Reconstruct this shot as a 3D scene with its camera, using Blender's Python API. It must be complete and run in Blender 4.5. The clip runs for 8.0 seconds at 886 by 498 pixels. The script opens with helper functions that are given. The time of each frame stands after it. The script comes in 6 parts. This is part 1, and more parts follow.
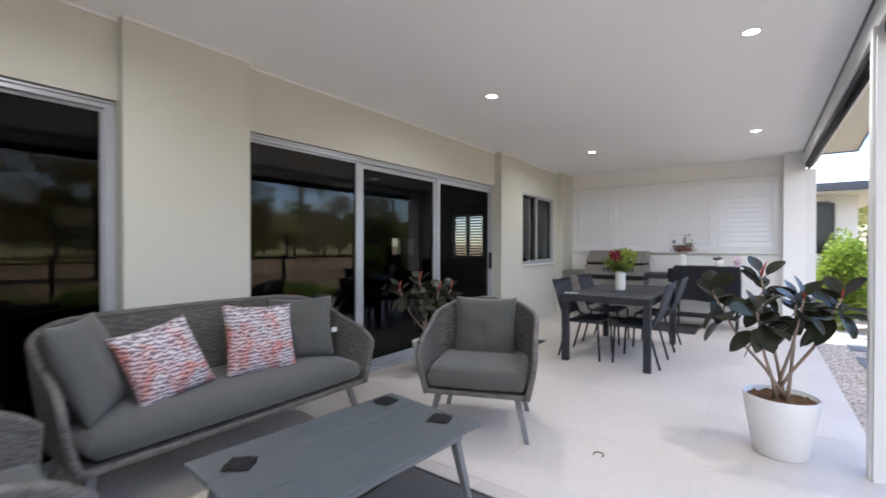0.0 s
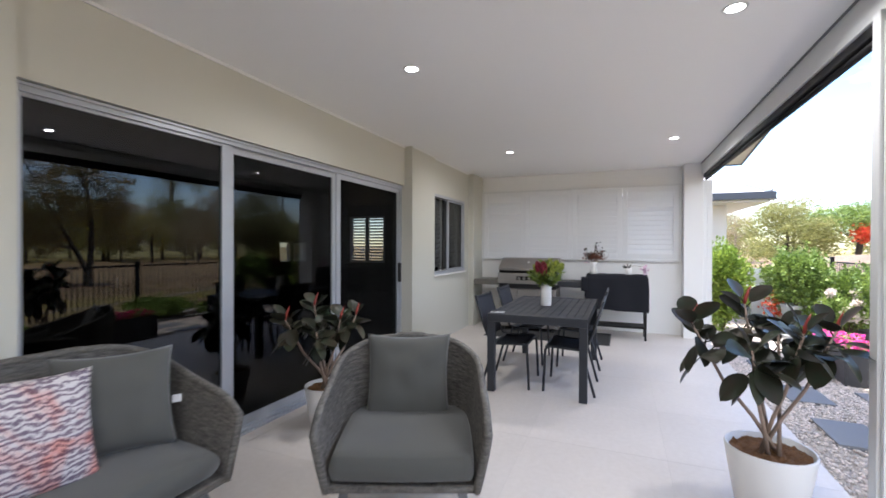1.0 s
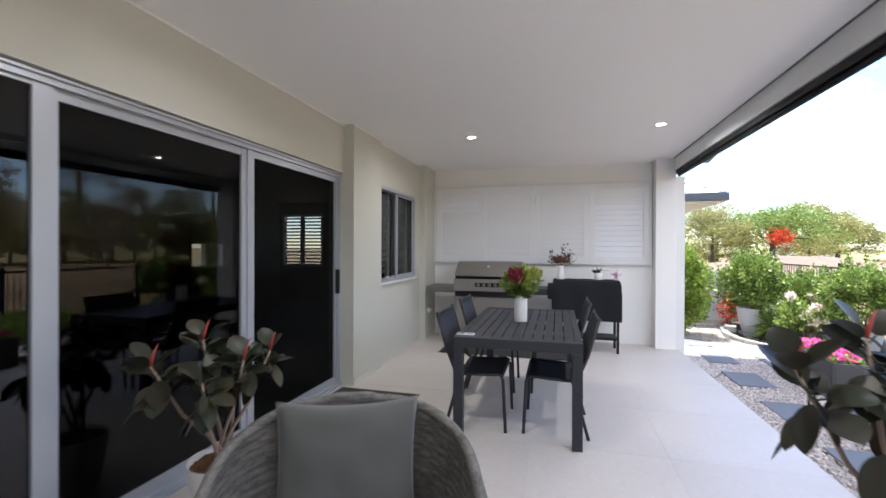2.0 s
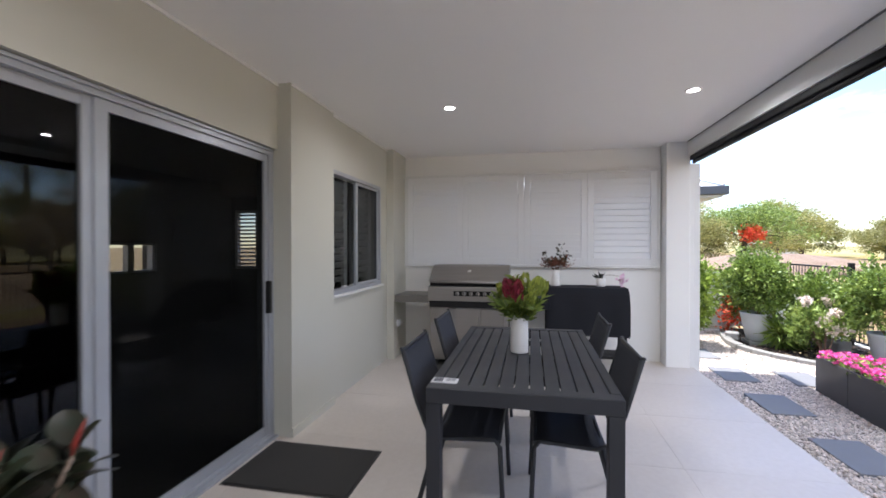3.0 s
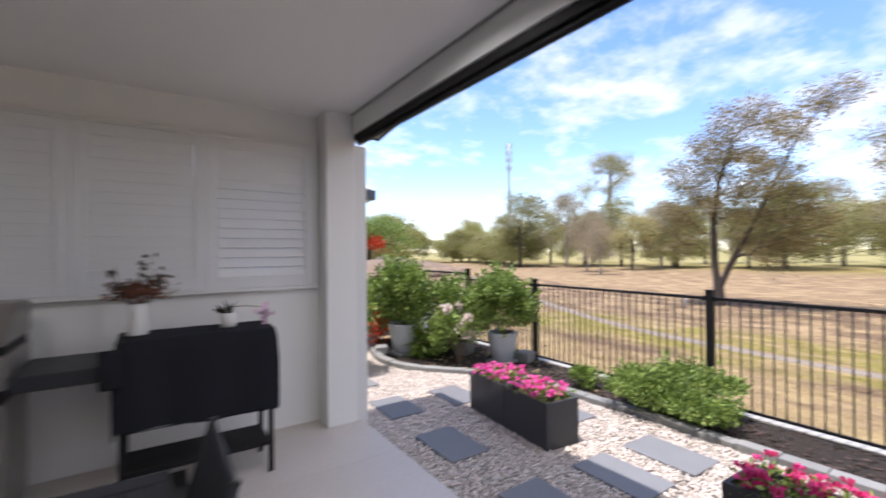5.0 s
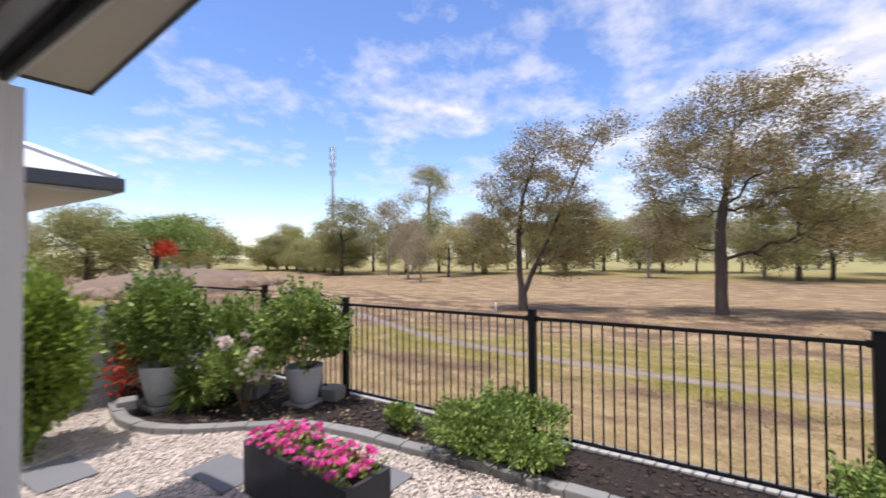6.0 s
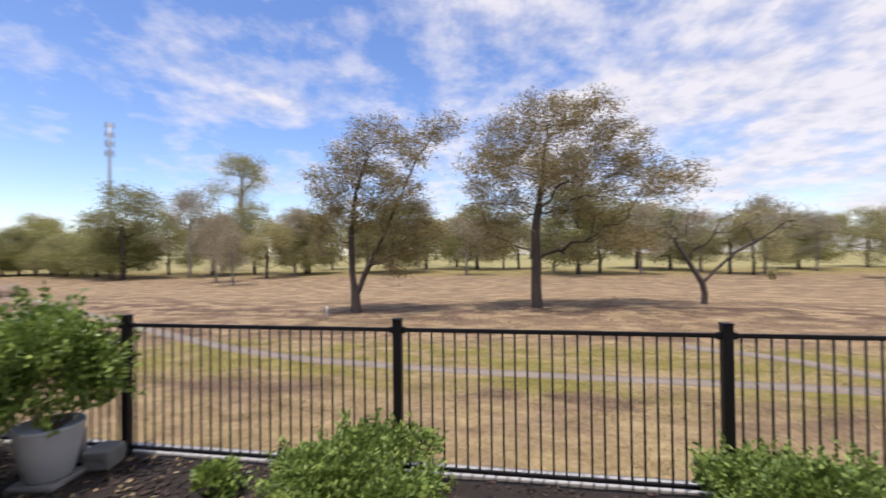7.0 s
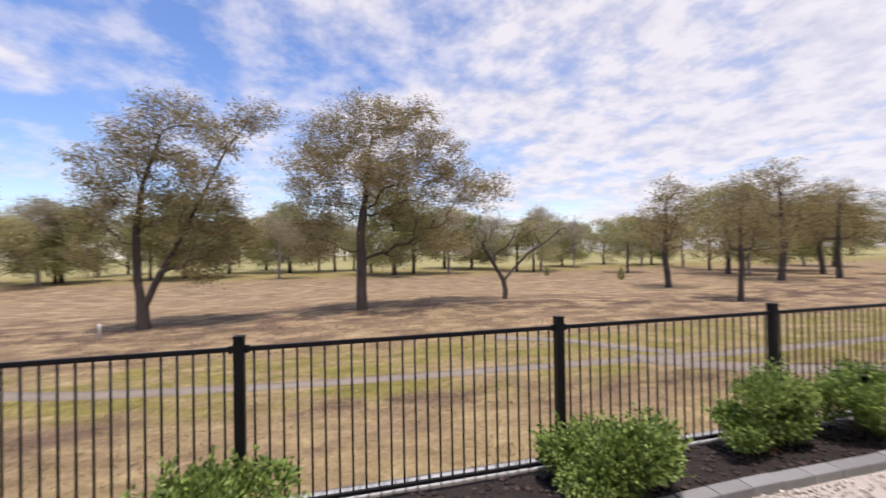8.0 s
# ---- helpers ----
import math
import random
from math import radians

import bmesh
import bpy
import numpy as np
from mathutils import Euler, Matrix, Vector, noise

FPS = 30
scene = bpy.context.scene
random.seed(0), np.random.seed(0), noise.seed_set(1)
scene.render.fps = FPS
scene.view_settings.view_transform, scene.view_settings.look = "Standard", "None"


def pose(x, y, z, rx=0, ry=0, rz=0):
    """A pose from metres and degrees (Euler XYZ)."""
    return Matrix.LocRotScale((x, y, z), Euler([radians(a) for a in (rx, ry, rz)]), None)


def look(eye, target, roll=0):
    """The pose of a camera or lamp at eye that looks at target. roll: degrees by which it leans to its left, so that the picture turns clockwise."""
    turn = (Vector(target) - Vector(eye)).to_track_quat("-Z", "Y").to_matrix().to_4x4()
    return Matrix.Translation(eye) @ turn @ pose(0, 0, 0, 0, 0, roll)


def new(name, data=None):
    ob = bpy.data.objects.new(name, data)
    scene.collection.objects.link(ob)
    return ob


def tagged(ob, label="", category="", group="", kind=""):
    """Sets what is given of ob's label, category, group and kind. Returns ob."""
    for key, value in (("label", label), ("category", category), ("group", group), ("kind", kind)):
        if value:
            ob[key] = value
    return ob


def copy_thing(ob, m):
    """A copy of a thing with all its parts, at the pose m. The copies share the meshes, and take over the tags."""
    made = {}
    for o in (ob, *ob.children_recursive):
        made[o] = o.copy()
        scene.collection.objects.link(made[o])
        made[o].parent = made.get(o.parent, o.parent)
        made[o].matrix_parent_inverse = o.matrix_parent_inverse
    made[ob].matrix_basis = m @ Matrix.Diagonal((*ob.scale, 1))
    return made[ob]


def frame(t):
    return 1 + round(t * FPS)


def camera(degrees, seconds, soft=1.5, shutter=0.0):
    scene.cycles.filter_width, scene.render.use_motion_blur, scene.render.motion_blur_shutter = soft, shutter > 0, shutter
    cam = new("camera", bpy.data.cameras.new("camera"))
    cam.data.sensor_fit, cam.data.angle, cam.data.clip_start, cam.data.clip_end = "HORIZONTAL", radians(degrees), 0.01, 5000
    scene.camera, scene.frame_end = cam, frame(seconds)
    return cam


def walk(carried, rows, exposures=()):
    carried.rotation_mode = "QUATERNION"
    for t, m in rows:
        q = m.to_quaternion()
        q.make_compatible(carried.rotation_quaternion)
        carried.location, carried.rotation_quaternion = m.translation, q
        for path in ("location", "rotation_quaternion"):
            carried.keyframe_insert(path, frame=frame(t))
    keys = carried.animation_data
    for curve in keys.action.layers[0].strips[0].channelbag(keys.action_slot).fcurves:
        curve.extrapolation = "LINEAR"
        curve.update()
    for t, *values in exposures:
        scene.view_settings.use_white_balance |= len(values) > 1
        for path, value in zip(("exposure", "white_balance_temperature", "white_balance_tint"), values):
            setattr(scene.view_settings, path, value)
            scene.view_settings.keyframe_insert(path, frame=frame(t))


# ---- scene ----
cam = camera(91.8, 8.0, soft=1.6, shutter=0.42)
PATH = [
    (0, (0.109, 1.454, 1.273), (-1.077, 3.064, 1.256), 0.1),
    (0.5, (-0.193, 1.775, 1.303), (-1.144, 3.534, 1.299), -0.1),
    (1, (-0.483, 2.146, 1.378), (-1.25, 3.993, 1.365), 0.2),
    (1.5, (-0.711, 2.588, 1.383), (-1.335, 4.488, 1.374), 0.1),
    (2, (-0.923, 3.025, 1.39), (-1.438, 4.957, 1.384), 0.2),
    (3.3, (-1.177, 4.433, 1.427), (-1.502, 6.406, 1.414), -0.0),
    (3.5, (-1.178, 4.679, 1.403), (-1.422, 6.664, 1.396), 0.1),
    (4, (-1.185, 5.21, 1.399), (-1.097, 7.208, 1.393), 0.2),
    (4.5, (-1.108, 5.648, 1.403), (-0.517, 7.559, 1.406), 0.1),
    (5, (-0.788, 6.033, 1.447), (0.325, 7.694, 1.461), -0.5),
    (5.2, (-0.612, 6.236, 1.409), (0.672, 7.769, 1.444), -0.4),
    (6.3, (0.354, 6.864, 1.564), (2.14, 7.763, 1.592), -0.5),
    (6.5, (0.487, 7.024, 1.567), (2.344, 7.767, 1.593), -0.6),
    (7, (0.731, 7.291, 1.532), (2.703, 7.625, 1.558), -0.7),
    (7.5, (0.885, 7.497, 1.54), (2.881, 7.373, 1.558), -0.6),
    (8, (0.909, 7.653, 1.555), (2.84, 7.133, 1.576), -1.0),
]
walk(cam, [(t, look(eye, target, roll)) for t, eye, target, roll in PATH],
     [(0, 1.82, 6100, 12), (1.5, 1.82, 6100, 12), (3.5, 1.44, 6130, 15), (4.5, 1.10, 6200, 16), (5, 0.80, 6300, 17), (5.8, 0.42, 6400, 18), (6.5, 0.15, 6450, 18), (8, 0.12, 6550, 20)])

# ---- light ----
SUN_TO = Vector((-0.21, 0.06, 1.0)).normalized()
world = bpy.data.worlds.new("sky")
scene.world = world
world.use_nodes = True
wn, wl = world.node_tree.nodes, world.node_tree.links
wn.clear()
w_out, w_bg = wn.new("ShaderNodeOutputWorld"), wn.new("ShaderNodeBackground")
sky = wn.new("ShaderNodeTexSky")
sky.sky_type, sky.sun_disc = "NISHITA", False
sky.sun_elevation = math.asin(SUN_TO.z)
sky.sun_rotation = math.atan2(SUN_TO.x, SUN_TO.y)
sky.air_density, sky.dust_density, sky.ozone_density = 1.0, 0.25, 2.0
w_tc = wn.new("ShaderNodeTexCoord")
w_sep = wn.new("ShaderNodeSeparateXYZ")
wl.new(w_tc.outputs["Generated"], w_sep.inputs[0])


def wmath(op, a, b=None, c=None):
    n = wn.new("ShaderNodeMath")
    n.operation = op
    for i, v in enumerate((a, b, c)):
        if v is None:
            continue
        if isinstance(v, (int, float)):
            n.inputs[i].default_value = v
        else:
            wl.new(v, n.inputs[i])
    return n.outputs[0]


up = wmath("MAXIMUM", w_sep.outputs[2], 0.0)
low = wmath("ADD", up, 0.22)
w_com = wn.new("ShaderNodeCombineXYZ")
wl.new(wmath("DIVIDE", w_sep.outputs[0], low), w_com.inputs[0])
wl.new(wmath("DIVIDE", w_sep.outputs[1], low), w_com.inputs[1])
w_n1, w_n2 = wn.new("ShaderNodeTexNoise"), wn.new("ShaderNodeTexNoise")
for n, sc, det, rough in ((w_n1, 1.55, 9, 0.55), (w_n2, 7.0, 8, 0.60)):
    wl.new(w_com.outputs[0], n.inputs["Vector"])
    n.inputs["Scale"].default_value, n.inputs["Detail"].default_value = sc, det
    n.inputs["Roughness"].default_value, n.inputs["Distortion"].default_value = rough, 0.1
# the cloud bank thickens towards -y
bank = wmath("MULTIPLY_ADD", w_sep.outputs[1], -0.13, 0.064)
cover = wmath("ADD", wmath("ADD", wmath("MULTIPLY", w_n1.outputs[0], 0.66), wmath("MULTIPLY", w_n2.outputs[0], 0.34)), bank)
w_ramp = wn.new("ShaderNodeValToRGB")
w_ramp.color_ramp.elements[0].position, w_ramp.color_ramp.elements[1].position = 0.465, 0.66
wl.new(cover, w_ramp.inputs[0])
w_mix = wn.new("ShaderNodeMixRGB")
wl.new(wmath("MULTIPLY", w_ramp.outputs[0], 0.9), w_mix.inputs[0])
w_hue = wn.new("ShaderNodeHueSaturation")
w_hue.inputs["Hue"].default_value = 0.508
w_hue.inputs["Saturation"].default_value, w_hue.inputs["Value"].default_value = 1.15, 1.32
wl.new(sky.outputs[0], w_hue.inputs["Color"])
wl.new(w_hue.outputs[0], w_mix.inputs[1])
w_tone = wn.new("ShaderNodeValToRGB")
w_tone.color_ramp.elements[0].position, w_tone.color_ramp.elements[1].position = 0.36, 0.58
w_tone.color_ramp.elements[0].color, w_tone.color_ramp.elements[1].color = (0.72, 0.76, 0.86, 1), (1, 1, 1, 1)
wl.new(w_n2.outputs[0], w_tone.inputs[0])
w_lit = wn.new("ShaderNodeVectorMath")
w_lit.operation = "SCALE"
w_lit.inputs["Scale"].default_value = 6.0
wl.new(w_tone.outputs[0], w_lit.inputs[0])
wl.new(w_lit.outputs[0], w_mix.inputs[2])
wl.new(w_mix.outputs[0], w_bg.inputs[0])
w_bg.inputs[1].default_value = 0.14
wl.new(w_bg.outputs[0], w_out.inputs[0])

sun = new("sun", bpy.data.lights.new("sun", "SUN"))
sun.data.energy, sun.data.angle, sun.data.color = 3.5, radians(0.6), (1.0, 0.95, 0.87)
sun.matrix_world = look((0, 0, 20), Vector((0, 0, 20)) - SUN_TO)

LAMPS = [(0.06, 4.81), (-1.86, 4.87), (0.07, 7.73), (-1.86, 7.77), (0.06, 1.9), (-1.86, 1.95)]
LAMP_WATTS = 4.0
CEIL = 2.63
for lx, ly in LAMPS:
    lamp = new("downlight_lamp", bpy.data.lights.new("downlight_lamp", "AREA"))
    lamp.data.shape, lamp.data.size, lamp.data.energy, lamp.data.spread = "DISK", 0.085, LAMP_WATTS, radians(165)
    lamp.data.color = (1.0, 0.98, 0.95)
    lamp.location = (lx, ly, CEIL - 0.014)


# ---- materials ----
def surf(name, col, col2=None, rough=0.6, metal=0.0, scale=3.0, fine=90.0, vary=0.5, bump=0.15, bump_d=0.004,
         stretch=(1, 1, 1), island=0.0, obrand=0.0, spec=0.5, sub=0.0, rough_vary=0.1, sheen=0.0):
    """A principled material: two scales of noise between two colours, fine relief, variation per piece."""
    m = bpy.data.materials.new(name)
    m.use_nodes = True
    nt = m.node_tree
    N, L = nt.nodes, nt.links
    b = N["Principled BSDF"]
    col2 = col2 or tuple(c * 0.8 for c in col)
    tc, mp = N.new("ShaderNodeTexCoord"), N.new("ShaderNodeMapping")
    mp.inputs["Scale"].default_value = stretch
    L.new(tc.outputs["Object"], mp.inputs[0])
    big, small = N.new("ShaderNodeTexNoise"), N.new("ShaderNodeTexNoise")
    for n, s, d in ((big, scale, 5), (small, fine, 4)):
        L.new(mp.outputs[0], n.inputs["Vector"])
        n.inputs["Scale"].default_value, n.inputs["Detail"].default_value = s, d
    add = N.new("ShaderNodeMath")
    add.operation = "MULTIPLY_ADD"
    L.new(small.outputs[0], add.inputs[0])
    add.inputs[1].default_value = 0.45
    sc = N.new("ShaderNodeMath")
    sc.operation = "MULTIPLY"
    L.new(big.outputs[0], sc.inputs[0])
    sc.inputs[1].default_value = 0.55
    L.new(sc.outputs[0], add.inputs[2])
    rng = N.new("ShaderNodeMapRange")
    rng.inputs["From Min"].default_value, rng.inputs["From Max"].default_value = 0.5 - 0.25 / max(vary, 0.05), 0.5 + 0.25 / max(vary, 0.05)
    L.new(add.outputs[0], rng.inputs[0])
    mix = N.new("ShaderNodeMixRGB")
    mix.inputs[1].default_value, mix.inputs[2].default_value = (*col, 1), (*col2, 1)
    L.new(rng.outputs[0], mix.inputs[0])
    last = mix.outputs[0]
    for amount, kind, out in ((island, "ShaderNodeNewGeometry", "Random Per Island"), (obrand, "ShaderNodeObjectInfo", "Random")):
        if amount:
            r = N.new(kind)
            hs = N.new("ShaderNodeHueSaturation")
            mr = N.new("ShaderNodeMapRange")
            mr.inputs["To Min"].default_value, mr.inputs["To Max"].default_value = 1 - amount, 1 + amount
            L.new(r.outputs[out], mr.inputs[0])
            L.new(mr.outputs[0], hs.inputs["Value"])
            hue = N.new("ShaderNodeMapRange")
            hue.inputs["To Min"].default_value, hue.inputs["To Max"].default_value = 0.5 + 0.03 * amount, 0.5 - 0.03 * amount
            L.new(r.outputs[out], hue.inputs[0])
            L.new(hue.outputs[0], hs.inputs["Hue"])
            L.new(last, hs.inputs["Color"])
            last = hs.outputs[0]
    L.new(last, b.inputs["Base Color"])
    rr = N.new("ShaderNodeMapRange")
    rr.inputs["To Min"].default_value, rr.inputs["To Max"].default_value = max(rough - rough_vary, 0.03), min(rough + rough_vary, 1)
    L.new(big.outputs[0], rr.inputs[0])
    L.new(rr.outputs[0], b.inputs["Roughness"])
    b.inputs["Metallic"].default_value = metal
    b.inputs["Specular IOR Level"].default_value = spec
    if sheen:
        b.inputs["Sheen Weight"].default_value = sheen
    if sub:
        # thin leaves let light through
        tr, ms = N.new("ShaderNodeBsdfTranslucent"), N.new("ShaderNodeMixShader")
        L.new(last, tr.inputs[0])
        ms.inputs[0].default_value = sub
        L.new(b.outputs[0], ms.inputs[1])
        L.new(tr.outputs[0], ms.inputs[2])
        L.new(ms.outputs[0], N["Material Output"].inputs[0])
    if bump:
        bp = N.new("ShaderNodeBump")
        bp.inputs["Strength"].default_value, bp.inputs["Distance"].default_value = bump, bump_d
        L.new(small.outputs[0], bp.inputs["Height"])
        L.new(bp.outputs[0], b.inputs["Normal"])
    return m


def glow(name, col, power):
    m = bpy.data.materials.new(name)
    m.use_nodes = True
    b = m.node_tree.nodes["Principled BSDF"]
    b.inputs["Emission Color"].default_value, b.inputs["Emission Strength"].default_value = (*col, 1), power
    return m


def tinted_glass(name, tint, head_on, grazing=1.0, threads=0.0):
    """Tinted pane: clear straight through, with gloss that grows towards grazing angles; threads: the share that insect mesh covers."""
    m = bpy.data.materials.new(name)
    m.use_nodes = True
    N, L = m.node_tree.nodes, m.node_tree.links
    N.remove(N["Principled BSDF"])
    tr, gl, lw, pw, ma, mx = (N.new("ShaderNode" + k) for k in ("BsdfTransparent", "BsdfGlossy", "LayerWeight", "Math", "Math", "MixShader"))
    tr.inputs[0].default_value, gl.inputs["Roughness"].default_value = (*tint, 1), 0.005
    lw.inputs["Blend"].default_value = 0.5
    pw.operation, ma.operation = "POWER", "MULTIPLY_ADD"
    L.new(lw.outputs["Facing"], pw.inputs[0])
    pw.inputs[1].default_value = 5.0
    L.new(pw.outputs[0], ma.inputs[0])
    ma.inputs[1].default_value, ma.inputs[2].default_value = grazing - head_on, head_on
    L.new(ma.outputs[0], mx.inputs[0])
    L.new(tr.outputs[0], mx.inputs[1])
    L.new(gl.outputs[0], mx.inputs[2])
    last = mx.outputs[0]
    if threads:
        df, m2 = N.new("ShaderNodeBsdfDiffuse"), N.new("ShaderNodeMixShader")
        df.inputs[0].default_value, m2.inputs[0].default_value = (0.06, 0.06, 0.058, 1), threads
        L.new(last, m2.inputs[1])
        L.new(df.outputs[0], m2.inputs[2])
        last = m2.outputs[0]
    L.new(last, N["Material Output"].inputs[0])
    return m


# whiter wall colour, raised to carry the stronger light on the end wall
WALL_LIT = surf("wall_paint_brightened", (0.87, 0.865, 0.84), (0.83, 0.825, 0.80), rough=0.75, scale=1.3, fine=220, vary=0.35, bump=0.25, bump_d=0.0015)
# cream wall colour, darkened to carry the weaker light along the house
WALL_DIM = surf("wall_paint_dimmed", (0.585, 0.58, 0.515), (0.54, 0.535, 0.47), rough=0.75, scale=1.3, fine=220, vary=0.35, bump=0.25, bump_d=0.0015)
CEILING = surf("ceiling_paint", (0.92, 0.91, 0.895), (0.895, 0.885, 0.87), rough=0.6, scale=0.8, fine=120, vary=0.3, bump=0.05)
TRIM = surf("white_trim", (0.80, 0.80, 0.78), (0.74, 0.74, 0.72), rough=0.4, scale=4, fine=60, vary=0.3, bump=0.03)
SHUTTER = surf("shutter_white", (0.87, 0.87, 0.86), (0.84, 0.84, 0.83), rough=0.35, scale=6, fine=60, vary=0.2, bump=0.02, sub=0.2)
FLOOR = surf("floor_tile", (0.69, 0.635, 0.58), (0.555, 0.495, 0.435), rough=0.45, scale=1.1, fine=26, vary=0.75, bump=0.06, obrand=0.025, rough_vary=0.08)
GROUT = surf("grout", (0.66, 0.61, 0.55), rough=0.9, fine=200)
ALU = surf("aluminium_frame", (0.44, 0.46, 0.50), (0.39, 0.41, 0.45), rough=0.38, metal=0.3, scale=5, fine=80, vary=0.3, bump=0.02)
GLASS = tinted_glass("tinted_glass", (0.20, 0.21, 0.21), 0.055, 0.9)
# same dark glass with its reflections turned down for the second pane
GLASS_SOFT = tinted_glass("weak_reflection_glass", (0.26, 0.27, 0.27), 0.03, 0.5)
GLASS_MESH = tinted_glass("meshed_glass", (0.45, 0.455, 0.45), 0.008, 0.10, threads=0.06)
SCREEN = tinted_glass("window_glass", (0.50, 0.51, 0.51), 0.02, 0.4)
BLACK = surf("black_metal", (0.010, 0.010, 0.011), (0.018, 0.017, 0.017), rough=0.5, scale=6, fine=140, bump=0.05, spec=0.2)
HANDLE = surf("black_plastic", (0.012, 0.012, 0.012), (0.02, 0.02, 0.02), rough=0.35)
WICKER = surf("grey_wicker", (0.045, 0.041, 0.036), (0.185, 0.172, 0.152), rough=0.6, scale=34, fine=130, vary=1.7, stretch=(0.5, 0.5, 2.6), bump=0.7, bump_d=0.004)
CUSHION = surf("grey_cushion_fabric", (0.076, 0.077, 0.070), (0.095, 0.095, 0.087), rough=0.9, scale=5, fine=420, vary=0.6, bump=0.3, bump_d=0.0012, sheen=0.2)
LEGGREY = surf("grey_powder_coat", (0.19, 0.19, 0.195), (0.16, 0.16, 0.165), rough=0.45, fine=160, bump=0.05)
SLATE = surf("slate_tabletop", (0.085, 0.096, 0.104), (0.118, 0.131, 0.14), rough=0.38, scale=5, fine=28, vary=0.7, bump=0.12, bump_d=0.003)
CHARCOAL = surf("charcoal_aluminium", (0.027, 0.029, 0.034), (0.037, 0.039, 0.045), rough=0.48, scale=4, fine=180, vary=0.5, bump=0.06, bump_d=0.001, spec=0.25)
SLING = surf("charcoal_sling_mesh", (0.034, 0.037, 0.047), (0.055, 0.058, 0.070), rough=0.7, scale=8, fine=500, vary=0.9, bump=0.4, bump_d=0.001, spec=0.2)
CLOTH = surf("black_cover_cloth", (0.014, 0.015, 0.019), (0.022, 0.023, 0.028), rough=0.85, scale=4, fine=300, bump=0.3, bump_d=0.001, spec=0.12)
STEEL = surf("stainless_steel", (0.40, 0.38, 0.36), (0.31, 0.295, 0.28), rough=0.42, metal=0.85, scale=3, fine=40, stretch=(1, 8, 30), vary=0.5, bump=0.04)
STEEL_D = surf("grey_steel_shelf", (0.23, 0.215, 0.195), (0.17, 0.16, 0.15), rough=0.4, metal=0.6, scale=3, fine=50, bump=0.05)
CERAMIC = surf("white_ceramic", (0.78, 0.77, 0.75), (0.73, 0.72, 0.70), rough=0.35, scale=6, fine=60, vary=0.3, bump=0.04)
POTGREY = surf("grey_glazed_pot", (0.56, 0.59, 0.62), (0.47, 0.50, 0.53), rough=0.5, scale=7, fine=60, vary=0.8, bump=0.15)
TROUGH = surf("charcoal_planter", (0.035, 0.035, 0.038), (0.055, 0.055, 0.058), rough=0.55, scale=7, fine=120, vary=0.8, bump=0.2)
COIR = surf("coir_mulch", (0.27, 0.13, 0.05), (0.12, 0.055, 0.02), rough=0.95, scale=18, fine=90, vary=1.4, bump=0.9, bump_d=0.02)
SOIL = surf("dark_mulch", (0.018, 0.013, 0.010), (0.05, 0.036, 0.028), rough=0.95, scale=14, fine=70, vary=1.4, bump=1.0, bump_d=0.03)
CHIP = surf("mulch_chips", (0.03, 0.02, 0.015), (0.07, 0.05, 0.04), rough=0.9, scale=20, fine=70, island=0.9)
DRYLEAF = surf("fallen_leaves", (0.36, 0.25, 0.13), (0.24, 0.22, 0.12), rough=0.8, scale=20, fine=70, island=0.6)
PAVER = surf("bluestone_paver", (0.17, 0.174, 0.184), (0.215, 0.22, 0.228), rough=0.75, scale=4, fine=110, vary=0.8, bump=0.25, bump_d=0.003, obrand=0.08)
KERB = surf("concrete_edging", (0.30, 0.30, 0.29), (0.20, 0.20, 0.19), rough=0.9, scale=6, fine=130, vary=1.0, bump=0.5, obrand=0.12)
PEBBLE = surf("cream_pebbles", (0.70, 0.62, 0.55), (0.50, 0.43, 0.37), rough=0.7, scale=9, fine=60, vary=0.9, island=0.38, bump=0.1)
PEBBED = surf("pebble_bed", (0.60, 0.54, 0.47), (0.44, 0.39, 0.34), rough=0.9, scale=30, fine=60, vary=1.2, bump=0.8, bump_d=0.02)
BARK = surf("grey_bark", (0.095, 0.073, 0.058), (0.045, 0.034, 0.028), rough=0.9, scale=5, fine=26, vary=1.2, stretch=(1, 1, 0.25), bump=0.7, bump_d=0.02)
PALEBARK = surf("pale_bark", (0.33, 0.28, 0.23), (0.18, 0.15, 0.12), rough=0.9, scale=5, fine=26, vary=1.2, stretch=(1, 1, 0.25), bump=0.6, bump_d=0.02)
STEM = surf("brown_stem", (0.22, 0.14, 0.09), (0.14, 0.09, 0.06), rough=0.7, scale=20, fine=90)
GUMLEAF = surf("gum_leaves", (0.38, 0.295, 0.13), (0.215, 0.18, 0.075), rough=0.55, scale=0.7, fine=30, island=0.4, bump=0, sub=0.45)
BROWNLEAF = surf("dry_gum_leaves", (0.44, 0.37, 0.245), (0.31, 0.27, 0.175), rough=0.6, scale=0.5, fine=30, island=0.4, bump=0, sub=0.42)
FARLEAF = surf("olive_leaves", (0.45, 0.41, 0.19), (0.27, 0.265, 0.11), rough=0.6, scale=0.35, fine=20, island=0.4, bump=0, sub=0.42, obrand=0.25)
OLIVELEAF = surf("green_olive_leaves", (0.37, 0.36, 0.13), (0.22, 0.23, 0.07), rough=0.6, scale=0.35, fine=20, island=0.4, bump=0, sub=0.4, obrand=0.2)
GREENLEAF = surf("bright_green_leaves", (0.31, 0.41, 0.09), (0.10, 0.18, 0.036), rough=0.42, scale=4, fine=30, vary=0.9, island=0.5, bump=0, sub=0.25)
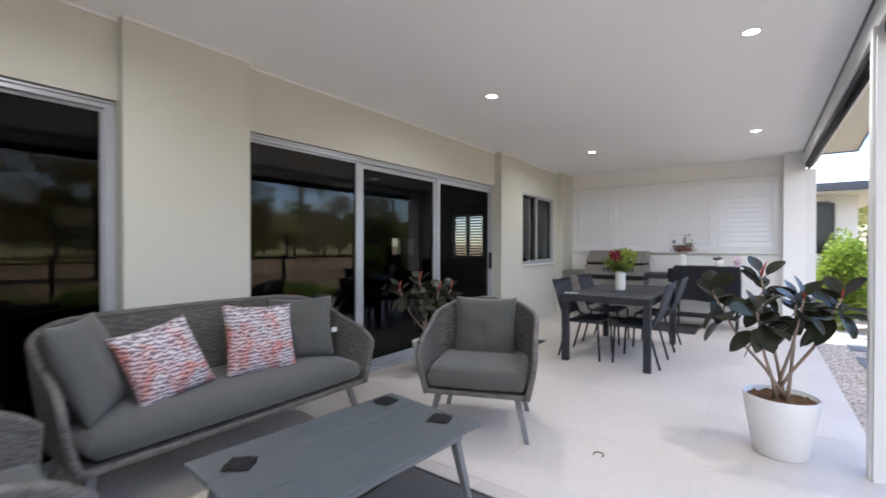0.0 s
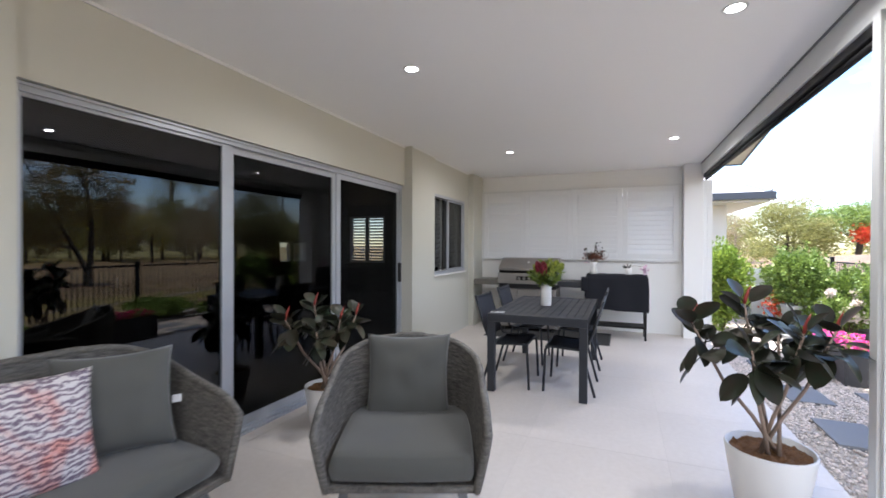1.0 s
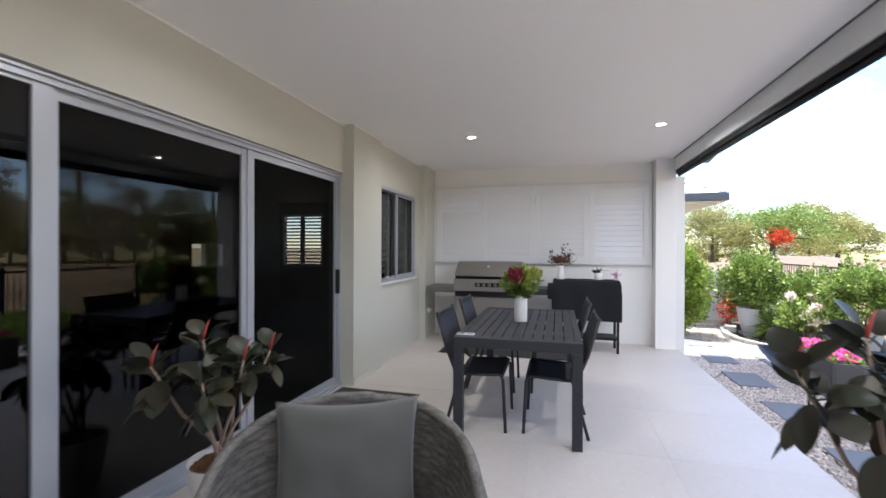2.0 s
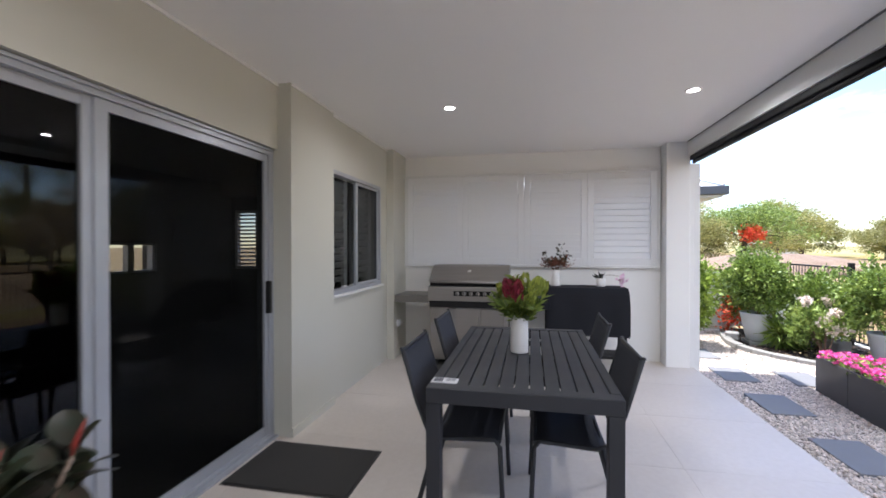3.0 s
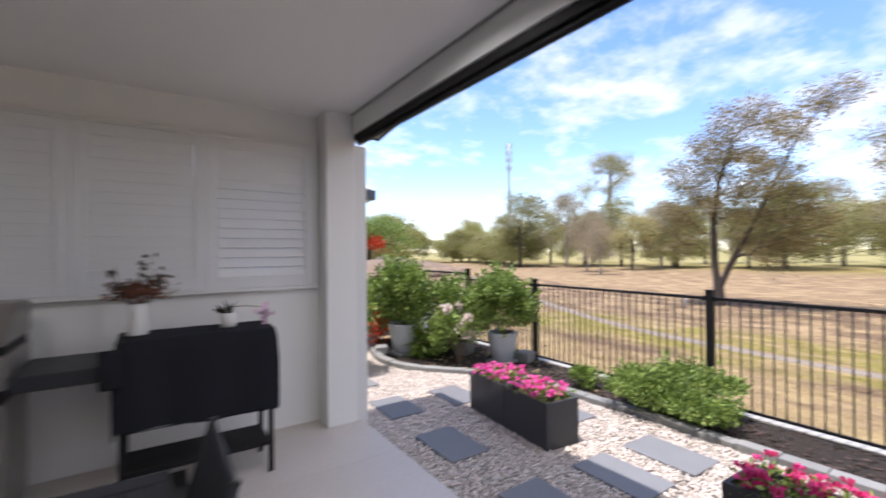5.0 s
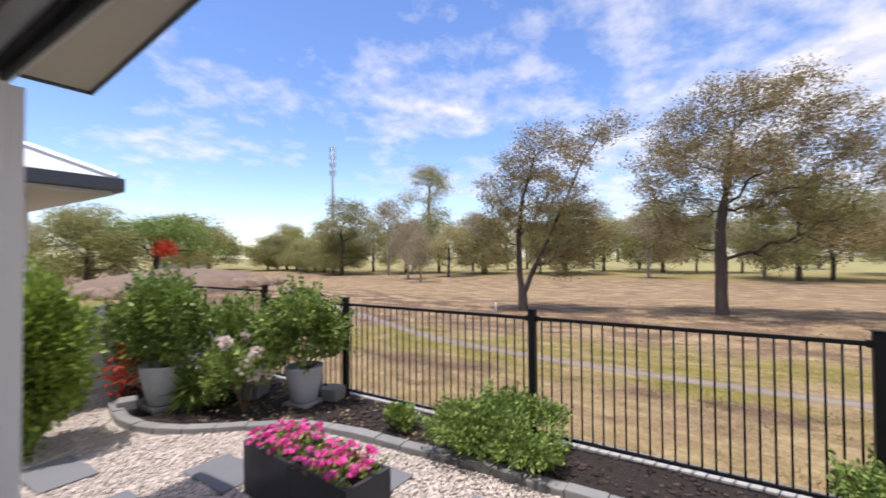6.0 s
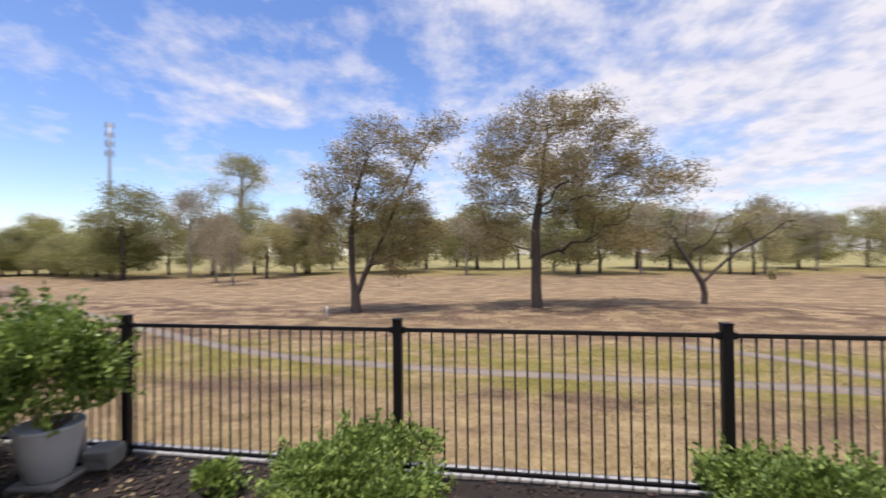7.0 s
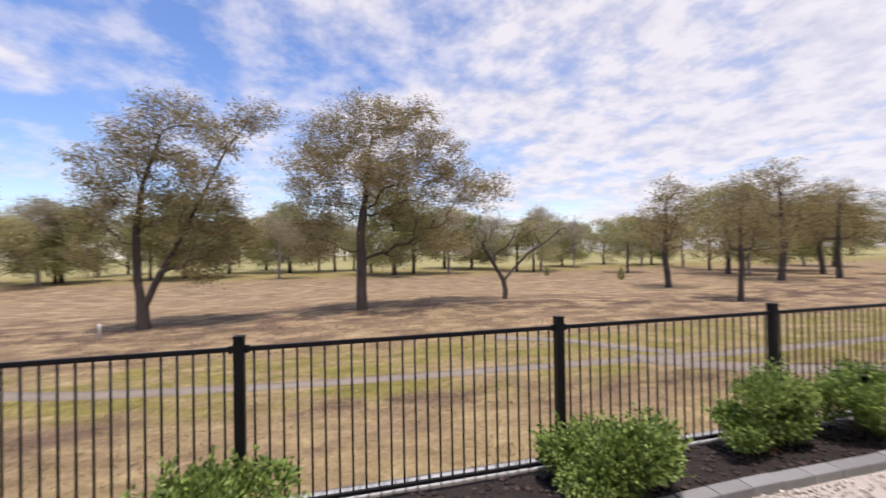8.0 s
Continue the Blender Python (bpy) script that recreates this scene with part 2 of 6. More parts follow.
HEDGELEAF = surf("hedge_leaves", (0.33, 0.43, 0.075), (0.19, 0.29, 0.05), rough=0.4, scale=2, fine=30, island=0.4, bump=0, sub=0.35)
BUSHLEAF = surf("soft_green_leaves", (0.33, 0.43, 0.105), (0.13, 0.215, 0.048), rough=0.6, scale=5, fine=30, vary=0.9, island=0.5, bump=0, sub=0.27)
RUBBERSTEM = surf("rubber_plant_stem", (0.34, 0.25, 0.19), (0.22, 0.155, 0.115), rough=0.7, scale=16, fine=80)
RUBBER = surf("rubber_plant_leaves", (0.016, 0.040, 0.022), (0.048, 0.026, 0.018), rough=0.40, scale=5, fine=20, vary=0.9, obrand=0.5, bump=0.03, spec=0.2)
REDBUD = surf("red_sheath", (0.45, 0.06, 0.045), (0.30, 0.03, 0.03), rough=0.4, island=0.3, bump=0)
PINK = surf("pink_petals", (0.88, 0.17, 0.50), (0.80, 0.09, 0.36), rough=0.6, island=0.3, scale=8, bump=0, sub=0.3)
REDPINK = surf("red_pink_petals", (0.75, 0.05, 0.16), (0.62, 0.06, 0.28), rough=0.6, island=0.3, scale=8, bump=0, sub=0.3)
ROSE = surf("cream_rose_petals", (0.86, 0.78, 0.71), (0.80, 0.66, 0.60), rough=0.6, island=0.15, bump=0, sub=0.3)
FLAME = surf("orange_red_flowers", (0.62, 0.10, 0.03), (0.50, 0.06, 0.02), rough=0.6, island=0.3, bump=0, sub=0.3)
PROTEA = surf("crimson_flower", (0.20, 0.014, 0.045), (0.34, 0.05, 0.05), rough=0.7, island=0.4, bump=0)
VASELEAF = surf("vase_foliage", (0.24, 0.32, 0.065), (0.10, 0.16, 0.03), rough=0.45, scale=14, fine=60, vary=0.9, island=0.45, bump=0, sub=0.25)
LIME = surf("lime_foliage", (0.42, 0.46, 0.10), (0.26, 0.33, 0.06), rough=0.45, island=0.35, bump=0, sub=0.3)
RUST = surf("rust_dried_flowers", (0.20, 0.07, 0.03), (0.10, 0.045, 0.03), rough=0.8, island=0.5, bump=0)
MAUVE = surf("pale_mauve_petals", (0.66, 0.42, 0.56), (0.72, 0.52, 0.64), rough=0.5, island=0.15, bump=0, sub=0.2)
MAT = surf("dark_door_mat", (0.028, 0.027, 0.026), (0.05, 0.048, 0.045), rough=0.95, scale=10, fine=240, bump=0.8)
RUG = surf("grey_outdoor_rug", (0.12, 0.115, 0.115), (0.085, 0.082, 0.082), rough=0.95, scale=6, fine=260, vary=0.9, bump=0.6)
PAPER = surf("printed_paper", (0.72, 0.72, 0.72), (0.66, 0.66, 0.67), rough=0.6)
INK = surf("grey_print", (0.12, 0.12, 0.14), rough=0.6)
ROOFING = surf("white_metal_roof", (0.74, 0.75, 0.76), (0.68, 0.69, 0.70), rough=0.45, scale=2, fine=40, bump=0.03)
GUTTER = surf("slate_blue_gutter", (0.07, 0.085, 0.11), (0.055, 0.065, 0.085), rough=0.45, bump=0.03)
RENDER = surf("white_render", (0.78, 0.77, 0.75), (0.70, 0.69, 0.67), rough=0.8, scale=2, fine=120, bump=0.1)
# room colours carry the indoor shade: far darker than real paint and floor
ROOM_DIM = surf("darkened_room_paint", (0.055, 0.05, 0.042), (0.045, 0.041, 0.035), rough=0.8, scale=2, fine=90, bump=0.05)
ROOMFLOOR = surf("darkened_room_floor", (0.018, 0.015, 0.012), (0.012, 0.010, 0.008), rough=0.7, spec=0.2, scale=3, fine=40)
PATHCON = surf("concrete_path", (0.33, 0.28, 0.22), (0.21, 0.175, 0.14), spec=0.15, rough=0.9, scale=2, fine=60, vary=1.0, bump=0.3)
STRIP = surf("concrete_strip", (0.50, 0.49, 0.46), (0.38, 0.37, 0.35), rough=0.9, scale=4, fine=90, vary=1.0, bump=0.3)
ROCK = surf("rock", (0.34, 0.25, 0.175), (0.20, 0.145, 0.105), rough=0.9, scale=2, fine=18, vary=1.0, bump=0.7, bump_d=0.05)
GALV = surf("galvanised_steel", (0.42, 0.46, 0.50), (0.34, 0.37, 0.41), rough=0.5, metal=0.4)
LAMPON = glow("lamp_lens_lit", (1.0, 0.97, 0.92), 6.0)


def pattern_cushion():
    """White and dark wavy stripes, washed over with coral patches."""
    m = surf("zebra_print_fabric", (0.13, 0.10, 0.15), (0.24, 0.18, 0.22), rough=0.85, scale=6, fine=26, vary=1.2, bump=0.2, bump_d=0.001)
    N, L = m.node_tree.nodes, m.node_tree.links
    b = N["Principled BSDF"]
    prior = b.inputs["Base Color"].links[0].from_socket
    tc, wv, rp, mx, nz, rp2, mx2 = (N.new("ShaderNode" + k) for k in ("TexCoord", "TexWave", "ValToRGB", "MixRGB", "TexNoise", "ValToRGB", "MixRGB"))
    wv.inputs["Scale"].default_value, wv.inputs["Distortion"].default_value = 15.0, 8.0
    wv.inputs["Detail"].default_value, wv.inputs["Detail Scale"].default_value = 4.0, 2.4
    wv.bands_direction = "Z"
    L.new(tc.outputs["Object"], wv.inputs["Vector"])
    rp.color_ramp.elements[0].position, rp.color_ramp.elements[1].position = 0.30, 0.62
    L.new(wv.outputs["Fac"], rp.inputs[0])
    L.new(rp.outputs[0], mx.inputs[0])
    L.new(prior, mx.inputs[1])
    mx.inputs[2].default_value = (0.64, 0.60, 0.60, 1)
    L.new(tc.outputs["Object"], nz.inputs["Vector"])
    nz.inputs["Scale"].default_value, nz.inputs["Detail"].default_value, nz.inputs["Distortion"].default_value = 3.6, 6.0, 1.2
    rp2.color_ramp.elements[0].position, rp2.color_ramp.elements[1].position = 0.47, 0.60
    rp2.color_ramp.elements[1].color = (0.8, 0.8, 0.8, 1)
    L.new(nz.outputs[0], rp2.inputs[0])
    L.new(rp2.outputs[0], mx2.inputs[0])
    mx2.blend_type = "MULTIPLY"
    L.new(mx.outputs[0], mx2.inputs[1])
    mx2.inputs[2].default_value = (1.0, 0.36, 0.27, 1)
    L.new(mx2.outputs[0], b.inputs["Base Color"])
    return m


ZEBRA = pattern_cushion()


def field_material():
    """Dry park grass: straw, greener strips, bare brown earth under the trees with their shade painted in."""
    m = bpy.data.materials.new("dry_park_grass")
    m.use_nodes = True
    N, L = m.node_tree.nodes, m.node_tree.links
    b = N["Principled BSDF"]
    tc = N.new("ShaderNodeTexCoord")
    sep = N.new("ShaderNodeSeparateXYZ")
    L.new(tc.outputs["Object"], sep.inputs[0])

    def noise_of(scale, detail=6, stretch=(1, 1, 1)):
        mp, n = N.new("ShaderNodeMapping"), N.new("ShaderNodeTexNoise")
        mp.inputs["Scale"].default_value = stretch
        L.new(tc.outputs["Object"], mp.inputs[0])
        L.new(mp.outputs[0], n.inputs["Vector"])
        n.inputs["Scale"].default_value, n.inputs["Detail"].default_value, n.inputs["Roughness"].default_value = scale, detail, 0.65
        return n.outputs[0]

    def mth(op, a, c):
        n = N.new("ShaderNodeMath")
        n.operation = op
        for i, v in enumerate((a, c)):
            if isinstance(v, (int, float)):
                n.inputs[i].default_value = v
            else:
                L.new(v, n.inputs[i])
        return n.outputs[0]

    def ramp(fac, stops):
        r = N.new("ShaderNodeValToRGB")
        while len(r.color_ramp.elements) < len(stops):
            r.color_ramp.elements.new(0.5)
        for e, (p, c) in zip(r.color_ramp.elements, stops):
            e.position, e.color = p, (*c, 1) if not isinstance(c, float) else (c, c, c, 1)
        L.new(fac, r.inputs[0])
        return r.outputs[0]

    def blend(fac, a, c):
        n = N.new("ShaderNodeMixRGB")
        L.new(fac, n.inputs[0])
        for i, v in ((1, a), (2, c)):
            if isinstance(v, tuple):
                n.inputs[i].default_value = (*v, 1)
            else:
                L.new(v, n.inputs[i])
        return n.outputs[0]

    broad, mid, grain = noise_of(0.25, 5, (1, 0.35, 1)), noise_of(1.6, 6, (1, 0.6, 1)), noise_of(16, 7)
    patch = mth("ADD", mth("MULTIPLY", grain, 0.45), mth("MULTIPLY", noise_of(3.2, 7, (1, 0.45, 1)), 0.55))
    straw = ramp(patch, [(0.34, (0.175, 0.120, 0.068)), (0.52, (0.375, 0.270, 0.155)), (0.66, (0.57, 0.43, 0.25))])
    green = ramp(patch, [(0.34, (0.115, 0.105, 0.025)), (0.66, (0.31, 0.265, 0.075))])
    earth = ramp(patch, [(0.34, (0.062, 0.038, 0.027)), (0.66, (0.185, 0.12, 0.085))])
    # greener strip beside the path, bare earth and painted tree shade on the rise behind it
    wob = mth("ADD", sep.outputs[0], mth("MULTIPLY", mth("SUBTRACT", broad, 0.5), 3.4))
    along = mth("DIVIDE", wob, 60.0)
    gfac = ramp(along, [(0.068, 0.3), (0.10, 0.25), (0.112, 0.95), (0.150, 0.95), (0.165, 0.05), (0.46, 0.05), (0.56, 1.0)])
    # bare earth; the peak near 0.215 also paints the shade round the trunks
    earth_shade = ramp(along, [(0.07, 0.15), (0.092, 0.3), (0.104, 0.95), (0.115, 0.0), (0.150, 0.05), (0.168, 0.75), (0.19, 0.6), (0.215, 1.0), (0.245, 0.7), (0.28, 0.35), (0.46, 0.6), (0.56, 0.0)])
    g2 = mth("MULTIPLY", gfac, ramp(mid, [(0.40, 0.2), (0.56, 1.0)]))
    e2 = mth("MULTIPLY", earth_shade, ramp(mid, [(0.46, 1.0), (0.57, 0.12)]))
    lawn = ramp(along, [(0.60, 0.0), (0.72, 1.0)])
    pale = ramp(patch, [(0.34, (0.24, 0.22, 0.09)), (0.66, (0.42, 0.37, 0.17))])
    col = blend(lawn, blend(e2, blend(g2, straw, green), earth), pale)
    L.new(col, b.inputs["Base Color"])
    b.inputs["Roughness"].default_value = 0.95
    b.inputs["Specular IOR Level"].default_value = 0.15
    bp = N.new("ShaderNodeBump")
    bp.inputs["Strength"].default_value, bp.inputs["Distance"].default_value = 0.7, 0.04
    L.new(grain, bp.inputs["Height"])
    L.new(bp.outputs[0], b.inputs["Normal"])
    return m


FIELD = field_material()


# ---- building blocks ----
def box(bm, x0, x1, y0, y1, z0, z1, bevel=0.0):
    """A box between two corners, with its edges rounded off a little."""
    made = bmesh.ops.create_cube(bm, size=1.0)["verts"]
    bmesh.ops.scale(bm, vec=(x1 - x0, y1 - y0, z1 - z0), verts=made)
    bmesh.ops.translate(bm, vec=((x0 + x1) / 2, (y0 + y1) / 2, (z0 + z1) / 2), verts=made)
    if bevel:
        edges = list({e for v in made for e in v.link_edges})
        bmesh.ops.bevel(bm, geom=edges, offset=bevel, segments=2, affect="EDGES", profile=0.6)


def boxes(*rows, bevel=0.0):
    bm = bmesh.new()
    for r in rows:
        box(bm, *r, bevel=bevel)
    return bm


def tube(bm, pts, radii, n=8, caps=True):
    """A round bar through points, with a radius at each."""
    rings, pts = [], [Vector(p) for p in pts]
    side = None
    for i, p in enumerate(pts):
        d = (pts[min(i + 1, len(pts) - 1)] - pts[max(i - 1, 0)]).normalized()
        if side is None:
            side = d.orthogonal().normalized()
        side = (side - d * side.dot(d)).normalized()
        up = d.cross(side)
        r = radii[i] if isinstance(radii, (list, tuple)) else radii
        rings.append([bm.verts.new(p + (side * math.cos(a) + up * math.sin(a)) * r) for a in [2 * math.pi * k / n for k in range(n)]])
    for a, c in zip(rings, rings[1:]):
        for k in range(n):
            bm.faces.new((a[k], a[(k + 1) % n], c[(k + 1) % n], c[k]))
    if caps:
        bm.faces.new(rings[0][::-1])
        bm.faces.new(rings[-1])


def lathe(bm, profile, n=32, centre=(0, 0)):
    """Turns a profile of (radius, z) round the z axis."""
    rings = []
    for r, z in profile:
        if r < 1e-5:
            rings.append([bm.verts.new((centre[0], centre[1], z))])
        else:
            rings.append([bm.verts.new((centre[0] + r * math.cos(2 * math.pi * k / n), centre[1] + r * math.sin(2 * math.pi * k / n), z)) for k in range(n)])
    for a, c in zip(rings, rings[1:]):
        for k in range(n):
            q = [a[k % len(a)], a[(k + 1) % len(a)], c[(k + 1) % len(c)], c[k % len(c)]]
            q = list(dict.fromkeys(q))
            if len(q) > 2:
                bm.faces.new(q)


def mesh_of(name, bm, material, smooth=False):
    me = bpy.data.meshes.new(name)
    bmesh.ops.recalc_face_normals(bm, faces=bm.faces)
    bm.to_mesh(me)
    bm.free()
    me.materials.append(material)
    if smooth:
        me.polygons.foreach_set("use_smooth", [True] * len(me.polygons))
    return me


def part(name, bm, material, parent, label="", smooth=False):
    ob = new(name, bm if isinstance(bm, bpy.types.Mesh) else mesh_of(name, bm, material, smooth))
    ob.parent = parent
    return tagged(ob, label)


def setting(name, bm, material, label="", smooth=False, category=""):
    ob = new(name, bm if isinstance(bm, bpy.types.Mesh) else mesh_of(name, bm, material, smooth))
    return tagged(ob, label, category or name.split("_")[0], "", "structure")


def thing(name, label, category, at=(0, 0, 0), turn=0.0, group=""):
    ob = new(name)
    ob.empty_display_size = 0.1
    ob.matrix_basis = pose(*at, 0, 0, turn)
    return tagged(ob, label, category, group)


def leaf_mesh(name, pos, along, size, width, material, rng, fold=0.25):
    """Many small folded leaves: where each begins, which way it points, its length; width as a share of it."""
    n = len(pos)
    along = along / (np.linalg.norm(along, axis=1, keepdims=True) + 1e-9)
    side = np.cross(along, rng.normal(size=(n, 3)))
    side /= np.linalg.norm(side, axis=1, keepdims=True) + 1e-9
    norm = np.cross(along, side)
    size = np.broadcast_to(size, (n,))[:, None]
    w = width * size / 2
    v = np.empty((n, 4, 3))
    v[:, 0] = pos
    v[:, 1] = pos + along * size * 0.45 + side * w + norm * w * fold
    v[:, 2] = pos + along * size
    v[:, 3] = pos + along * size * 0.45 - side * w + norm * w * fold
    me = bpy.data.meshes.new(name)
    idx = np.arange(n)[:, None] * 4
    tri = np.concatenate([idx + [0, 1, 2], idx + [0, 2, 3]], axis=1).reshape(-1, 3)
    me.vertices.add(n * 4)
    me.vertices.foreach_set("co", v.reshape(-1))
    me.loops.add(len(tri) * 3)
    me.loops.foreach_set("vertex_index", tri.reshape(-1).astype(np.int32))
    me.polygons.add(len(tri))
    me.polygons.foreach_set("loop_start", (np.arange(len(tri)) * 3).astype(np.int32))
    me.update(calc_edges=True)
    me.validate()
    me.materials.append(material)
    return me


def lobes(rng, n, centre, radii, count=9, shell=0.55):
    """Points in an uneven mass of overlapping lobes, thicker near its skin, and the way out from its middle."""
    centre, radii = np.array(centre), np.array(radii)
    mids = rng.normal(size=(count, 3))
    mids /= np.linalg.norm(mids, axis=1, keepdims=True)
    mids *= rng.uniform(0.35, 0.72, (count, 1))
    which = rng.integers(0, count, n)
    d = rng.normal(size=(n, 3))
    d /= np.linalg.norm(d, axis=1, keepdims=True)
    r = rng.uniform(0, 1, (n, 1)) ** (1 - shell)
    local = mids[which] + d * r * rng.uniform(0.28, 0.5, count)[which][:, None]
    return centre + local * radii, local + d * 0.5


def tz(x, y):
    """The height of the open ground."""
    if x < 3.9:
        return -0.34
    s = lambda a, b: (lambda u: u * u * (3 - 2 * u))(min(max((x - a) / (b - a), 0), 1))
    z = -0.275 - 0.03 * s(4.3, 7.5) + 0.21 * s(8.5, 14.0) + 0.55 * s(16, 60)
    return z + 0.10 * s(9, 13) * math.sin(0.31 * y + 0.4) * math.exp(-((x - 14) / 9) ** 2) + 0.02 * math.sin(x * 0.9) * math.sin(y * 0.7) * s(5, 8)


# ---- the ground ----
xs = [-400, -150, -60, -20, 0, 3.0, 3.9] + [4.0 + 0.4 * i for i in range(40)] + [20 + 1.5 * i for i in range(24)] + [58, 64, 72, 85, 110, 150, 220, 320, 450, 700, 1200]
ys = [-900, -400, -200, -110, -70, -50] + [-40 + 1.2 * i for i in range(84)] + [62, 66, 72, 80, 95, 120, 170, 260, 400, 800]
gm = bpy.data.meshes.new("ground")
gm.from_pydata([(x, y, tz(x, y)) for x in xs for y in ys], [], [(i * len(ys) + j, (i + 1) * len(ys) + j, (i + 1) * len(ys) + j + 1, i * len(ys) + j + 1) for i in range(len(xs) - 1) for j in range(len(ys) - 1)])
gm.materials.append(FIELD)
gm.polygons.foreach_set("use_smooth", [True] * len(gm.polygons))
setting("ground", gm, FIELD, "dry brown and green park grass with bare earth")

# ---- the house ----
XW, XR, YE, YB = -2.93, -3.01, 9.75, -1.8
WT = 0.24
H0, HD = 0.0, 2.14
# wall along the patio: the door bays lie 8 cm deeper than the piers
wh = tagged(new("wall_house"), "cream rendered house wall with two door bays", "wall", "", "structure")
for row in (
    (XW - WT, XW, 2.38, 3.17, H0, CEIL),
    (XW - WT, XW + 0.03, 6.96, 7.66, H0, CEIL),
    (XW - WT, XW - 0.01, 7.66, YE + 0.2, H0, 0.97),
    (XW - WT, XW - 0.01, 7.66, 9.22, 2.13, CEIL),
    (XW - WT, XW - 0.01, 8.99, 9.22, 0.97, 2.13),
    (XW - WT, XW + 0.08, 9.22, YE + 0.2, 0.97, CEIL),
    (XW - 0.01, XW + 0.08, 9.22, YE, H0, 0.97),
    (XR - WT, XR, 3.17, 6.96, HD, CEIL),
    (XR - WT, XR, -0.4, 2.38, HD, CEIL),
    (XW - WT, XW, YB, -0.4, H0, CEIL)):
    part("wall_section", boxes(row), WALL_DIM, wh)
setting("wall_end", boxes((XW - WT, 0.40, YE, YE + 0.2, 1.19 - 1.19, 1.165), (XW - WT, 0.40, YE, YE + 0.2, 2.345, CEIL),
                          (XW + 0.08, XW + 0.12, YE, YE + 0.2, 1.165, 2.345), (0.35, 0.40, YE, YE + 0.2, 1.165, 2.345)), WALL_LIT, "white rendered end wall below white shutters")
setting("wall_pier", boxes((0.39, 0.645, 9.52, YE + 0.2, H0, CEIL), bevel=0.006), WALL_LIT, "white rendered pier at the end of the patio")
# the patio's near end is unknown; this unseen wall is added to close it
setting("wall_back", boxes((XW - WT, 0.65, YB - 0.2, YB, H0, CEIL)), WALL_DIM, "unseen plain cream wall added to close the patio")
setting("ceiling", boxes((XW - WT, 0.62, YB - 0.2, YE + 0.2, CEIL, CEIL + 0.12)), CEILING, "smooth white patio ceiling")
# cornice bead along house wall
setting("trim_cornice", boxes((XW, XW + 0.012, 2.38, 3.17, CEIL - 0.02, CEIL - 0.002), (XR, XR + 0.012, 3.17, 6.96, CEIL - 0.02, CEIL - 0.002),
                              (XW + 0.03, XW + 0.042, 6.96, 7.66, CEIL - 0.02, CEIL - 0.002), (XW - 0.01, XW + 0.002, 7.66, 9.22, CEIL - 0.02, CEIL - 0.002),
                              (XR, XR + 0.012, -0.4, 2.38, CEIL - 0.02, CEIL - 0.002)), TRIM, "thin white bead under the ceiling", category="trim")
setting("trim_beam", boxes((0.62, 0.76, YB - 0.2, YE + 0.2, 2.462, CEIL + 0.12), bevel=0.004), TRIM, "white painted edge beam", category="beam")
# grey strip that draws the shadow line in the crease beside the beam
setting("trim_shadow_line", boxes((0.604, 0.62, YB, 9.52, CEIL - 0.005, CEIL - 0.0005)), LEGGREY, "thin grey strip drawing the shadow line between ceiling and beam", category="trim")
setting("floor_slab", boxes((XW - WT, 0.70, YB - 0.2, YE + 0.2, -0.40, -0.0012), bevel=0.0005), GROUT, "concrete patio slab", category="floor")

# raking eave outside the beam
bm = bmesh.new()
sl = 0.14
vs = [(x, y, 2.73 + (10.45 - y) * sl + dz) for dz in (0, 0.03) for x, y in ((0.70, -2.0), (1.30, -2.0), (1.30, 10.45), (0.70, 10.45))]
vv = [bm.verts.new(v) for v in vs]
for f in ((0, 3, 2, 1), (4, 5, 6, 7), (0, 1, 5, 4), (1, 2, 6, 5), (2, 3, 7, 6), (3, 0, 4, 7)):
    bm.faces.new([vv[i] for i in f])
setting("eave_soffit", bm, WALL_DIM, "cream soffit of the raking eave", category="eave")
bm = bmesh.new()
for (xa, ya), (xb, yb) in (((1.30, -2.0), (1.30, 10.45)), ((1.32, 10.45), (-3.2, 10.45))):
    za, zb = (2.73 + (10.45 - y) * sl for y in (ya, yb))
    sx, sy = (0.02, 0) if xa == xb else (0, 0.02)
    q = [bm.verts.new(v) for v in ((xa, ya, za - 0.02), (xb, yb, zb - 0.02), (xb, yb, zb + 0.14), (xa, ya, za + 0.14), (xa + sx, ya + sy, za - 0.02), (xb + sx, yb + sy, zb - 0.02), (xb + sx, yb + sy, zb + 0.14), (xa + sx, ya + sy, za + 0.14))]
    for f in ((0, 1, 2, 3), (7, 6, 5, 4), (0, 4, 5, 1), (3, 2, 6, 7), (0, 3, 7, 4), (1, 5, 6, 2)):
        bm.faces.new([q[i] for i in f])
setting("eave_fascia", bm, GUTTER, "slate blue fascia of the eave", category="eave")
bm = bmesh.new()
vv = [bm.verts.new(v) for v in ((-8, -2.2, 4.6), (1.36, -2.2, 4.6), (1.36, 10.5, 2.9), (-8, 10.5, 2.9), (-8, -2.2, 4.64), (1.36, -2.2, 4.64), (1.36, 10.5, 2.94), (-8, 10.5, 2.94))]
for f in ((0, 3, 2, 1), (4, 5, 6, 7), (0, 1, 5, 4), (1, 2, 6, 5), (2, 3, 7, 6), (3, 0, 4, 7)):
    bm.faces.new([vv[i] for i in f])
setting("roof", bm, ROOFING, "white metal roof over the patio")

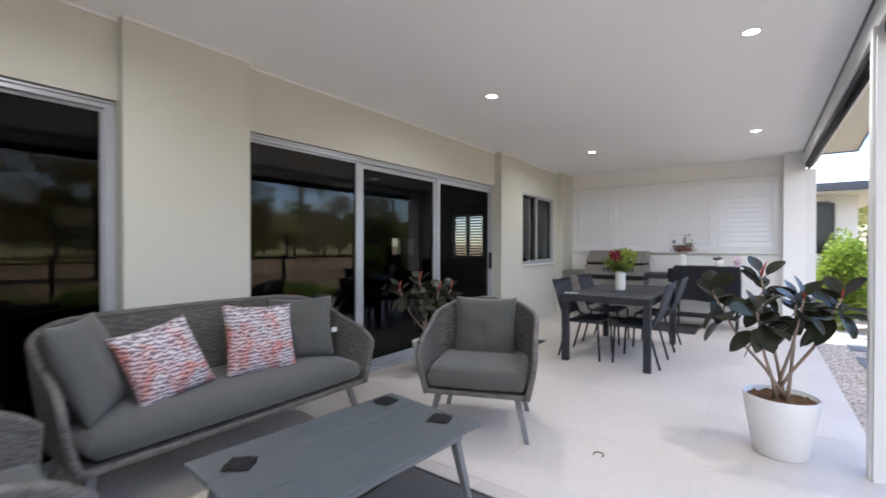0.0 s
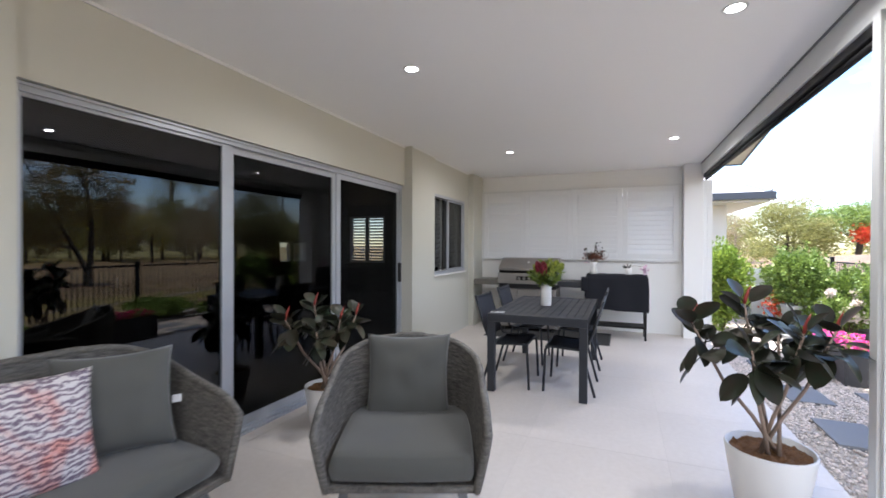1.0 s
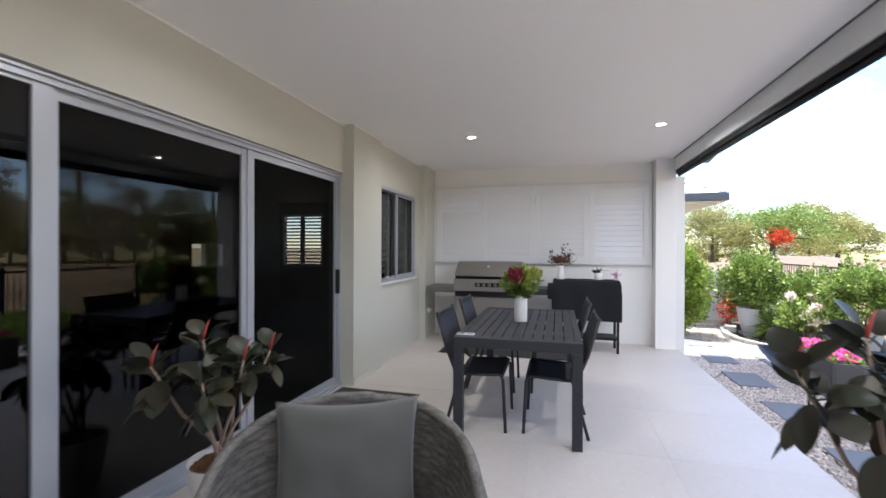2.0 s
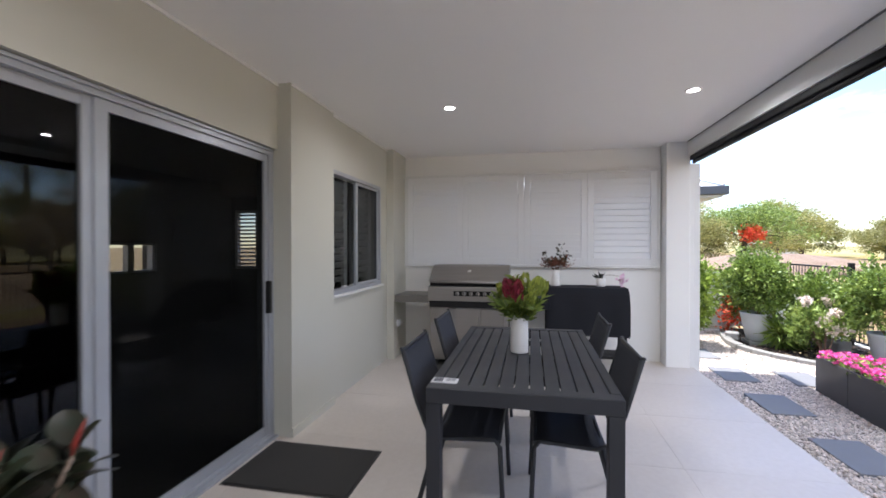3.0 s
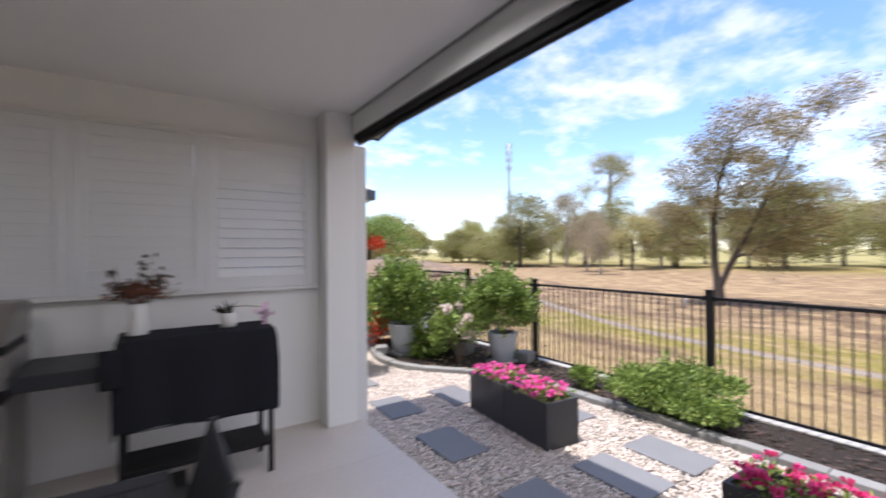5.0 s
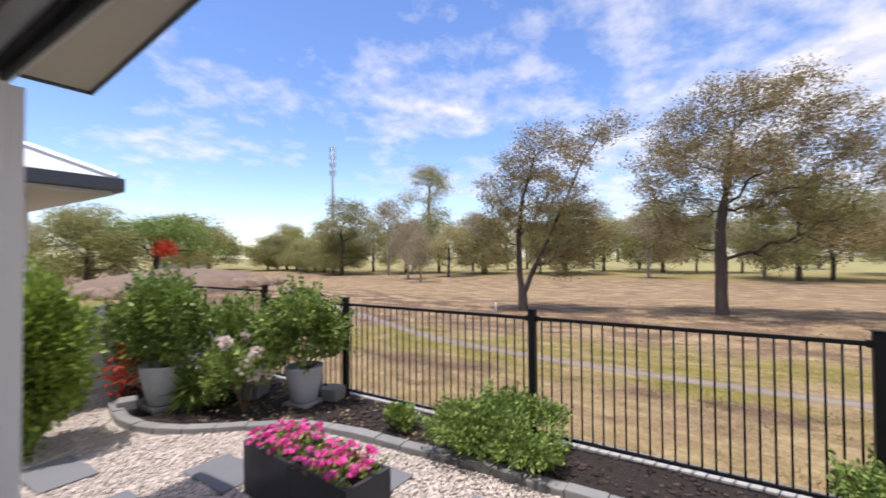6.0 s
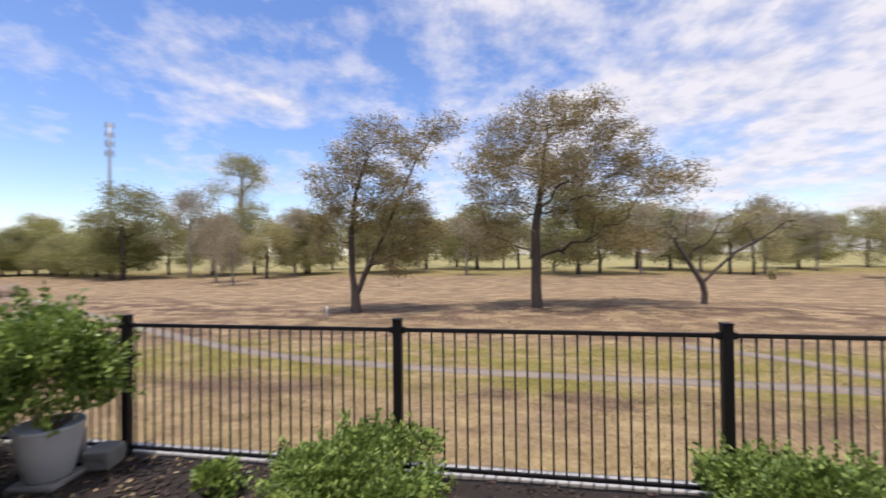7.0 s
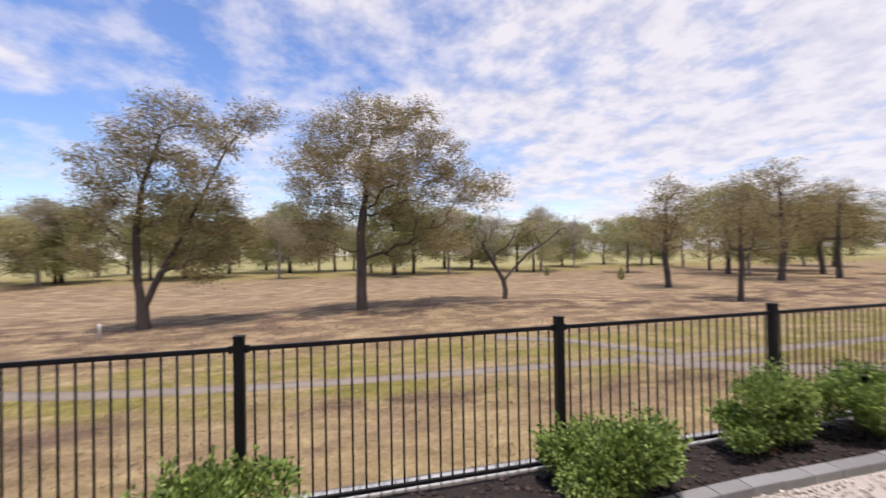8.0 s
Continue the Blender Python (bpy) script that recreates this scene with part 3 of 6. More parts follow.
# rooms behind the glass; their lack of light is put into near-black colours
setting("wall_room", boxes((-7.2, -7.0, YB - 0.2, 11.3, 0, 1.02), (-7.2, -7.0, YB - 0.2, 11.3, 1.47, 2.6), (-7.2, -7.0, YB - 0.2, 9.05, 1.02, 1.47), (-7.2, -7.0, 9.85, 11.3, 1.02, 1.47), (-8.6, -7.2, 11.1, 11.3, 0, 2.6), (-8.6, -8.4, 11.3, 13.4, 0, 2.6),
                           (-7.2, XW - WT, YB - 0.4, YB - 0.2, 0, 2.6), (-8.6, -8.3, 13.4, 13.6, 0, 2.6), (-7.05, XW - WT, 13.4, 13.6, 0, 2.6), (-8.3, -7.05, 13.4, 13.6, 0, 0.87), (-8.3, -7.05, 13.4, 13.6, 2.29, 2.6), (XW - WT, XW - WT + 0.1, YE + 0.2, 13.6, 0, 2.6)), ROOM_DIM, "living room walls coloured near-black to stand for the dim room")
setting("floor_room", boxes((-8.6, XW - WT, YB - 0.4, 13.6, -0.2, -0.004)), ROOMFLOOR, "dark living room floor, darkened further to stand for the dim room")
setting("ceiling_room", boxes((-8.6, XW - WT, YB - 0.4, 13.6, 2.6, 2.7)), ROOM_DIM, "living room ceiling coloured near-black to stand for the dim room")
setting("window_kitchen", boxes((-7.15, -7.05, 9.05, 9.08, 1.02, 1.47), (-7.15, -7.05, 9.82, 9.85, 1.02, 1.47), (-7.15, -7.05, 9.40, 9.50, 1.02, 1.47), (-7.15, -7.05, 9.05, 9.85, 1.44, 1.47), (-7.15, -7.05, 9.05, 9.85, 1.02, 1.05)), TRIM, "white framed kitchen window seen through the dark room", category="window")


# ---- doors and windows ----
def sliding_door(name, y0, y1, xf, mullions, fixed, label):
    d = tagged(new(name), label, "door", "", "structure")
    f, y0, y1, HT = 0.055, y0 + 0.002, y1 - 0.002, HD - 0.003
    part("door_frame", boxes((xf - 0.07, xf + 0.03, y0, y0 + f, 0, HT), (xf - 0.07, xf + 0.03, y1 - f, y1, 0, HT), (xf - 0.07, xf + 0.0295, y0 + f, y1 - f, HD - 0.05, HT), (xf - 0.07, xf + 0.035, y0 + f, y1 - f, 0.0, 0.035), (xf + 0.0305, xf + 0.043, y0 + 0.01, y1 - 0.01, HD - 0.022, HD - 0.006), (xf + 0.0355, xf + 0.07, y0, y1, 0.0, 0.016), bevel=0.003), ALU, d, "silver grey aluminium frame")
    edges = [y0 + f, *mullions, y1 - f]
    for i, (a, c) in enumerate(zip(edges, edges[1:])):
        dx = -0.012 if i % 2 else 0.004
        pa = a + (0.0 if i == 0 else 0.045)
        rail, side = (0.018, 0.012) if i == fixed else (0.05, 0.035)
        part("door_panel", boxes((xf - 0.025 + dx, xf + 0.012 + dx, pa - 0.035 if i else pa, pa + 0.03 if i else pa + side, 0.035, HD - 0.05), (xf - 0.025 + dx, xf + 0.012 + dx, c - (side if i == len(edges) - 2 else 0.035), c + (0.045 if i < len(edges) - 2 else 0), 0.035, HD - 0.05),
                                 (xf - 0.02 + dx, xf + 0.008 + dx, pa, c, HD - 0.05 - rail, HD - 0.05), (xf - 0.02 + dx, xf + 0.008 + dx, pa, c, 0.035, 0.035 + rail * 1.3), bevel=0.002), ALU, d)
        part("pane", boxes((xf - 0.010 + dx, xf - 0.004 + dx, pa + 0.01, c - 0.01, 0.05, HD - 0.06)), (GLASS, GLASS_SOFT, GLASS_MESH)[i], d, ("dark tinted glass", "dark glass set to reflect less", "dark glass behind fine insect mesh")[i])
    return d


d1 = sliding_door("door_1", 3.17, 6.96, -3.075, [4.36, 5.62], 0, "three panel sliding glass door with dark tinted panes")
part("handle", boxes((-3.06, -3.02, 6.875, 6.905, 0.93, 1.17), bevel=0.01), HANDLE, d1, "black pull handle")
sliding_door("door_2", -0.4, 2.38, -3.075, [1.0], 1, "sliding glass door with dark tinted panes behind the sofa")

w1 = tagged(new("window_1"), "two pane sliding window with grey aluminium frame", "window", "", "structure")
WX = XW - 0.02
part("window_frame", boxes((WX - 0.06, WX + 0.015, 7.66, 7.695, 0.97, 2.13), (WX - 0.06, WX + 0.015, 8.955, 8.99, 0.97, 2.13), (WX - 0.06, WX + 0.015, 7.66, 8.99, 2.09, 2.13), (WX - 0.06, WX + 0.02, 7.66, 8.99, 0.97, 1.01), bevel=0.003), ALU, w1)
part("sash", boxes((WX - 0.04, WX - 0.008, 8.29, 8.345, 1.01, 2.09), (WX - 0.04, WX - 0.008, 8.93, 8.955, 1.01, 2.09), (WX - 0.04, WX - 0.008, 8.345, 8.93, 1.01, 1.035), (WX - 0.04, WX - 0.008, 8.345, 8.93, 2.065, 2.09), bevel=0.002), ALU, w1)
for a, c, gx in ((7.695, 8.29, -0.03), (8.345, 8.93, -0.02)):
    g = part("pane", boxes((WX + gx - 0.004, WX + gx, a, c, 1.03, 2.07)), SCREEN, w1, "dark glass")
    g.visible_shadow = False
part("window_sill", boxes((WX - 0.05, WX + 0.05, 7.65, 9.0, 0.945, 0.968), bevel=0.006), TRIM, w1)
# shutter blades inside the window
sh = thing("window_shutter", "white plantation shutter behind the window glass", "shutter", (WX - 0.09, 7.72, 1.0))
part("stile", boxes((-0.015, 0.015, 0, 0.05, 0, 1.1), (-0.015, 0.015, 0.42, 0.50, 0, 1.1), (-0.015, 0.015, 0.62, 0.68, 0, 1.1), (-0.015, 0.015, 1.1, 1.16, 0, 1.1)), TRIM, sh)
slat = boxes((-0.004, 0.004, 0.05, 0.42, -0.035, 0.035))
bmesh.ops.rotate(slat, cent=(0, 0, 0), matrix=Matrix.Rotation(radians(38), 3, "Y"), verts=slat.verts)
slat = mesh_of("slat", slat, TRIM)
for k in range(14):
    for dy in (0, 0.63):
        o = part("slat", slat, TRIM, sh)
        o.location = (0, dy, 0.09 + 0.072 * k)

# shuttered window at the far end of the room
rs_ = thing("room_shutter", "white plantation shutter in the far room window", "shutter", (-8.3, 13.42, 0.87))
part("stile", boxes((0, 0.06, -0.02, 0.02, 0, 1.42), (0.56, 0.69, -0.02, 0.02, 0, 1.42), (1.19, 1.25, -0.02, 0.02, 0, 1.42), (0.06, 1.19, -0.02, 0.02, 0, 0.07), (0.06, 1.19, -0.02, 0.02, 1.35, 1.42)), TRIM, rs_)
slat = boxes((0.0, 0.5, -0.04, 0.04, -0.005, 0.005))
bmesh.ops.rotate(slat, cent=(0, 0, 0), matrix=Matrix.Rotation(radians(-28), 3, "X"), verts=slat.verts)
slat = mesh_of("slat", slat, TRIM)
for k in range(14):
    for dx in (0.06, 0.69):
        o = part("slat", slat, TRIM, rs_)
        o.location = (dx, 0, 0.12 + 0.091 * k)

# ---- floor tiles ----
TX, TY = 0.9, 0.9
tiles = tagged(new("floor_tiles"), "large cream stone-look patio tiles with fine joints", "floor", "", "structure")
tile_cache = {}
x = 0.70
while x > XW - 0.2:
    x0 = max(x - TX, XW - 0.15)
    y = 9.0 + 0.75
    while y > YB:
        y0 = max(y - TY, YB)
        key = (round(x - x0, 3), round(y - y0, 3))
        if key not in tile_cache:
            tile_cache[key] = mesh_of("floor_tile", boxes((0.001, key[0] - 0.001, 0.001, key[1] - 0.001, -0.003, 0.0), bevel=0.0006), FLOOR)
        t_ob = part("floor_tile", tile_cache[key], FLOOR, tiles)
        t_ob.location = (x0, y0, 0)
        y -= TY
    x -= TX

# ---- shutters in the end wall ----
panels = [(-2.80, -2.05), (-2.05, -1.25), (-1.25, -0.47), (-0.47, 0.34)]
for i, (a, c) in enumerate(panels):
    s = thing("louvre_shutter", "white plantation shutter with nearly closed blades", "shutter", (a, YE - 0.035, 1.18), 0, "shutters in the end wall")
    w, h = c - a, 1.155
    part("shutter_frame", boxes((0.0012, 0.075, -0.016, 0.016, 0, h), (w - 0.075, w - 0.0012, -0.016, 0.016, 0, h), (0.075, w - 0.075, -0.016, 0.016, 0, 0.085), (0.075, w - 0.075, -0.016, 0.016, h - 0.085, h), bevel=0.003), SHUTTER, s)
    nb = 13
    step = (h - 0.17) / nb
    for k in range(nb):
        ajar = (i == 3 and k < 10) or (i == 0 and k in (9, 10, 11))
        half = step * (0.54 if ajar else 0.56)
        bl = boxes((0.077, w - 0.077, -0.0045, 0.0045, -half, half), bevel=0.003)
        o = part("blade", mesh_of("blade", bl, SHUTTER), SHUTTER, s)
        ang = 9 + 2 * math.sin(k * 2.1 + i)
        if ajar:
            ang = -20
        o.matrix_basis = pose(0, 0, 0.085 + step * (k + 0.5), ang)
    if i == 2:
        part("magnet_catch", boxes((0.09, 0.10, -0.03, -0.016, h - 0.22, h - 0.10), bevel=0.003), TRIM, s)
setting("trim_shutter_frame", boxes((-2.85, 0.38, YE - 0.055, YE - 0.003, 2.335, 2.365), (-2.85, 0.38, YE - 0.06, YE - 0.003, 1.15, 1.178), (-2.848, -2.80, YE - 0.05, YE - 0.003, 1.178, 2.335), (0.34, 0.378, YE - 0.05, YE - 0.003, 1.178, 2.335), bevel=0.003), TRIM, "white frame round the shutters", category="trim")
setting("baseboard_house", boxes((XW + 0.03, XW + 0.042, 6.96, 7.66, 0, 0.004 + 0.06)), WALL_DIM, "low skirting", category="baseboard")

# ---- posts, blinds ----
for py in (4.74, -0.2):
    p = thing("veranda_post", "slim white square steel post on the patio edge", "post", (0.63, py, 0), 0, "veranda posts")
    part("shaft", boxes((-0.035, 0.035, -0.035, 0.035, 0.0, 2.460), bevel=0.005), TRIM, p)
    part("side_channel", boxes((-0.02, 0.02, 0.036, 0.06, 0.0, 2.40), (-0.02, 0.02, -0.06, -0.036, 0.0, 2.40), bevel=0.003), TRIM, p)
p = thing("blind_channel", "white guide channel beside the end pier", "post", (0.665, 9.60, 0))
part("channel", boxes((-0.018, 0.0345, -0.05, 0.12, 0, 2.38), (0.036, 0.098, -0.04, 0.12, -0.26, 2.38), bevel=0.004), TRIM, p)
for a, c in ((4.80, 9.51), (-0.14, 4.68)):
    bl = thing("roller_blind", "rolled-up black outdoor blind under the beam", "blind", (0.672, a, 2.36), 0, "roller blinds")
    part("cassette", boxes((-0.038, 0.038, 0, c - a, 0.048, 0.1005), bevel=0.008), BLACK, bl)
    bm = bmesh.new()
    tube(bm, [(0, 0.02, 0.028), (0, c - a - 0.02, 0.028)], 0.021, 10)
    part("bottom_rail", bm, BLACK, bl, smooth=True)

# ---- ceiling lamps ----
for lx, ly in LAMPS:
    l = thing("downlight", "round white recessed downlight, lit", "ceiling lamp", (lx, ly, CEIL), 0, "downlights in the patio ceiling")
    bm = bmesh.new()
    lathe(bm, [(0.044, -0.003), (0.058, -0.006), (0.060, 0.0), (0.044, 0.004), (0.044, -0.003)], 28)
    part("trim_ring", bm, TRIM, l, smooth=True)
    bm = bmesh.new()
    lathe(bm, [(0.0, -0.002), (0.0445, -0.002), (0.0445, 0.003), (0.0, 0.003)], 28)
    part("lens", bm, LAMPON, l, "lit lens")


# ---- lounge furniture ----
def u_path(w, d, r, n=64):
    """A U in plan, open at the front (-y): right arm, back, left arm."""
    pts = []
    hw, hd = w / 2, d / 2
    segs = [((hw, -hd), (hw, hd - r)), "R", ((hw - r, hd), (-hw + r, hd)), "L", ((-hw, hd - r), (-hw, -hd))]
    for s in segs:
        if s == "R":
            pts += [(hw - r + r * math.cos(a), hd - r + r * math.sin(a)) for a in np.linspace(0, math.pi / 2, 12)[1:-1]]
        elif s == "L":
            pts += [(-hw + r + r * math.cos(a), hd - r + r * math.sin(a)) for a in np.linspace(math.pi / 2, math.pi, 12)[1:-1]]
        else:
            (ax, ay), (bx, by) = s
            k = max(6, int(math.hypot(bx - ax, by - ay) / 0.028))
            pts += [(ax + (bx - ax) * i / k, ay + (by - ay) * i / k) for i in range(k + 1)]
    return pts


def wicker_shell(w, d, r, z0, z_front, z_back, lean=0.13):
    """A woven tub: rows of flat strands going in and out round a curved back with sloping arms."""
    pts = u_path(w, d, r)
    rows, bm = 34, bmesh.new()
    mids = []
    for i, (x, y) in enumerate(pts):
        s = (y + d / 2) / d
        e = min(max((s - 0.05) / 0.95, 0), 1)
        top = z_front + (z_back - z_front) * e ** 1.3
        if s < 0.2:
            top -= 0.07 * (1 - s / 0.2) ** 2
        if abs(x) < w / 2 - r:
            top += 0.012 * math.cos(x / (w / 2) * 1.5)
        a, c = Vector(pts[max(i - 1, 0)]), Vector(pts[min(i + 1, len(pts) - 1)])
        t = (c - a).normalized()
        nrm = Vector((t.y, -t.x))
        mids.append((Vector((x, y)), nrm, top))
    def column(i, sign):
        p, nrm, top = mids[i]
        col = []
        for j in range(rows * 2 + 1):
            v = j / (rows * 2)
            z = z0 + (top - z0) * v
            flare = 1 - lean * (1 - v) ** 1.3
            wob = 0.0035 * (1 if (j // 2 + i // 2) % 2 else -1) * (1 if j % 2 else 0.2)
            q = Vector((p.x * flare, p.y * (1 - 0.6 * lean * (1 - v)))) + nrm * (sign * 0.016 + wob)
            col.append(bm.verts.new((q.x, q.y, z)))
        return col
    outer, inner = [column(i, 1) for i in range(len(mids))], [column(i, -1) for i in range(len(mids))]
    for cols in (outer, inner):
        for a, c in zip(cols, cols[1:]):
            for j in range(rows * 2):
                bm.faces.new((a[j], c[j], c[j + 1], a[j + 1]))
    for k in (0, len(mids) - 1):
        for j in range(rows * 2):
            bm.faces.new((outer[k][j], outer[k][j + 1], inner[k][j + 1], inner[k][j]))
    for a, c, e, f in zip(outer, outer[1:], inner, inner[1:]):
        bm.faces.new((a[-1], c[-1], f[-1], e[-1]))
        bm.faces.new((a[0], c[0], f[0], e[0]))
    rim = [(p.x, p.y, top) for p, nrm, top in mids]
    f0, f1 = mids[0][0], mids[-1][0]
    fl = 1 - lean
    front_r = [(f0.x * (1 - lean * (1 - v) ** 1.3), f0.y * (1 - 0.6 * lean * (1 - v)), z0 + (mids[0][2] - z0) * v) for v in (0, 0.15, 0.35, 0.6, 0.85)]
    front_l = [(-x, y, z) for x, y, z in front_r]
    base_y = f0.y * (1 - 0.6 * lean)
    edge = front_r + rim + front_l[::-1]
    return bm, edge, base_y, f0.x * fl


def soft_block(w, d, h, n=14, e=0.25, dome=0.12):
    """A padded block: rounded edges and a slightly domed top."""
    bm = bmesh.new()
    bmesh.ops.create_cube(bm, size=2.0)
    bmesh.ops.subdivide_edges(bm, edges=bm.edges[:], cuts=n, use_grid_fill=True)
    for v in bm.verts:
        x, y, z = v.co
        k = 1 - e * 0.16 * (x * x * y * y)
        rx = x * (1 - 0.05 * z * z) * k
        ry = y * (1 - 0.05 * z * z) * k
        rim = max(abs(x), abs(y)) ** 6
        zz = z * (1 - 0.22 * rim) + (dome * (1 - x * x) * (1 - y * y) if z > 0 else 0)
        zz += 0.03 * noise.noise(Vector((x * 2, y * 2, z)))
        v.co = (rx * w / 2, ry * d / 2, zz * h / 2)
    return bm


def throw_pillow(w, h, t, seed=0, n=22):
    """A pillow standing in the xz plane, its corners pulled out, its faces puffed and creased."""
    bm = bmesh.new()
    grid = {}
    for s in (1, -1):
        for i in range(n + 1):
            for j in range(n + 1):
                u, v = 2 * i / n - 1, 2 * j / n - 1
                border = i in (0, n) or j in (0, n)
                if s == -1 and border:
                    grid[s, i, j] = grid[1, i, j]
                    continue
                puff = (max(0, 1 - abs(u) ** 2.4) * max(0, 1 - abs(v) ** 2.4)) ** 0.55
                pinch = 1 - 0.09 * (1 - v * v) * abs(u) ** 3
                pinch2 = 1 - 0.09 * (1 - u * u) * abs(v) ** 3
                crease = 0.014 * noise.noise(Vector((u * 2.3, v * 2.3, seed + s)))
                grid[s, i, j] = bm.verts.new((u * w / 2 * pinch, s * t / 2 * puff + crease * puff, v * h / 2 * pinch2))
        for i in range(n):
            for j in range(n):
                q = [grid[s, i, j], grid[s, i + 1, j], grid[s, i + 1, j + 1], grid[s, i, j + 1]]
                bm.faces.new(q if s == -1 else q[::-1])
    return bm


def splayed_leg(parent, x, y, top, dx, dy):
    bm = bmesh.new()
    a, c = Vector((x, y, top)), Vector((x + dx, y + dy, 0))
    for v, wd in ((a, 0.022), (c, 0.016)):
        for sx, sy in ((-1, -1), (1, -1), (1, 1), (-1, 1)):
            bm.verts.new(v + Vector((sx * wd, sy * wd * 0.9, 0)))
    bm.verts.ensure_lookup_table()
    for k in range(4):
        bm.faces.new([bm.verts[i] for i in (k, (k + 1) % 4, 4 + (k + 1) % 4, 4 + k)])
    bm.faces.new([bm.verts[i] for i in (3, 2, 1, 0)])
    bm.faces.new([bm.verts[i] for i in (4, 5, 6, 7)])
    bmesh.ops.bevel(bm, geom=bm.edges[:], offset=0.004, segments=2, affect="EDGES")
    part("leg", bm, LEGGREY, parent)


def lounge_seat(name, label, category, at, turn, w, d, z_front, z_back, group="", lean=0.13):
    t = thing(name, label, category, at, turn, group)
    z0 = 0.29
    bm, edge, fy, fx = wicker_shell(w, d, 0.29 if w < 1 else 0.24, z0, z_front, z_back, lean)
    part("wicker_shell", bm, WICKER, t, "woven grey synthetic rattan", True)
    bm = bmesh.new()
    tube(bm, edge, 0.02, 8)
    part("rim", bm, WICKER, t, smooth=True)
    part("seat_base", boxes((-fx - 0.01, fx + 0.01, fy - 0.010, -fy, z0 - 0.005, z0 + 0.028), bevel=0.012), WICKER, t)
    bm = soft_block(2 * fx + 0.005, d * 0.94, 0.145)
    bmesh.ops.translate(bm, vec=(0, -0.02, z0 + 0.105), verts=bm.verts)
    part("seat_cushion", bm, CUSHION, t, "grey fabric seat cushion", True)
    for sx in (-1, 1):
        splayed_leg(t, sx * (fx - 0.07), fy + 0.10, z0 - 0.004, sx * 0.07, -0.07)
        splayed_leg(t, sx * (fx - 0.09), -fy - 0.10, z0 - 0.004, sx * 0.07, 0.05)
    return t, fx, z0


sofa, sfx, sz = lounge_seat("sofa", "grey wicker outdoor sofa with grey seat cushion against the wall", "sofa", (-2.52, 2.79, 0), 90, 1.72, 0.74, 0.65, 0.865, lean=0.07)
chair, cfx, cz = lounge_seat("tub_armchair", "grey wicker tub armchair with grey cushions", "armchair", (-1.50, 4.12, 0), 23, 0.76, 0.70, 0.625, 0.835, "lounge armchairs")
bm = throw_pillow(0.48, 0.49, 0.14, 3)
bmesh.ops.transform(bm, matrix=pose(-0.01, 0.21, 0.635, -14), verts=bm.verts)
part("back_cushion", bm, CUSHION, chair, "grey fabric back cushion", True)
copy_thing(chair, pose(-1.80, 1.50, 0, 0, 0, 178))


def loose_pillow(label, at, rx, rz, w, mat, seed, tag=False, roll=0):
    p = thing("throw_pillow", label, "pillow", at, rz, "pillows on the sofa")
    bm = throw_pillow(w, w, 0.16, seed)
    bmesh.ops.transform(bm, matrix=pose(0, 0, 0, rx) @ pose(0, 0, 0, 0, roll), verts=bm.verts)
    part("cover", bm, mat, p, smooth=True)
    if tag:
        part("care_label", boxes((w / 2 - 0.012, w / 2 + 0.028, -0.004, 0.004, -0.05, -0.015)), PAPER, p, "white care label")


loose_pillow("coral and white zebra print pillow on the sofa", (-2.48, 2.43, 0.645), -26, 100, 0.43, ZEBRA, 5, roll=-10)
loose_pillow("coral and white zebra print pillow on the sofa", (-2.52, 3.01, 0.66), -22, 86, 0.47, ZEBRA, 11, roll=5)
loose_pillow("plain grey pillow leaning on the sofa arm", (-2.52, 2.12, 0.68), -20, 145, 0.50, CUSHION, 17)
loose_pillow("plain grey pillow with a white care label in the sofa corner", (-2.58, 3.36, 0.67), -20, 62, 0.46, CUSHION, 23, True)

# low table with a thin slate-coloured top
ct = thing("coffee_table", "low slate-grey outdoor table with splayed legs", "coffee table", (-1.32, 2.70, 0), -5)
for k in range(3):
    part("top_board", boxes((-0.32 + 0.2145 * k, -0.32 + 0.2145 * (k + 1) - 0.0025, -0.535, 0.535, 0.412, 0.425), bevel=0.002), SLATE, ct)
part("top_support", boxes((-0.275, 0.275, -0.49, 0.49, 0.40, 0.4115), bevel=0.003), LEGGREY, ct)
part("apron", boxes((-0.26, 0.26, -0.47, -0.44, 0.35, 0.40), (-0.26, 0.26, 0.44, 0.47, 0.35, 0.40), (-0.26, -0.23, -0.44, 0.44, 0.35, 0.40), (0.23, 0.26, -0.44, 0.44, 0.35, 0.40), bevel=0.004), LEGGREY, ct)
for sx in (-1, 1):
    for sy in (-1, 1):
        splayed_leg(ct, sx * 0.24, sy * 0.44, 0.35, sx * 0.05, sy * 0.06)
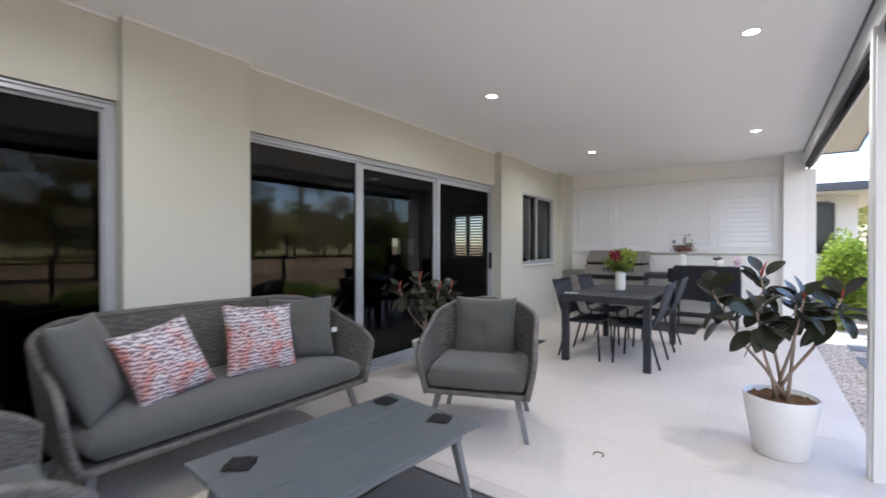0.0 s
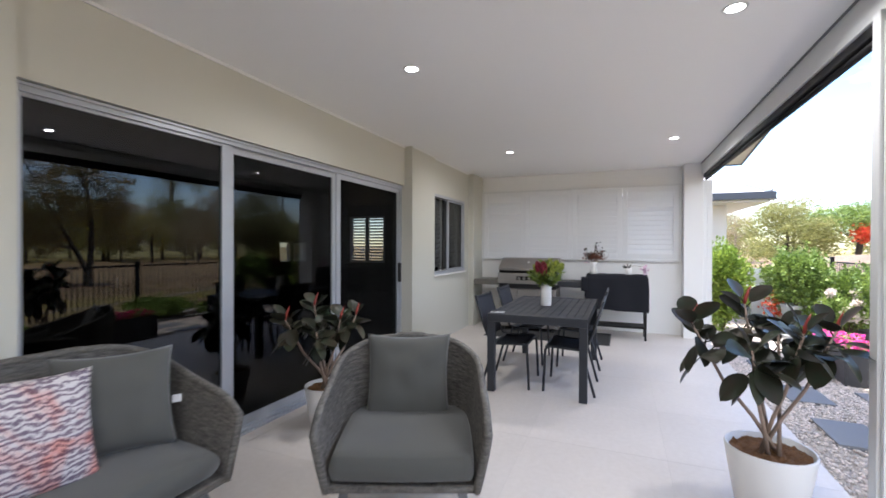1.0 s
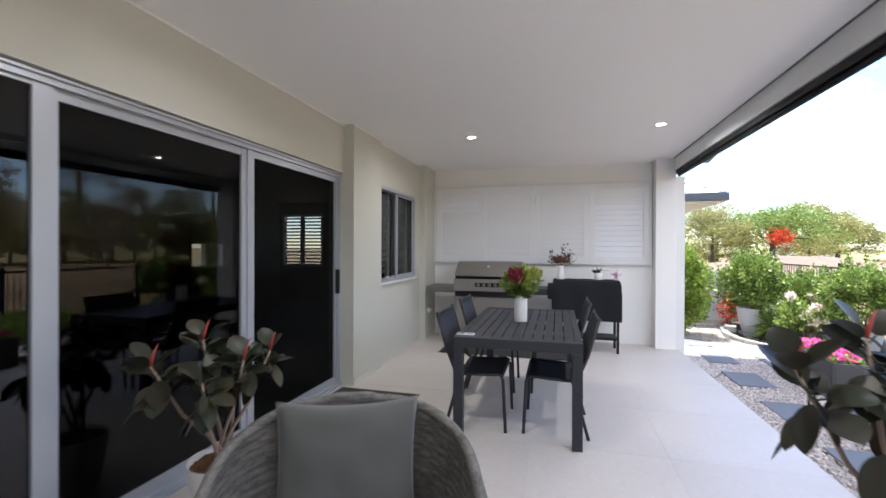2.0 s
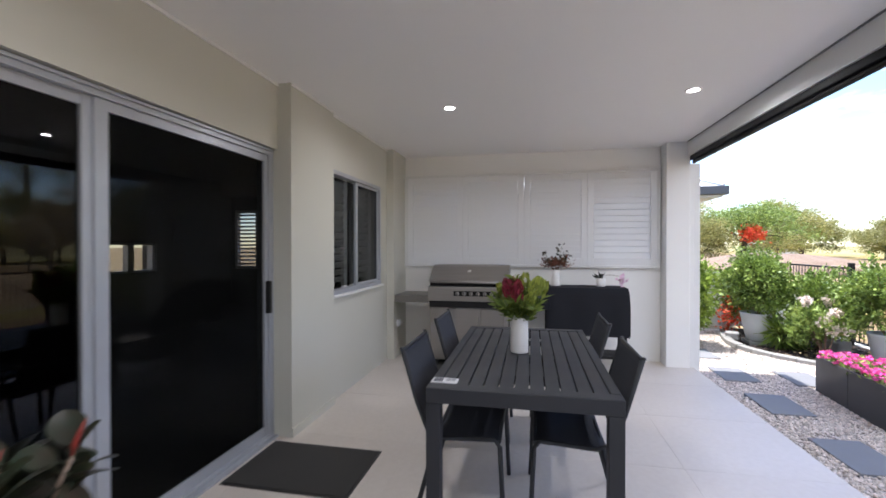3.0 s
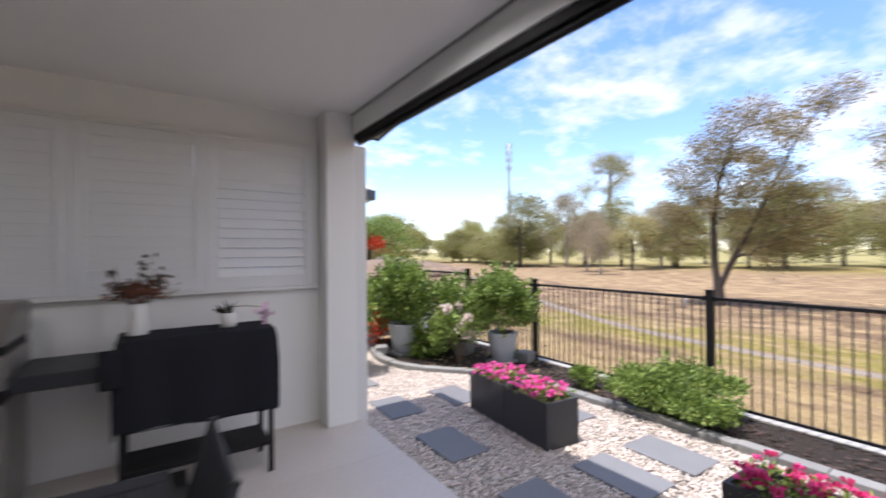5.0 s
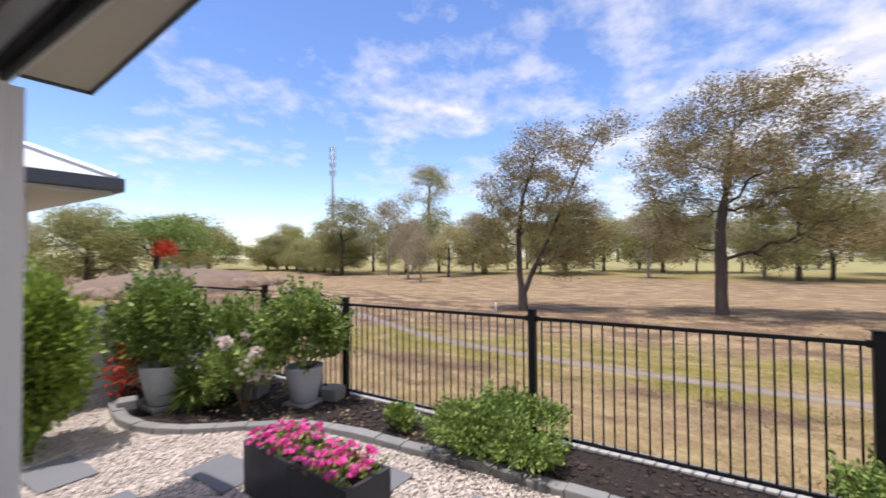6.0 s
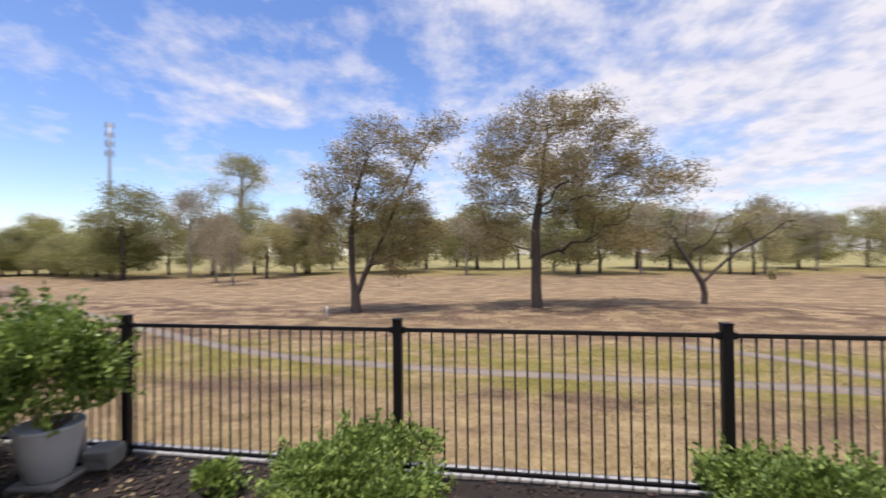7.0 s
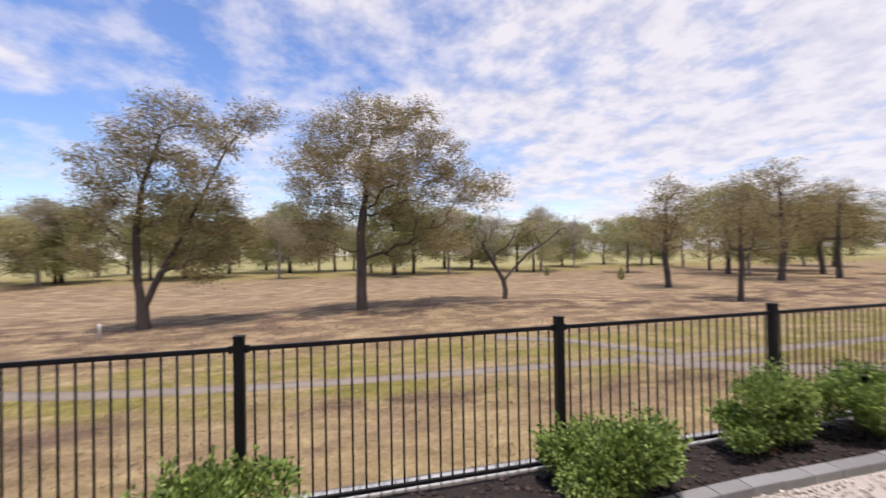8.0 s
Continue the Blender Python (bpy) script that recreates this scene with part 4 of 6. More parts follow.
for i, (x, y) in enumerate(((-1.52, 3.14), (-1.14, 3.13), (-1.50, 2.32))):
    c = thing("coaster", "black rough slate coaster on the low table", "coaster", (x, y, 0.425), 20 * i, "coasters")
    bm = bmesh.new()
    rngc = random.Random(i)
    ring = [bm.verts.new((0.052 * math.cos(a) / max(abs(math.cos(a)), abs(math.sin(a))) ** 0.8 * (1 + rngc.uniform(-0.13, 0.13)), 0.052 * math.sin(a) / max(abs(math.cos(a)), abs(math.sin(a))) ** 0.8 * (1 + rngc.uniform(-0.13, 0.13)), 0)) for a in np.linspace(0, 2 * math.pi, 33)[:-1]]
    f = bm.faces.new(ring)
    up = bmesh.ops.extrude_face_region(bm, geom=[f])
    bmesh.ops.translate(bm, vec=(0, 0, 0.007), verts=[v for v in up["geom"] if isinstance(v, bmesh.types.BMVert)])
    part("slab", bm, BLACK, c)
rug = thing("outdoor_rug", "flat dark grey rug under the low table", "rug", (-1.04, 2.52, 0))
part("weave", boxes((-0.45, 0.45, -0.85, 0.80, 0.0, 0.006), bevel=0.002), RUG, rug)
part("binding", boxes((-0.465, -0.45, -0.865, 0.815, 0, 0.008), (0.45, 0.465, -0.865, 0.815, 0, 0.008), (-0.45, 0.45, 0.80, 0.815, 0, 0.008), (-0.45, 0.45, -0.865, -0.85, 0, 0.008)), MAT, rug)
hs = thing("dry_stem", "curled dry plant stem lying on the tiles", "debris", (-0.67, 4.11, 0))
bm = bmesh.new()
tube(bm, [(0.03 * math.cos(a), 0.03 * math.sin(a), 0.004) for a in np.linspace(-0.6, 3.8, 14)], 0.0035, 6)
part("stem", bm, STEM, hs)


# ---- potted rubber plants ----
def rubber_plant(at, turn, size, seed, label):
    rng = np.random.default_rng(seed)
    t = thing("rubber_plant", label, "potted plant", at, turn, "rubber plants")
    k = size
    bm = bmesh.new()
    lathe(bm, [(0, 0), (0.128 * k, 0), (0.138 * k, 0.012), (0.180 * k, 0.25 * k), (0.195 * k, 0.355 * k), (0.192 * k, 0.365 * k), (0.183 * k, 0.36 * k), (0.177 * k, 0.32 * k), (0, 0.315 * k)], 40)
    pot = part("pot", bm, CERAMIC, t, "smooth white pot", True)
    bm = bmesh.new()
    bmesh.ops.create_grid(bm, x_segments=28, y_segments=28, size=0.173 * k)
    for v in list(bm.verts):
        r = math.hypot(v.co.x, v.co.y)
        if r > 0.173 * k:
            v.co.x, v.co.y = v.co.x / r * 0.173 * k, v.co.y / r * 0.173 * k
        v.co.z = 0.335 * k + 0.022 * noise.noise(v.co * 22) + 0.012 * noise.noise(v.co * 60)
    part("potting_fibre", bm, COIR, t, "brown coconut fibre", True)
    stems, leaves = bmesh.new(), []
    heads = [(-0.36, -0.06, 0.98), (-0.10, 0.05, 1.08), (0.10, -0.12, 0.97), (0.28, 0.04, 0.97), (-0.12, -0.18, 0.88), (0.08, 0.17, 0.93)]
    for i, (hx, hy, hz) in enumerate(heads):
        base = Vector((0.045 * math.cos(i * 1.1), 0.045 * math.sin(i * 1.1), 0.32 * k))
        head = Vector((hx * k, hy * k, hz * k))
        mid = base.lerp(head, 0.5) + Vector((hx * 0.12, hy * 0.12, 0.02))
        line = [base, base.lerp(mid, 0.5) + Vector((0, 0, 0.02)), mid, mid.lerp(head, 0.6), head]
        tube(stems, line, [0.011, 0.0095, 0.0085, 0.007, 0.005], 8)
        for j in range(15):
            u = 0.70 + 0.30 * (j + rng.uniform(0, 0.6)) / 15
            q = line[2].lerp(line[4], (u - 0.42) / 0.58)
            a = 2.4 * j + rng.uniform(-0.4, 0.4)
            rise = (1.5 if j > 12 else (0.8, -1.0, 0.1)[j % 3]) + rng.uniform(-0.4, 0.4)
            leaves.append((q, Vector((math.cos(a), math.sin(a), rise)).normalized(), rng.uniform(0.125, 0.175) * k, rng.uniform(0.66, 0.80)))
    part("stem", stems, RUBBERSTEM, t, smooth=True)
    for q, dirn, ln, wd in leaves:
        bm = bmesh.new()
        side = (Matrix.Rotation(rng.uniform(-0.8, 0.8), 3, dirn) @ dirn.cross(Vector((0, 0, 1)))).normalized()
        nrm = side.cross(dirn)
        pet = 0.045 * k
        rowsv = []
        for s in range(9):
            u = s / 8
            hw = ln * wd / 2 * (math.sin(math.pi * min(u * 0.97 + 0.03, 1)) ** 0.62) * (1 - 0.12 * u)
            c = q + dirn * (pet + ln * u) - Vector((0, 0, 1)) * (ln * 0.22 * u * u)
            rowsv.append([bm.verts.new(c + side * hw * e + nrm * (0.16 * abs(e) * hw)) for e in (-1, -0.5, 0, 0.5, 1)])
        for a, c in zip(rowsv, rowsv[1:]):
            for e in range(4):
                bm.faces.new((a[e], a[e + 1], c[e + 1], c[e]))
        bmesh.ops.remove_doubles(bm, verts=bm.verts, dist=0.0004)
        tube(bm, [q, q + dirn * pet], 0.0035, 5)
        part("leaf", bm, RUBBER, t, smooth=True)
    for hx, hy, hz in heads[:4]:
        bm = bmesh.new()
        h = Vector((hx * k, hy * k, hz * k))
        tube(bm, [h, h + Vector((0.004, 0, 0.03)), h + Vector((0.016, 0.004, 0.065)), h + Vector((0.03, 0.006, 0.10))], [0.006, 0.009, 0.006, 0.001], 6)
        part("bud_sheath", bm, REDBUD, t, "red pointed leaf sheath", True)
    return t


rubber_plant((0.22, 4.80, 0), 0, 1.0, 4, "dark-leaved rubber plant in a white pot on the patio edge")
rubber_plant((-2.58, 4.86, 0), 48, 0.85, 9, "dark-leaved rubber plant in a white pot beside the glass door")

# ---- dining set ----
dt = thing("dining_table", "charcoal aluminium dining table with slatted top", "dining table", (-1.205, 6.90, 0))
L2, W2 = 0.82, 0.455
part("top_frame", boxes((-W2, W2, -L2, -L2 + 0.085, 0.665, 0.74), (-W2, W2, L2 - 0.085, L2, 0.665, 0.74), (-W2, -W2 + 0.05, -L2 + 0.085, L2 - 0.085, 0.665, 0.74), (W2 - 0.05, W2, -L2 + 0.085, L2 - 0.085, 0.665, 0.74), bevel=0.006), CHARCOAL, dt)
ns, span = 11, 2 * W2 - 0.10
sw = span / ns
slat = mesh_of("slat", boxes((0.0035, sw - 0.0035, -L2 + 0.085, L2 - 0.085, 0.715, 0.737), bevel=0.003), CHARCOAL)
for k in range(ns):
    o = part("slat", slat, CHARCOAL, dt)
    o.location = (-W2 + 0.05 + sw * k, 0, 0)
part("cross_bar", boxes((-W2 + 0.05, W2 - 0.05, -0.03, 0.03, 0.67, 0.713), (-W2 + 0.05, W2 - 0.05, -0.45, -0.41, 0.68, 0.713), (-W2 + 0.05, W2 - 0.05, 0.41, 0.45, 0.68, 0.713)), CHARCOAL, dt)
leg = mesh_of("leg", boxes((-0.035, 0.035, -0.035, 0.035, 0.0, 0.664), bevel=0.005), CHARCOAL)
for sx in (-1, 1):
    for sy in (-1, 1):
        o = part("leg", leg, CHARCOAL, dt)
        o.location = (sx * (W2 - 0.036), sy * (L2 - 0.036), 0)


def sling_chair(at, turn):
    """Front of the chair is -y."""
    t = thing("dining_chair", "charcoal aluminium dining chair with dark sling seat", "chair", at, turn, "chairs round the dining table")
    for sx in (-1, 1):
        x = sx * 0.25
        bm = bmesh.new()
        tube(bm, [(x, -0.22, 0), (x, -0.20, 0.40), (x, -0.17, 0.435), (x, 0.10, 0.42), (x, 0.17, 0.44), (x, 0.235, 0.60), (x, 0.315, 0.875)], 0.0125, 8)
        part("side_frame", bm, CHARCOAL, t, smooth=True)
        bm = bmesh.new()
        tube(bm, [(x, 0.13, 0.425), (x, 0.19, 0.2), (x, 0.245, 0)], 0.0125, 8)
        part("rear_leg", bm, CHARCOAL, t, smooth=True)
        bm = bmesh.new()
        lathe(bm, [(0, 0.873), (0.0128, 0.873), (0.0128, 0.881), (0.008, 0.885), (0, 0.885)], 10, (x, 0.316))
        part("end_cap", bm, HANDLE, t, smooth=True)
    for name, prof in (("seat_sling", [(-0.19, 0.436), (-0.10, 0.424), (0.0, 0.416), (0.10, 0.42), (0.15, 0.432)]), ("back_sling", [(0.184, 0.47), (0.226, 0.58), (0.262, 0.70), (0.298, 0.82), (0.311, 0.862)])):
        bm = bmesh.new()
        lay = []
        for off in (0.004, -0.004):
            rws = []
            for (y, z) in prof:
                rws.append([bm.verts.new((x, y + (0.012 * (1 - (x / 0.25) ** 2) if name[0] == "b" else 0) + (off if name[0] == "b" else 0), z + (0 if name[0] == "b" else off - 0.012 * (1 - (x / 0.25) ** 2)))) for x in np.linspace(-0.25, 0.25, 9)])
            lay.append(rws)
            for a, c in zip(rws, rws[1:]):
                for e in range(8):
                    bm.faces.new((a[e], a[e + 1], c[e + 1], c[e]))
        for e in range(8):
            for k in (0, -1):
                bm.faces.new((lay[0][k][e], lay[0][k][e + 1], lay[1][k][e + 1], lay[1][k][e]))
        part(name, bm, SLING, t, smooth=True)
    for y, z in ((0.313, 0.868), (-0.195, 0.425), (0.14, 0.415)):
        bm = bmesh.new()
        tube(bm, [(-0.25, y, z), (0.25, y, z)], 0.0105, 8)
        part("cross_rail", bm, CHARCOAL, t)
    return t


c1 = sling_chair((-0.945, 6.54, 0), -90)
copy_thing(c1, pose(-0.94, 7.46, 0, 0, 0, -90))
copy_thing(c1, pose(-1.515, 6.51, 0, 0, 0, 90))
copy_thing(c1, pose(-1.54, 7.43, 0, 0, 0, 90))


def stem_bunch(parent, name, base, tips, mat, r=0.003):
    bm = bmesh.new()
    for t in tips:
        m = Vector(base).lerp(Vector(t), 0.5) + Vector((0, 0, 0.02))
        tube(bm, [base, m, t], [r, r, r * 0.6], 5)
    part(name, bm, mat, parent)


def vase_profile(r, h, t=0.005):
    return [(0, 0), (r * 0.97, 0), (r, 0.006), (r, h - 0.004), (r - t / 2, h), (r - t, h - 0.004), (r - t, 0.02), (0, 0.02)]


va = thing("flower_vase", "white cylinder vase with crimson flowers and lime foliage on the table", "vase", (-1.235, 6.88, 0.74))
bm = bmesh.new()
lathe(bm, vase_profile(0.057, 0.245), 32)
part("vessel", bm, CERAMIC, va, "white ceramic", True)
rng = np.random.default_rng(12)
tips = []
for i in range(26):
    a = 2.4 * i
    r = 0.165 * math.sqrt((i + 0.5) / 26)
    tips.append((r * math.cos(a), r * math.sin(a), 0.47 - 1.1 * r + 0.05 * rng.uniform(-1, 1)))
stem_bunch(va, "stem", (0, 0, 0.15), tips, LIME, 0.0035)
pos, al = [], []
for tx, ty, tzz in tips:
    for j in range(40):
        u = rng.uniform(0.36, 1.02)
        a = rng.uniform(0, 6.28)
        pos.append((tx * u, ty * u, 0.15 + (tzz - 0.15) * u))
        al.append((tx * 2.5 + 0.6 * math.cos(a), ty * 2.5 + 0.6 * math.sin(a), 0.45 + rng.normal() * 0.25))
part("foliage", leaf_mesh("foliage", np.array(pos), np.array(al), rng.uniform(0.045, 0.085, len(pos)), 0.26, VASELEAF, rng), VASELEAF, va, "narrow mid-green leaves")


def bract_head(name, at, tilt, r, h, rows, mat, lab):
    """A flower head of overlapping pointed bracts in rings, closing towards its tip."""
    p, d, n = [], [], 9
    for k in range(rows):
        f = k / rows
        rr, zz = r * math.sin(math.pi * (0.30 + 0.62 * f)) ** 0.8, h * f
        for i in range(n):
            a = 6.283 * (i + 0.5 * (k % 2)) / n
            p.append((rr * math.cos(a), rr * math.sin(a), zz))
            d.append((0.30 * (0.6 - f) * math.cos(a), 0.30 * (0.6 - f) * math.sin(a), 1.0))
    m = Vector((0, 0, 1)).rotation_difference(Vector(tilt)).to_matrix()
    p = np.array([tuple(m @ Vector(q) + Vector(at)) for q in p])
    d = np.array([tuple(m @ Vector(q)) for q in d])
    part(name, leaf_mesh(name, p, d, h * 0.42, 0.62, mat, rng, 0.1), mat, va, lab)


for at, tilt, r, h in (((-0.055, -0.06, 0.36), (-0.25, -0.2, 1), 0.027, 0.10), ((-0.005, -0.085, 0.32), (0.0, -0.3, 1), 0.027, 0.13), ((-0.03, 0.07, 0.36), (-0.2, 0.3, 1), 0.027, 0.10)):
    bract_head("flower_head", at, tilt, r, h, 8, PROTEA, "crimson protea flower")
for at, tilt, r, h in (((0.03, 0.03, 0.41), (0.1, 0.1, 1), 0.028, 0.085), ((0.085, -0.05, 0.38), (0.4, -0.2, 1), 0.032, 0.10), ((0.12, 0.02, 0.36), (0.5, 0.1, 1), 0.032, 0.095), ((0.06, -0.09, 0.32), (0.3, -0.4, 1), 0.026, 0.08),
                       ((0.09, 0.08, 0.36), (0.4, 0.4, 1), 0.03, 0.09), ((-0.10, 0.03, 0.36), (-0.5, 0.1, 1), 0.024, 0.075), ((0.0, 0.10, 0.37), (0, 0.5, 1), 0.028, 0.085)):
    bract_head("bud", at, tilt, r, h, 6, LIME, "pale lime flower bud")

br = thing("brochure", "small white printed brochure on the table corner", "brochure", (-1.585, 6.19, 0.741), 0)
part("sheet", boxes((-0.065, 0.065, -0.035, 0.035, 0, 0.006), bevel=0.001), PAPER, br)
part("print_block", boxes((-0.055, -0.01, -0.025, 0.025, 0.006, 0.0068), (0.005, 0.055, 0.012, 0.020, 0.006, 0.0066), (0.005, 0.05, -0.005, 0.003, 0.006, 0.0066)), INK, br)

# ---- barbecue corner ----
bq = thing("barbecue", "stainless steel gas barbecue with closed hood and side shelves", "barbecue", (-1.885, 9.30, 0))
bm = bmesh.new()
prof = [(-0.26, 0.99), (-0.26, 1.022), (-0.03, 1.172), (0.01, 1.186), (0.265, 1.186), (0.28, 1.16), (0.28, 0.99)]
ends = [[bm.verts.new((x, y, z)) for y, z in prof] for x in (-0.47, 0.47)]
for k in range(len(prof)):
    bm.faces.new((ends[0][k], ends[0][(k + 1) % len(prof)], ends[1][(k + 1) % len(prof)], ends[1][k]))
bm.faces.new(ends[0][::-1])
bm.faces.new(ends[1])
bmesh.ops.bevel(bm, geom=[e for e in bm.edges if abs(e.verts[0].co.x - e.verts[1].co.x) < 0.01], offset=0.012, segments=2, affect="EDGES")
hood = part("hood", bm, STEEL, bq, "brushed stainless hood")
bm = bmesh.new()
tube(bm, [(-0.42, -0.29, 1.0), (0.42, -0.29, 1.0)], 0.014, 10)
for x in (-0.38, 0.38):
    tube(bm, [(x, -0.29, 1.0), (x, -0.235, 1.01)], 0.010, 8)
part("hood_handle", bm, STEEL, hood, smooth=True)
bm = bmesh.new()
lathe(bm, [(0, 0), (0.022, 0), (0.022, 0.006), (0, 0.008)], 20)
bmesh.ops.transform(bm, matrix=pose(0, -0.112, 1.117, 33), verts=bm.verts)
part("thermometer", bm, CERAMIC, hood)
part("grill_gap", boxes((-0.46, 0.46, -0.235, 0.26, 0.945, 0.988)), BLACK, bq)
part("control_panel", boxes((-0.475, 0.475, -0.285, 0.27, 0.775, 0.943), bevel=0.01), STEEL, bq)
for k in range(6):
    bm = bmesh.new()
    lathe(bm, [(0, 0), (0.024, 0), (0.024, 0.006), (0.019, 0.008), (0.018, 0.026), (0.013, 0.030), (0, 0.030)], 18)
    bmesh.ops.transform(bm, matrix=pose(-0.12 + 0.08 * k, -0.287, 0.865, 90), verts=bm.verts)
    kn = part("knob", bm, STEEL, bq, smooth=True)
    part("knob_mark", boxes((-0.123 + 0.08 * k, -0.117 + 0.08 * k, -0.3195, -0.314, 0.845, 0.885)), HANDLE, kn)
part("knob_strip", boxes((-0.165, 0.325, -0.2885, -0.284, 0.838, 0.895)), BLACK, bq, "black strip behind the knobs")
part("drip_tray", boxes((-0.46, 0.46, -0.27, 0.25, 0.70, 0.773)), BLACK, bq)
part("cabinet_body", boxes((-0.46, 0.46, -0.23, 0.26, 0.07, 0.698), bevel=0.006), STEEL, bq)
for x0, x1 in ((-0.45, -0.155), (-0.145, 0.15), (0.16, 0.45)):
    dd = part("cabinet_door", boxes((x0, x1, -0.252, -0.232, 0.09, 0.685), bevel=0.004), STEEL, bq)
    bm = bmesh.new()
    tube(bm, [(x1 - 0.03, -0.27, 0.40), (x1 - 0.03, -0.27, 0.62)], 0.007, 8)
    part("door_handle", bm, STEEL, dd)
# steel shelves; the right one is charcoal to paint in the shade there
for a, c in ((-0.90, -0.478), (0.478, 0.86)):
    part("side_shelf", boxes((a, c, -0.26, 0.24, 0.745, 0.83), bevel=0.012), STEEL_D if a < 0 else CHARCOAL, bq, "folded steel shelf" if a < 0 else "folded shelf with its shade put into a charcoal colour")
for x in (-0.40, 0.40):
    for y in (-0.18, 0.20):
        bm = bmesh.new()
        tube(bm, [(x - 0.02, y, 0.036), (x + 0.02, y, 0.036)], 0.034, 14)
        part("castor", bm, HANDLE, bq)
gl = thing("oven_glove", "black grill glove hanging from the shelf end", "glove", (-1.0, 9.02, 0.70))
part("glove_body", boxes((-0.05, 0.05, -0.02, 0.02, 0, 0.22), bevel=0.018), CLOTH, gl, smooth=True)

cart = thing("serving_cart", "black metal cart covered by a black cloth", "cart", (-0.55, 9.24, 0))
for x in (-0.40, 0.40):
    for y in (-0.17, 0.17):
        part("leg", boxes((x - 0.016, x + 0.016, y - 0.016, y + 0.016, 0, 0.93), bevel=0.003), BLACK, cart)
part("lower_shelf", boxes((-0.40, 0.40, -0.17, 0.17, 0.17, 0.20), bevel=0.004), BLACK, cart)
part("top_board", boxes((-0.415, 0.415, -0.185, 0.185, 0.93, 0.95), bevel=0.004), BLACK, cart)
tc_ = thing("table_cover", "black cloth draped over the cart with hanging corners", "tablecloth", (-0.55, 9.24, 0))
bm = bmesh.new()
nx, ny = 88, 66
gv = {}
for i in range(nx + 1):
    for j in range(ny + 1):
        u, v = (2 * i / nx - 1) * 0.85, (2 * j / ny - 1) * 0.73
        ox, oy = max(abs(u) - 0.425, 0), max(abs(v) - 0.195, 0)
        x, y = math.copysign(min(abs(u), 0.425), u), math.copysign(min(abs(v), 0.195), v)
        drop = max(ox, oy) + 0.12 * min(ox, oy)
        wav = 0.009 * math.sin((u if oy > ox else v) * 17 + 1.3) * min(drop / 0.2, 1)
        fall = 0.012 * min(drop / 0.06, 1)
        if ox > 0:
            x += math.copysign(fall + wav, u)
        if oy > 0:
            y += math.copysign(fall + wav, v)
        z = 0.956 - min(drop, 0.53 + 0.02 * math.sin(u * 5)) + 0.003 * noise.noise(Vector((u * 9, v * 9, 0)))
        gv[i, j] = bm.verts.new((x, min(y, 0.40), z))
for i in range(nx):
    for j in range(ny):
        bm.faces.new((gv[i, j], gv[i + 1, j], gv[i + 1, j + 1], gv[i, j + 1]))
part("cloth", bm, CLOTH, tc_)
bm = bmesh.new()
tube(bm, [(x, -0.2115, 0.956 - 0.515) for x in np.linspace(-0.42, 0.42, 12)], 0.004, 6)
part("hem", bm, CLOTH, tc_, "stitched front hem", True)

v2 = thing("small_vase", "white waisted vase with rust dried flowers", "vase", (-0.88, 9.26, 0.958))
bm = bmesh.new()
lathe(bm, [(0, 0), (0.055, 0), (0.058, 0.01), (0.046, 0.08), (0.04, 0.13), (0.05, 0.19), (0.046, 0.19), (0.036, 0.13), (0.04, 0.05), (0, 0.03)], 28)
part("vessel", bm, CERAMIC, v2, "white ceramic", True)
tips = [(0.17 * rng.uniform(-1, 1), 0.1 * rng.uniform(-1, 1), 0.27 + 0.10 * rng.uniform()) for _ in range(16)] + [(0.07, 0, 0.46), (-0.12, 0, 0.38), (0.17, -0.02, 0.36), (0.02, 0.04, 0.44)]
stem_bunch(v2, "stem", (0, 0, 0.12), tips, STEM, 0.002)
pp = rng.normal(size=(330, 3)) * (0.07, 0.05, 0.028) + (0, 0, 0.26)
part("dried_flower_mass", leaf_mesh("dried_flower_mass", pp, rng.normal(size=(330, 3)) + (0, 0, 0.4), rng.uniform(0.025, 0.05, 330), 0.5, RUST, rng), RUST, v2)["kind"] = "stuff"
pos = np.array([(x * u + rng.normal() * 0.012, y * u, 0.12 + (z - 0.12) * u + rng.normal() * 0.01) for x, y, z in tips for u in (0.75, 0.85, 0.95, 1.0, 1.03)])
part("dark_foliage", leaf_mesh("dark_foliage", pos, rng.normal(size=pos.shape), rng.uniform(0.03, 0.05, len(pos)), 0.6, RUBBER, rng), RUBBER, v2)

oc = thing("orchid_pot", "small white pot with an orchid bending to one side", "potted plant", (-0.38, 9.24, 0.958))
bm = bmesh.new()
lathe(bm, [(0, 0), (0.042, 0), (0.048, 0.01), (0.052, 0.095), (0.047, 0.095), (0.044, 0.08), (0, 0.08)], 28)
part("pot", bm, CERAMIC, oc, "white ceramic", True)
bm = bmesh.new()
tube(bm, [(0, 0, 0.08), (0.02, 0, 0.13), (0.10, -0.01, 0.135), (0.20, -0.02, 0.12)], [0.004, 0.003, 0.003, 0.002], 6)
part("flower_stem", bm, STEM, oc)
pp = np.array([(0, 0, 0.08)] * 7)
part("leaf_rosette", leaf_mesh("leaf_rosette", pp, np.array([(-1, 0.1, 0.9), (-0.8, -0.5, 0.7), (0.3, 0.9, 0.8), (0.2, -0.9, 0.8), (-0.3, 0.4, 1.2), (0.5, -0.1, 0.9), (-1, -0.1, 0.5)]), 0.11, 0.34, RUBBER, rng), RUBBER, oc)
pp = rng.normal(size=(26, 3)) * (0.022, 0.012, 0.035) + (0.225, -0.02, 0.06)
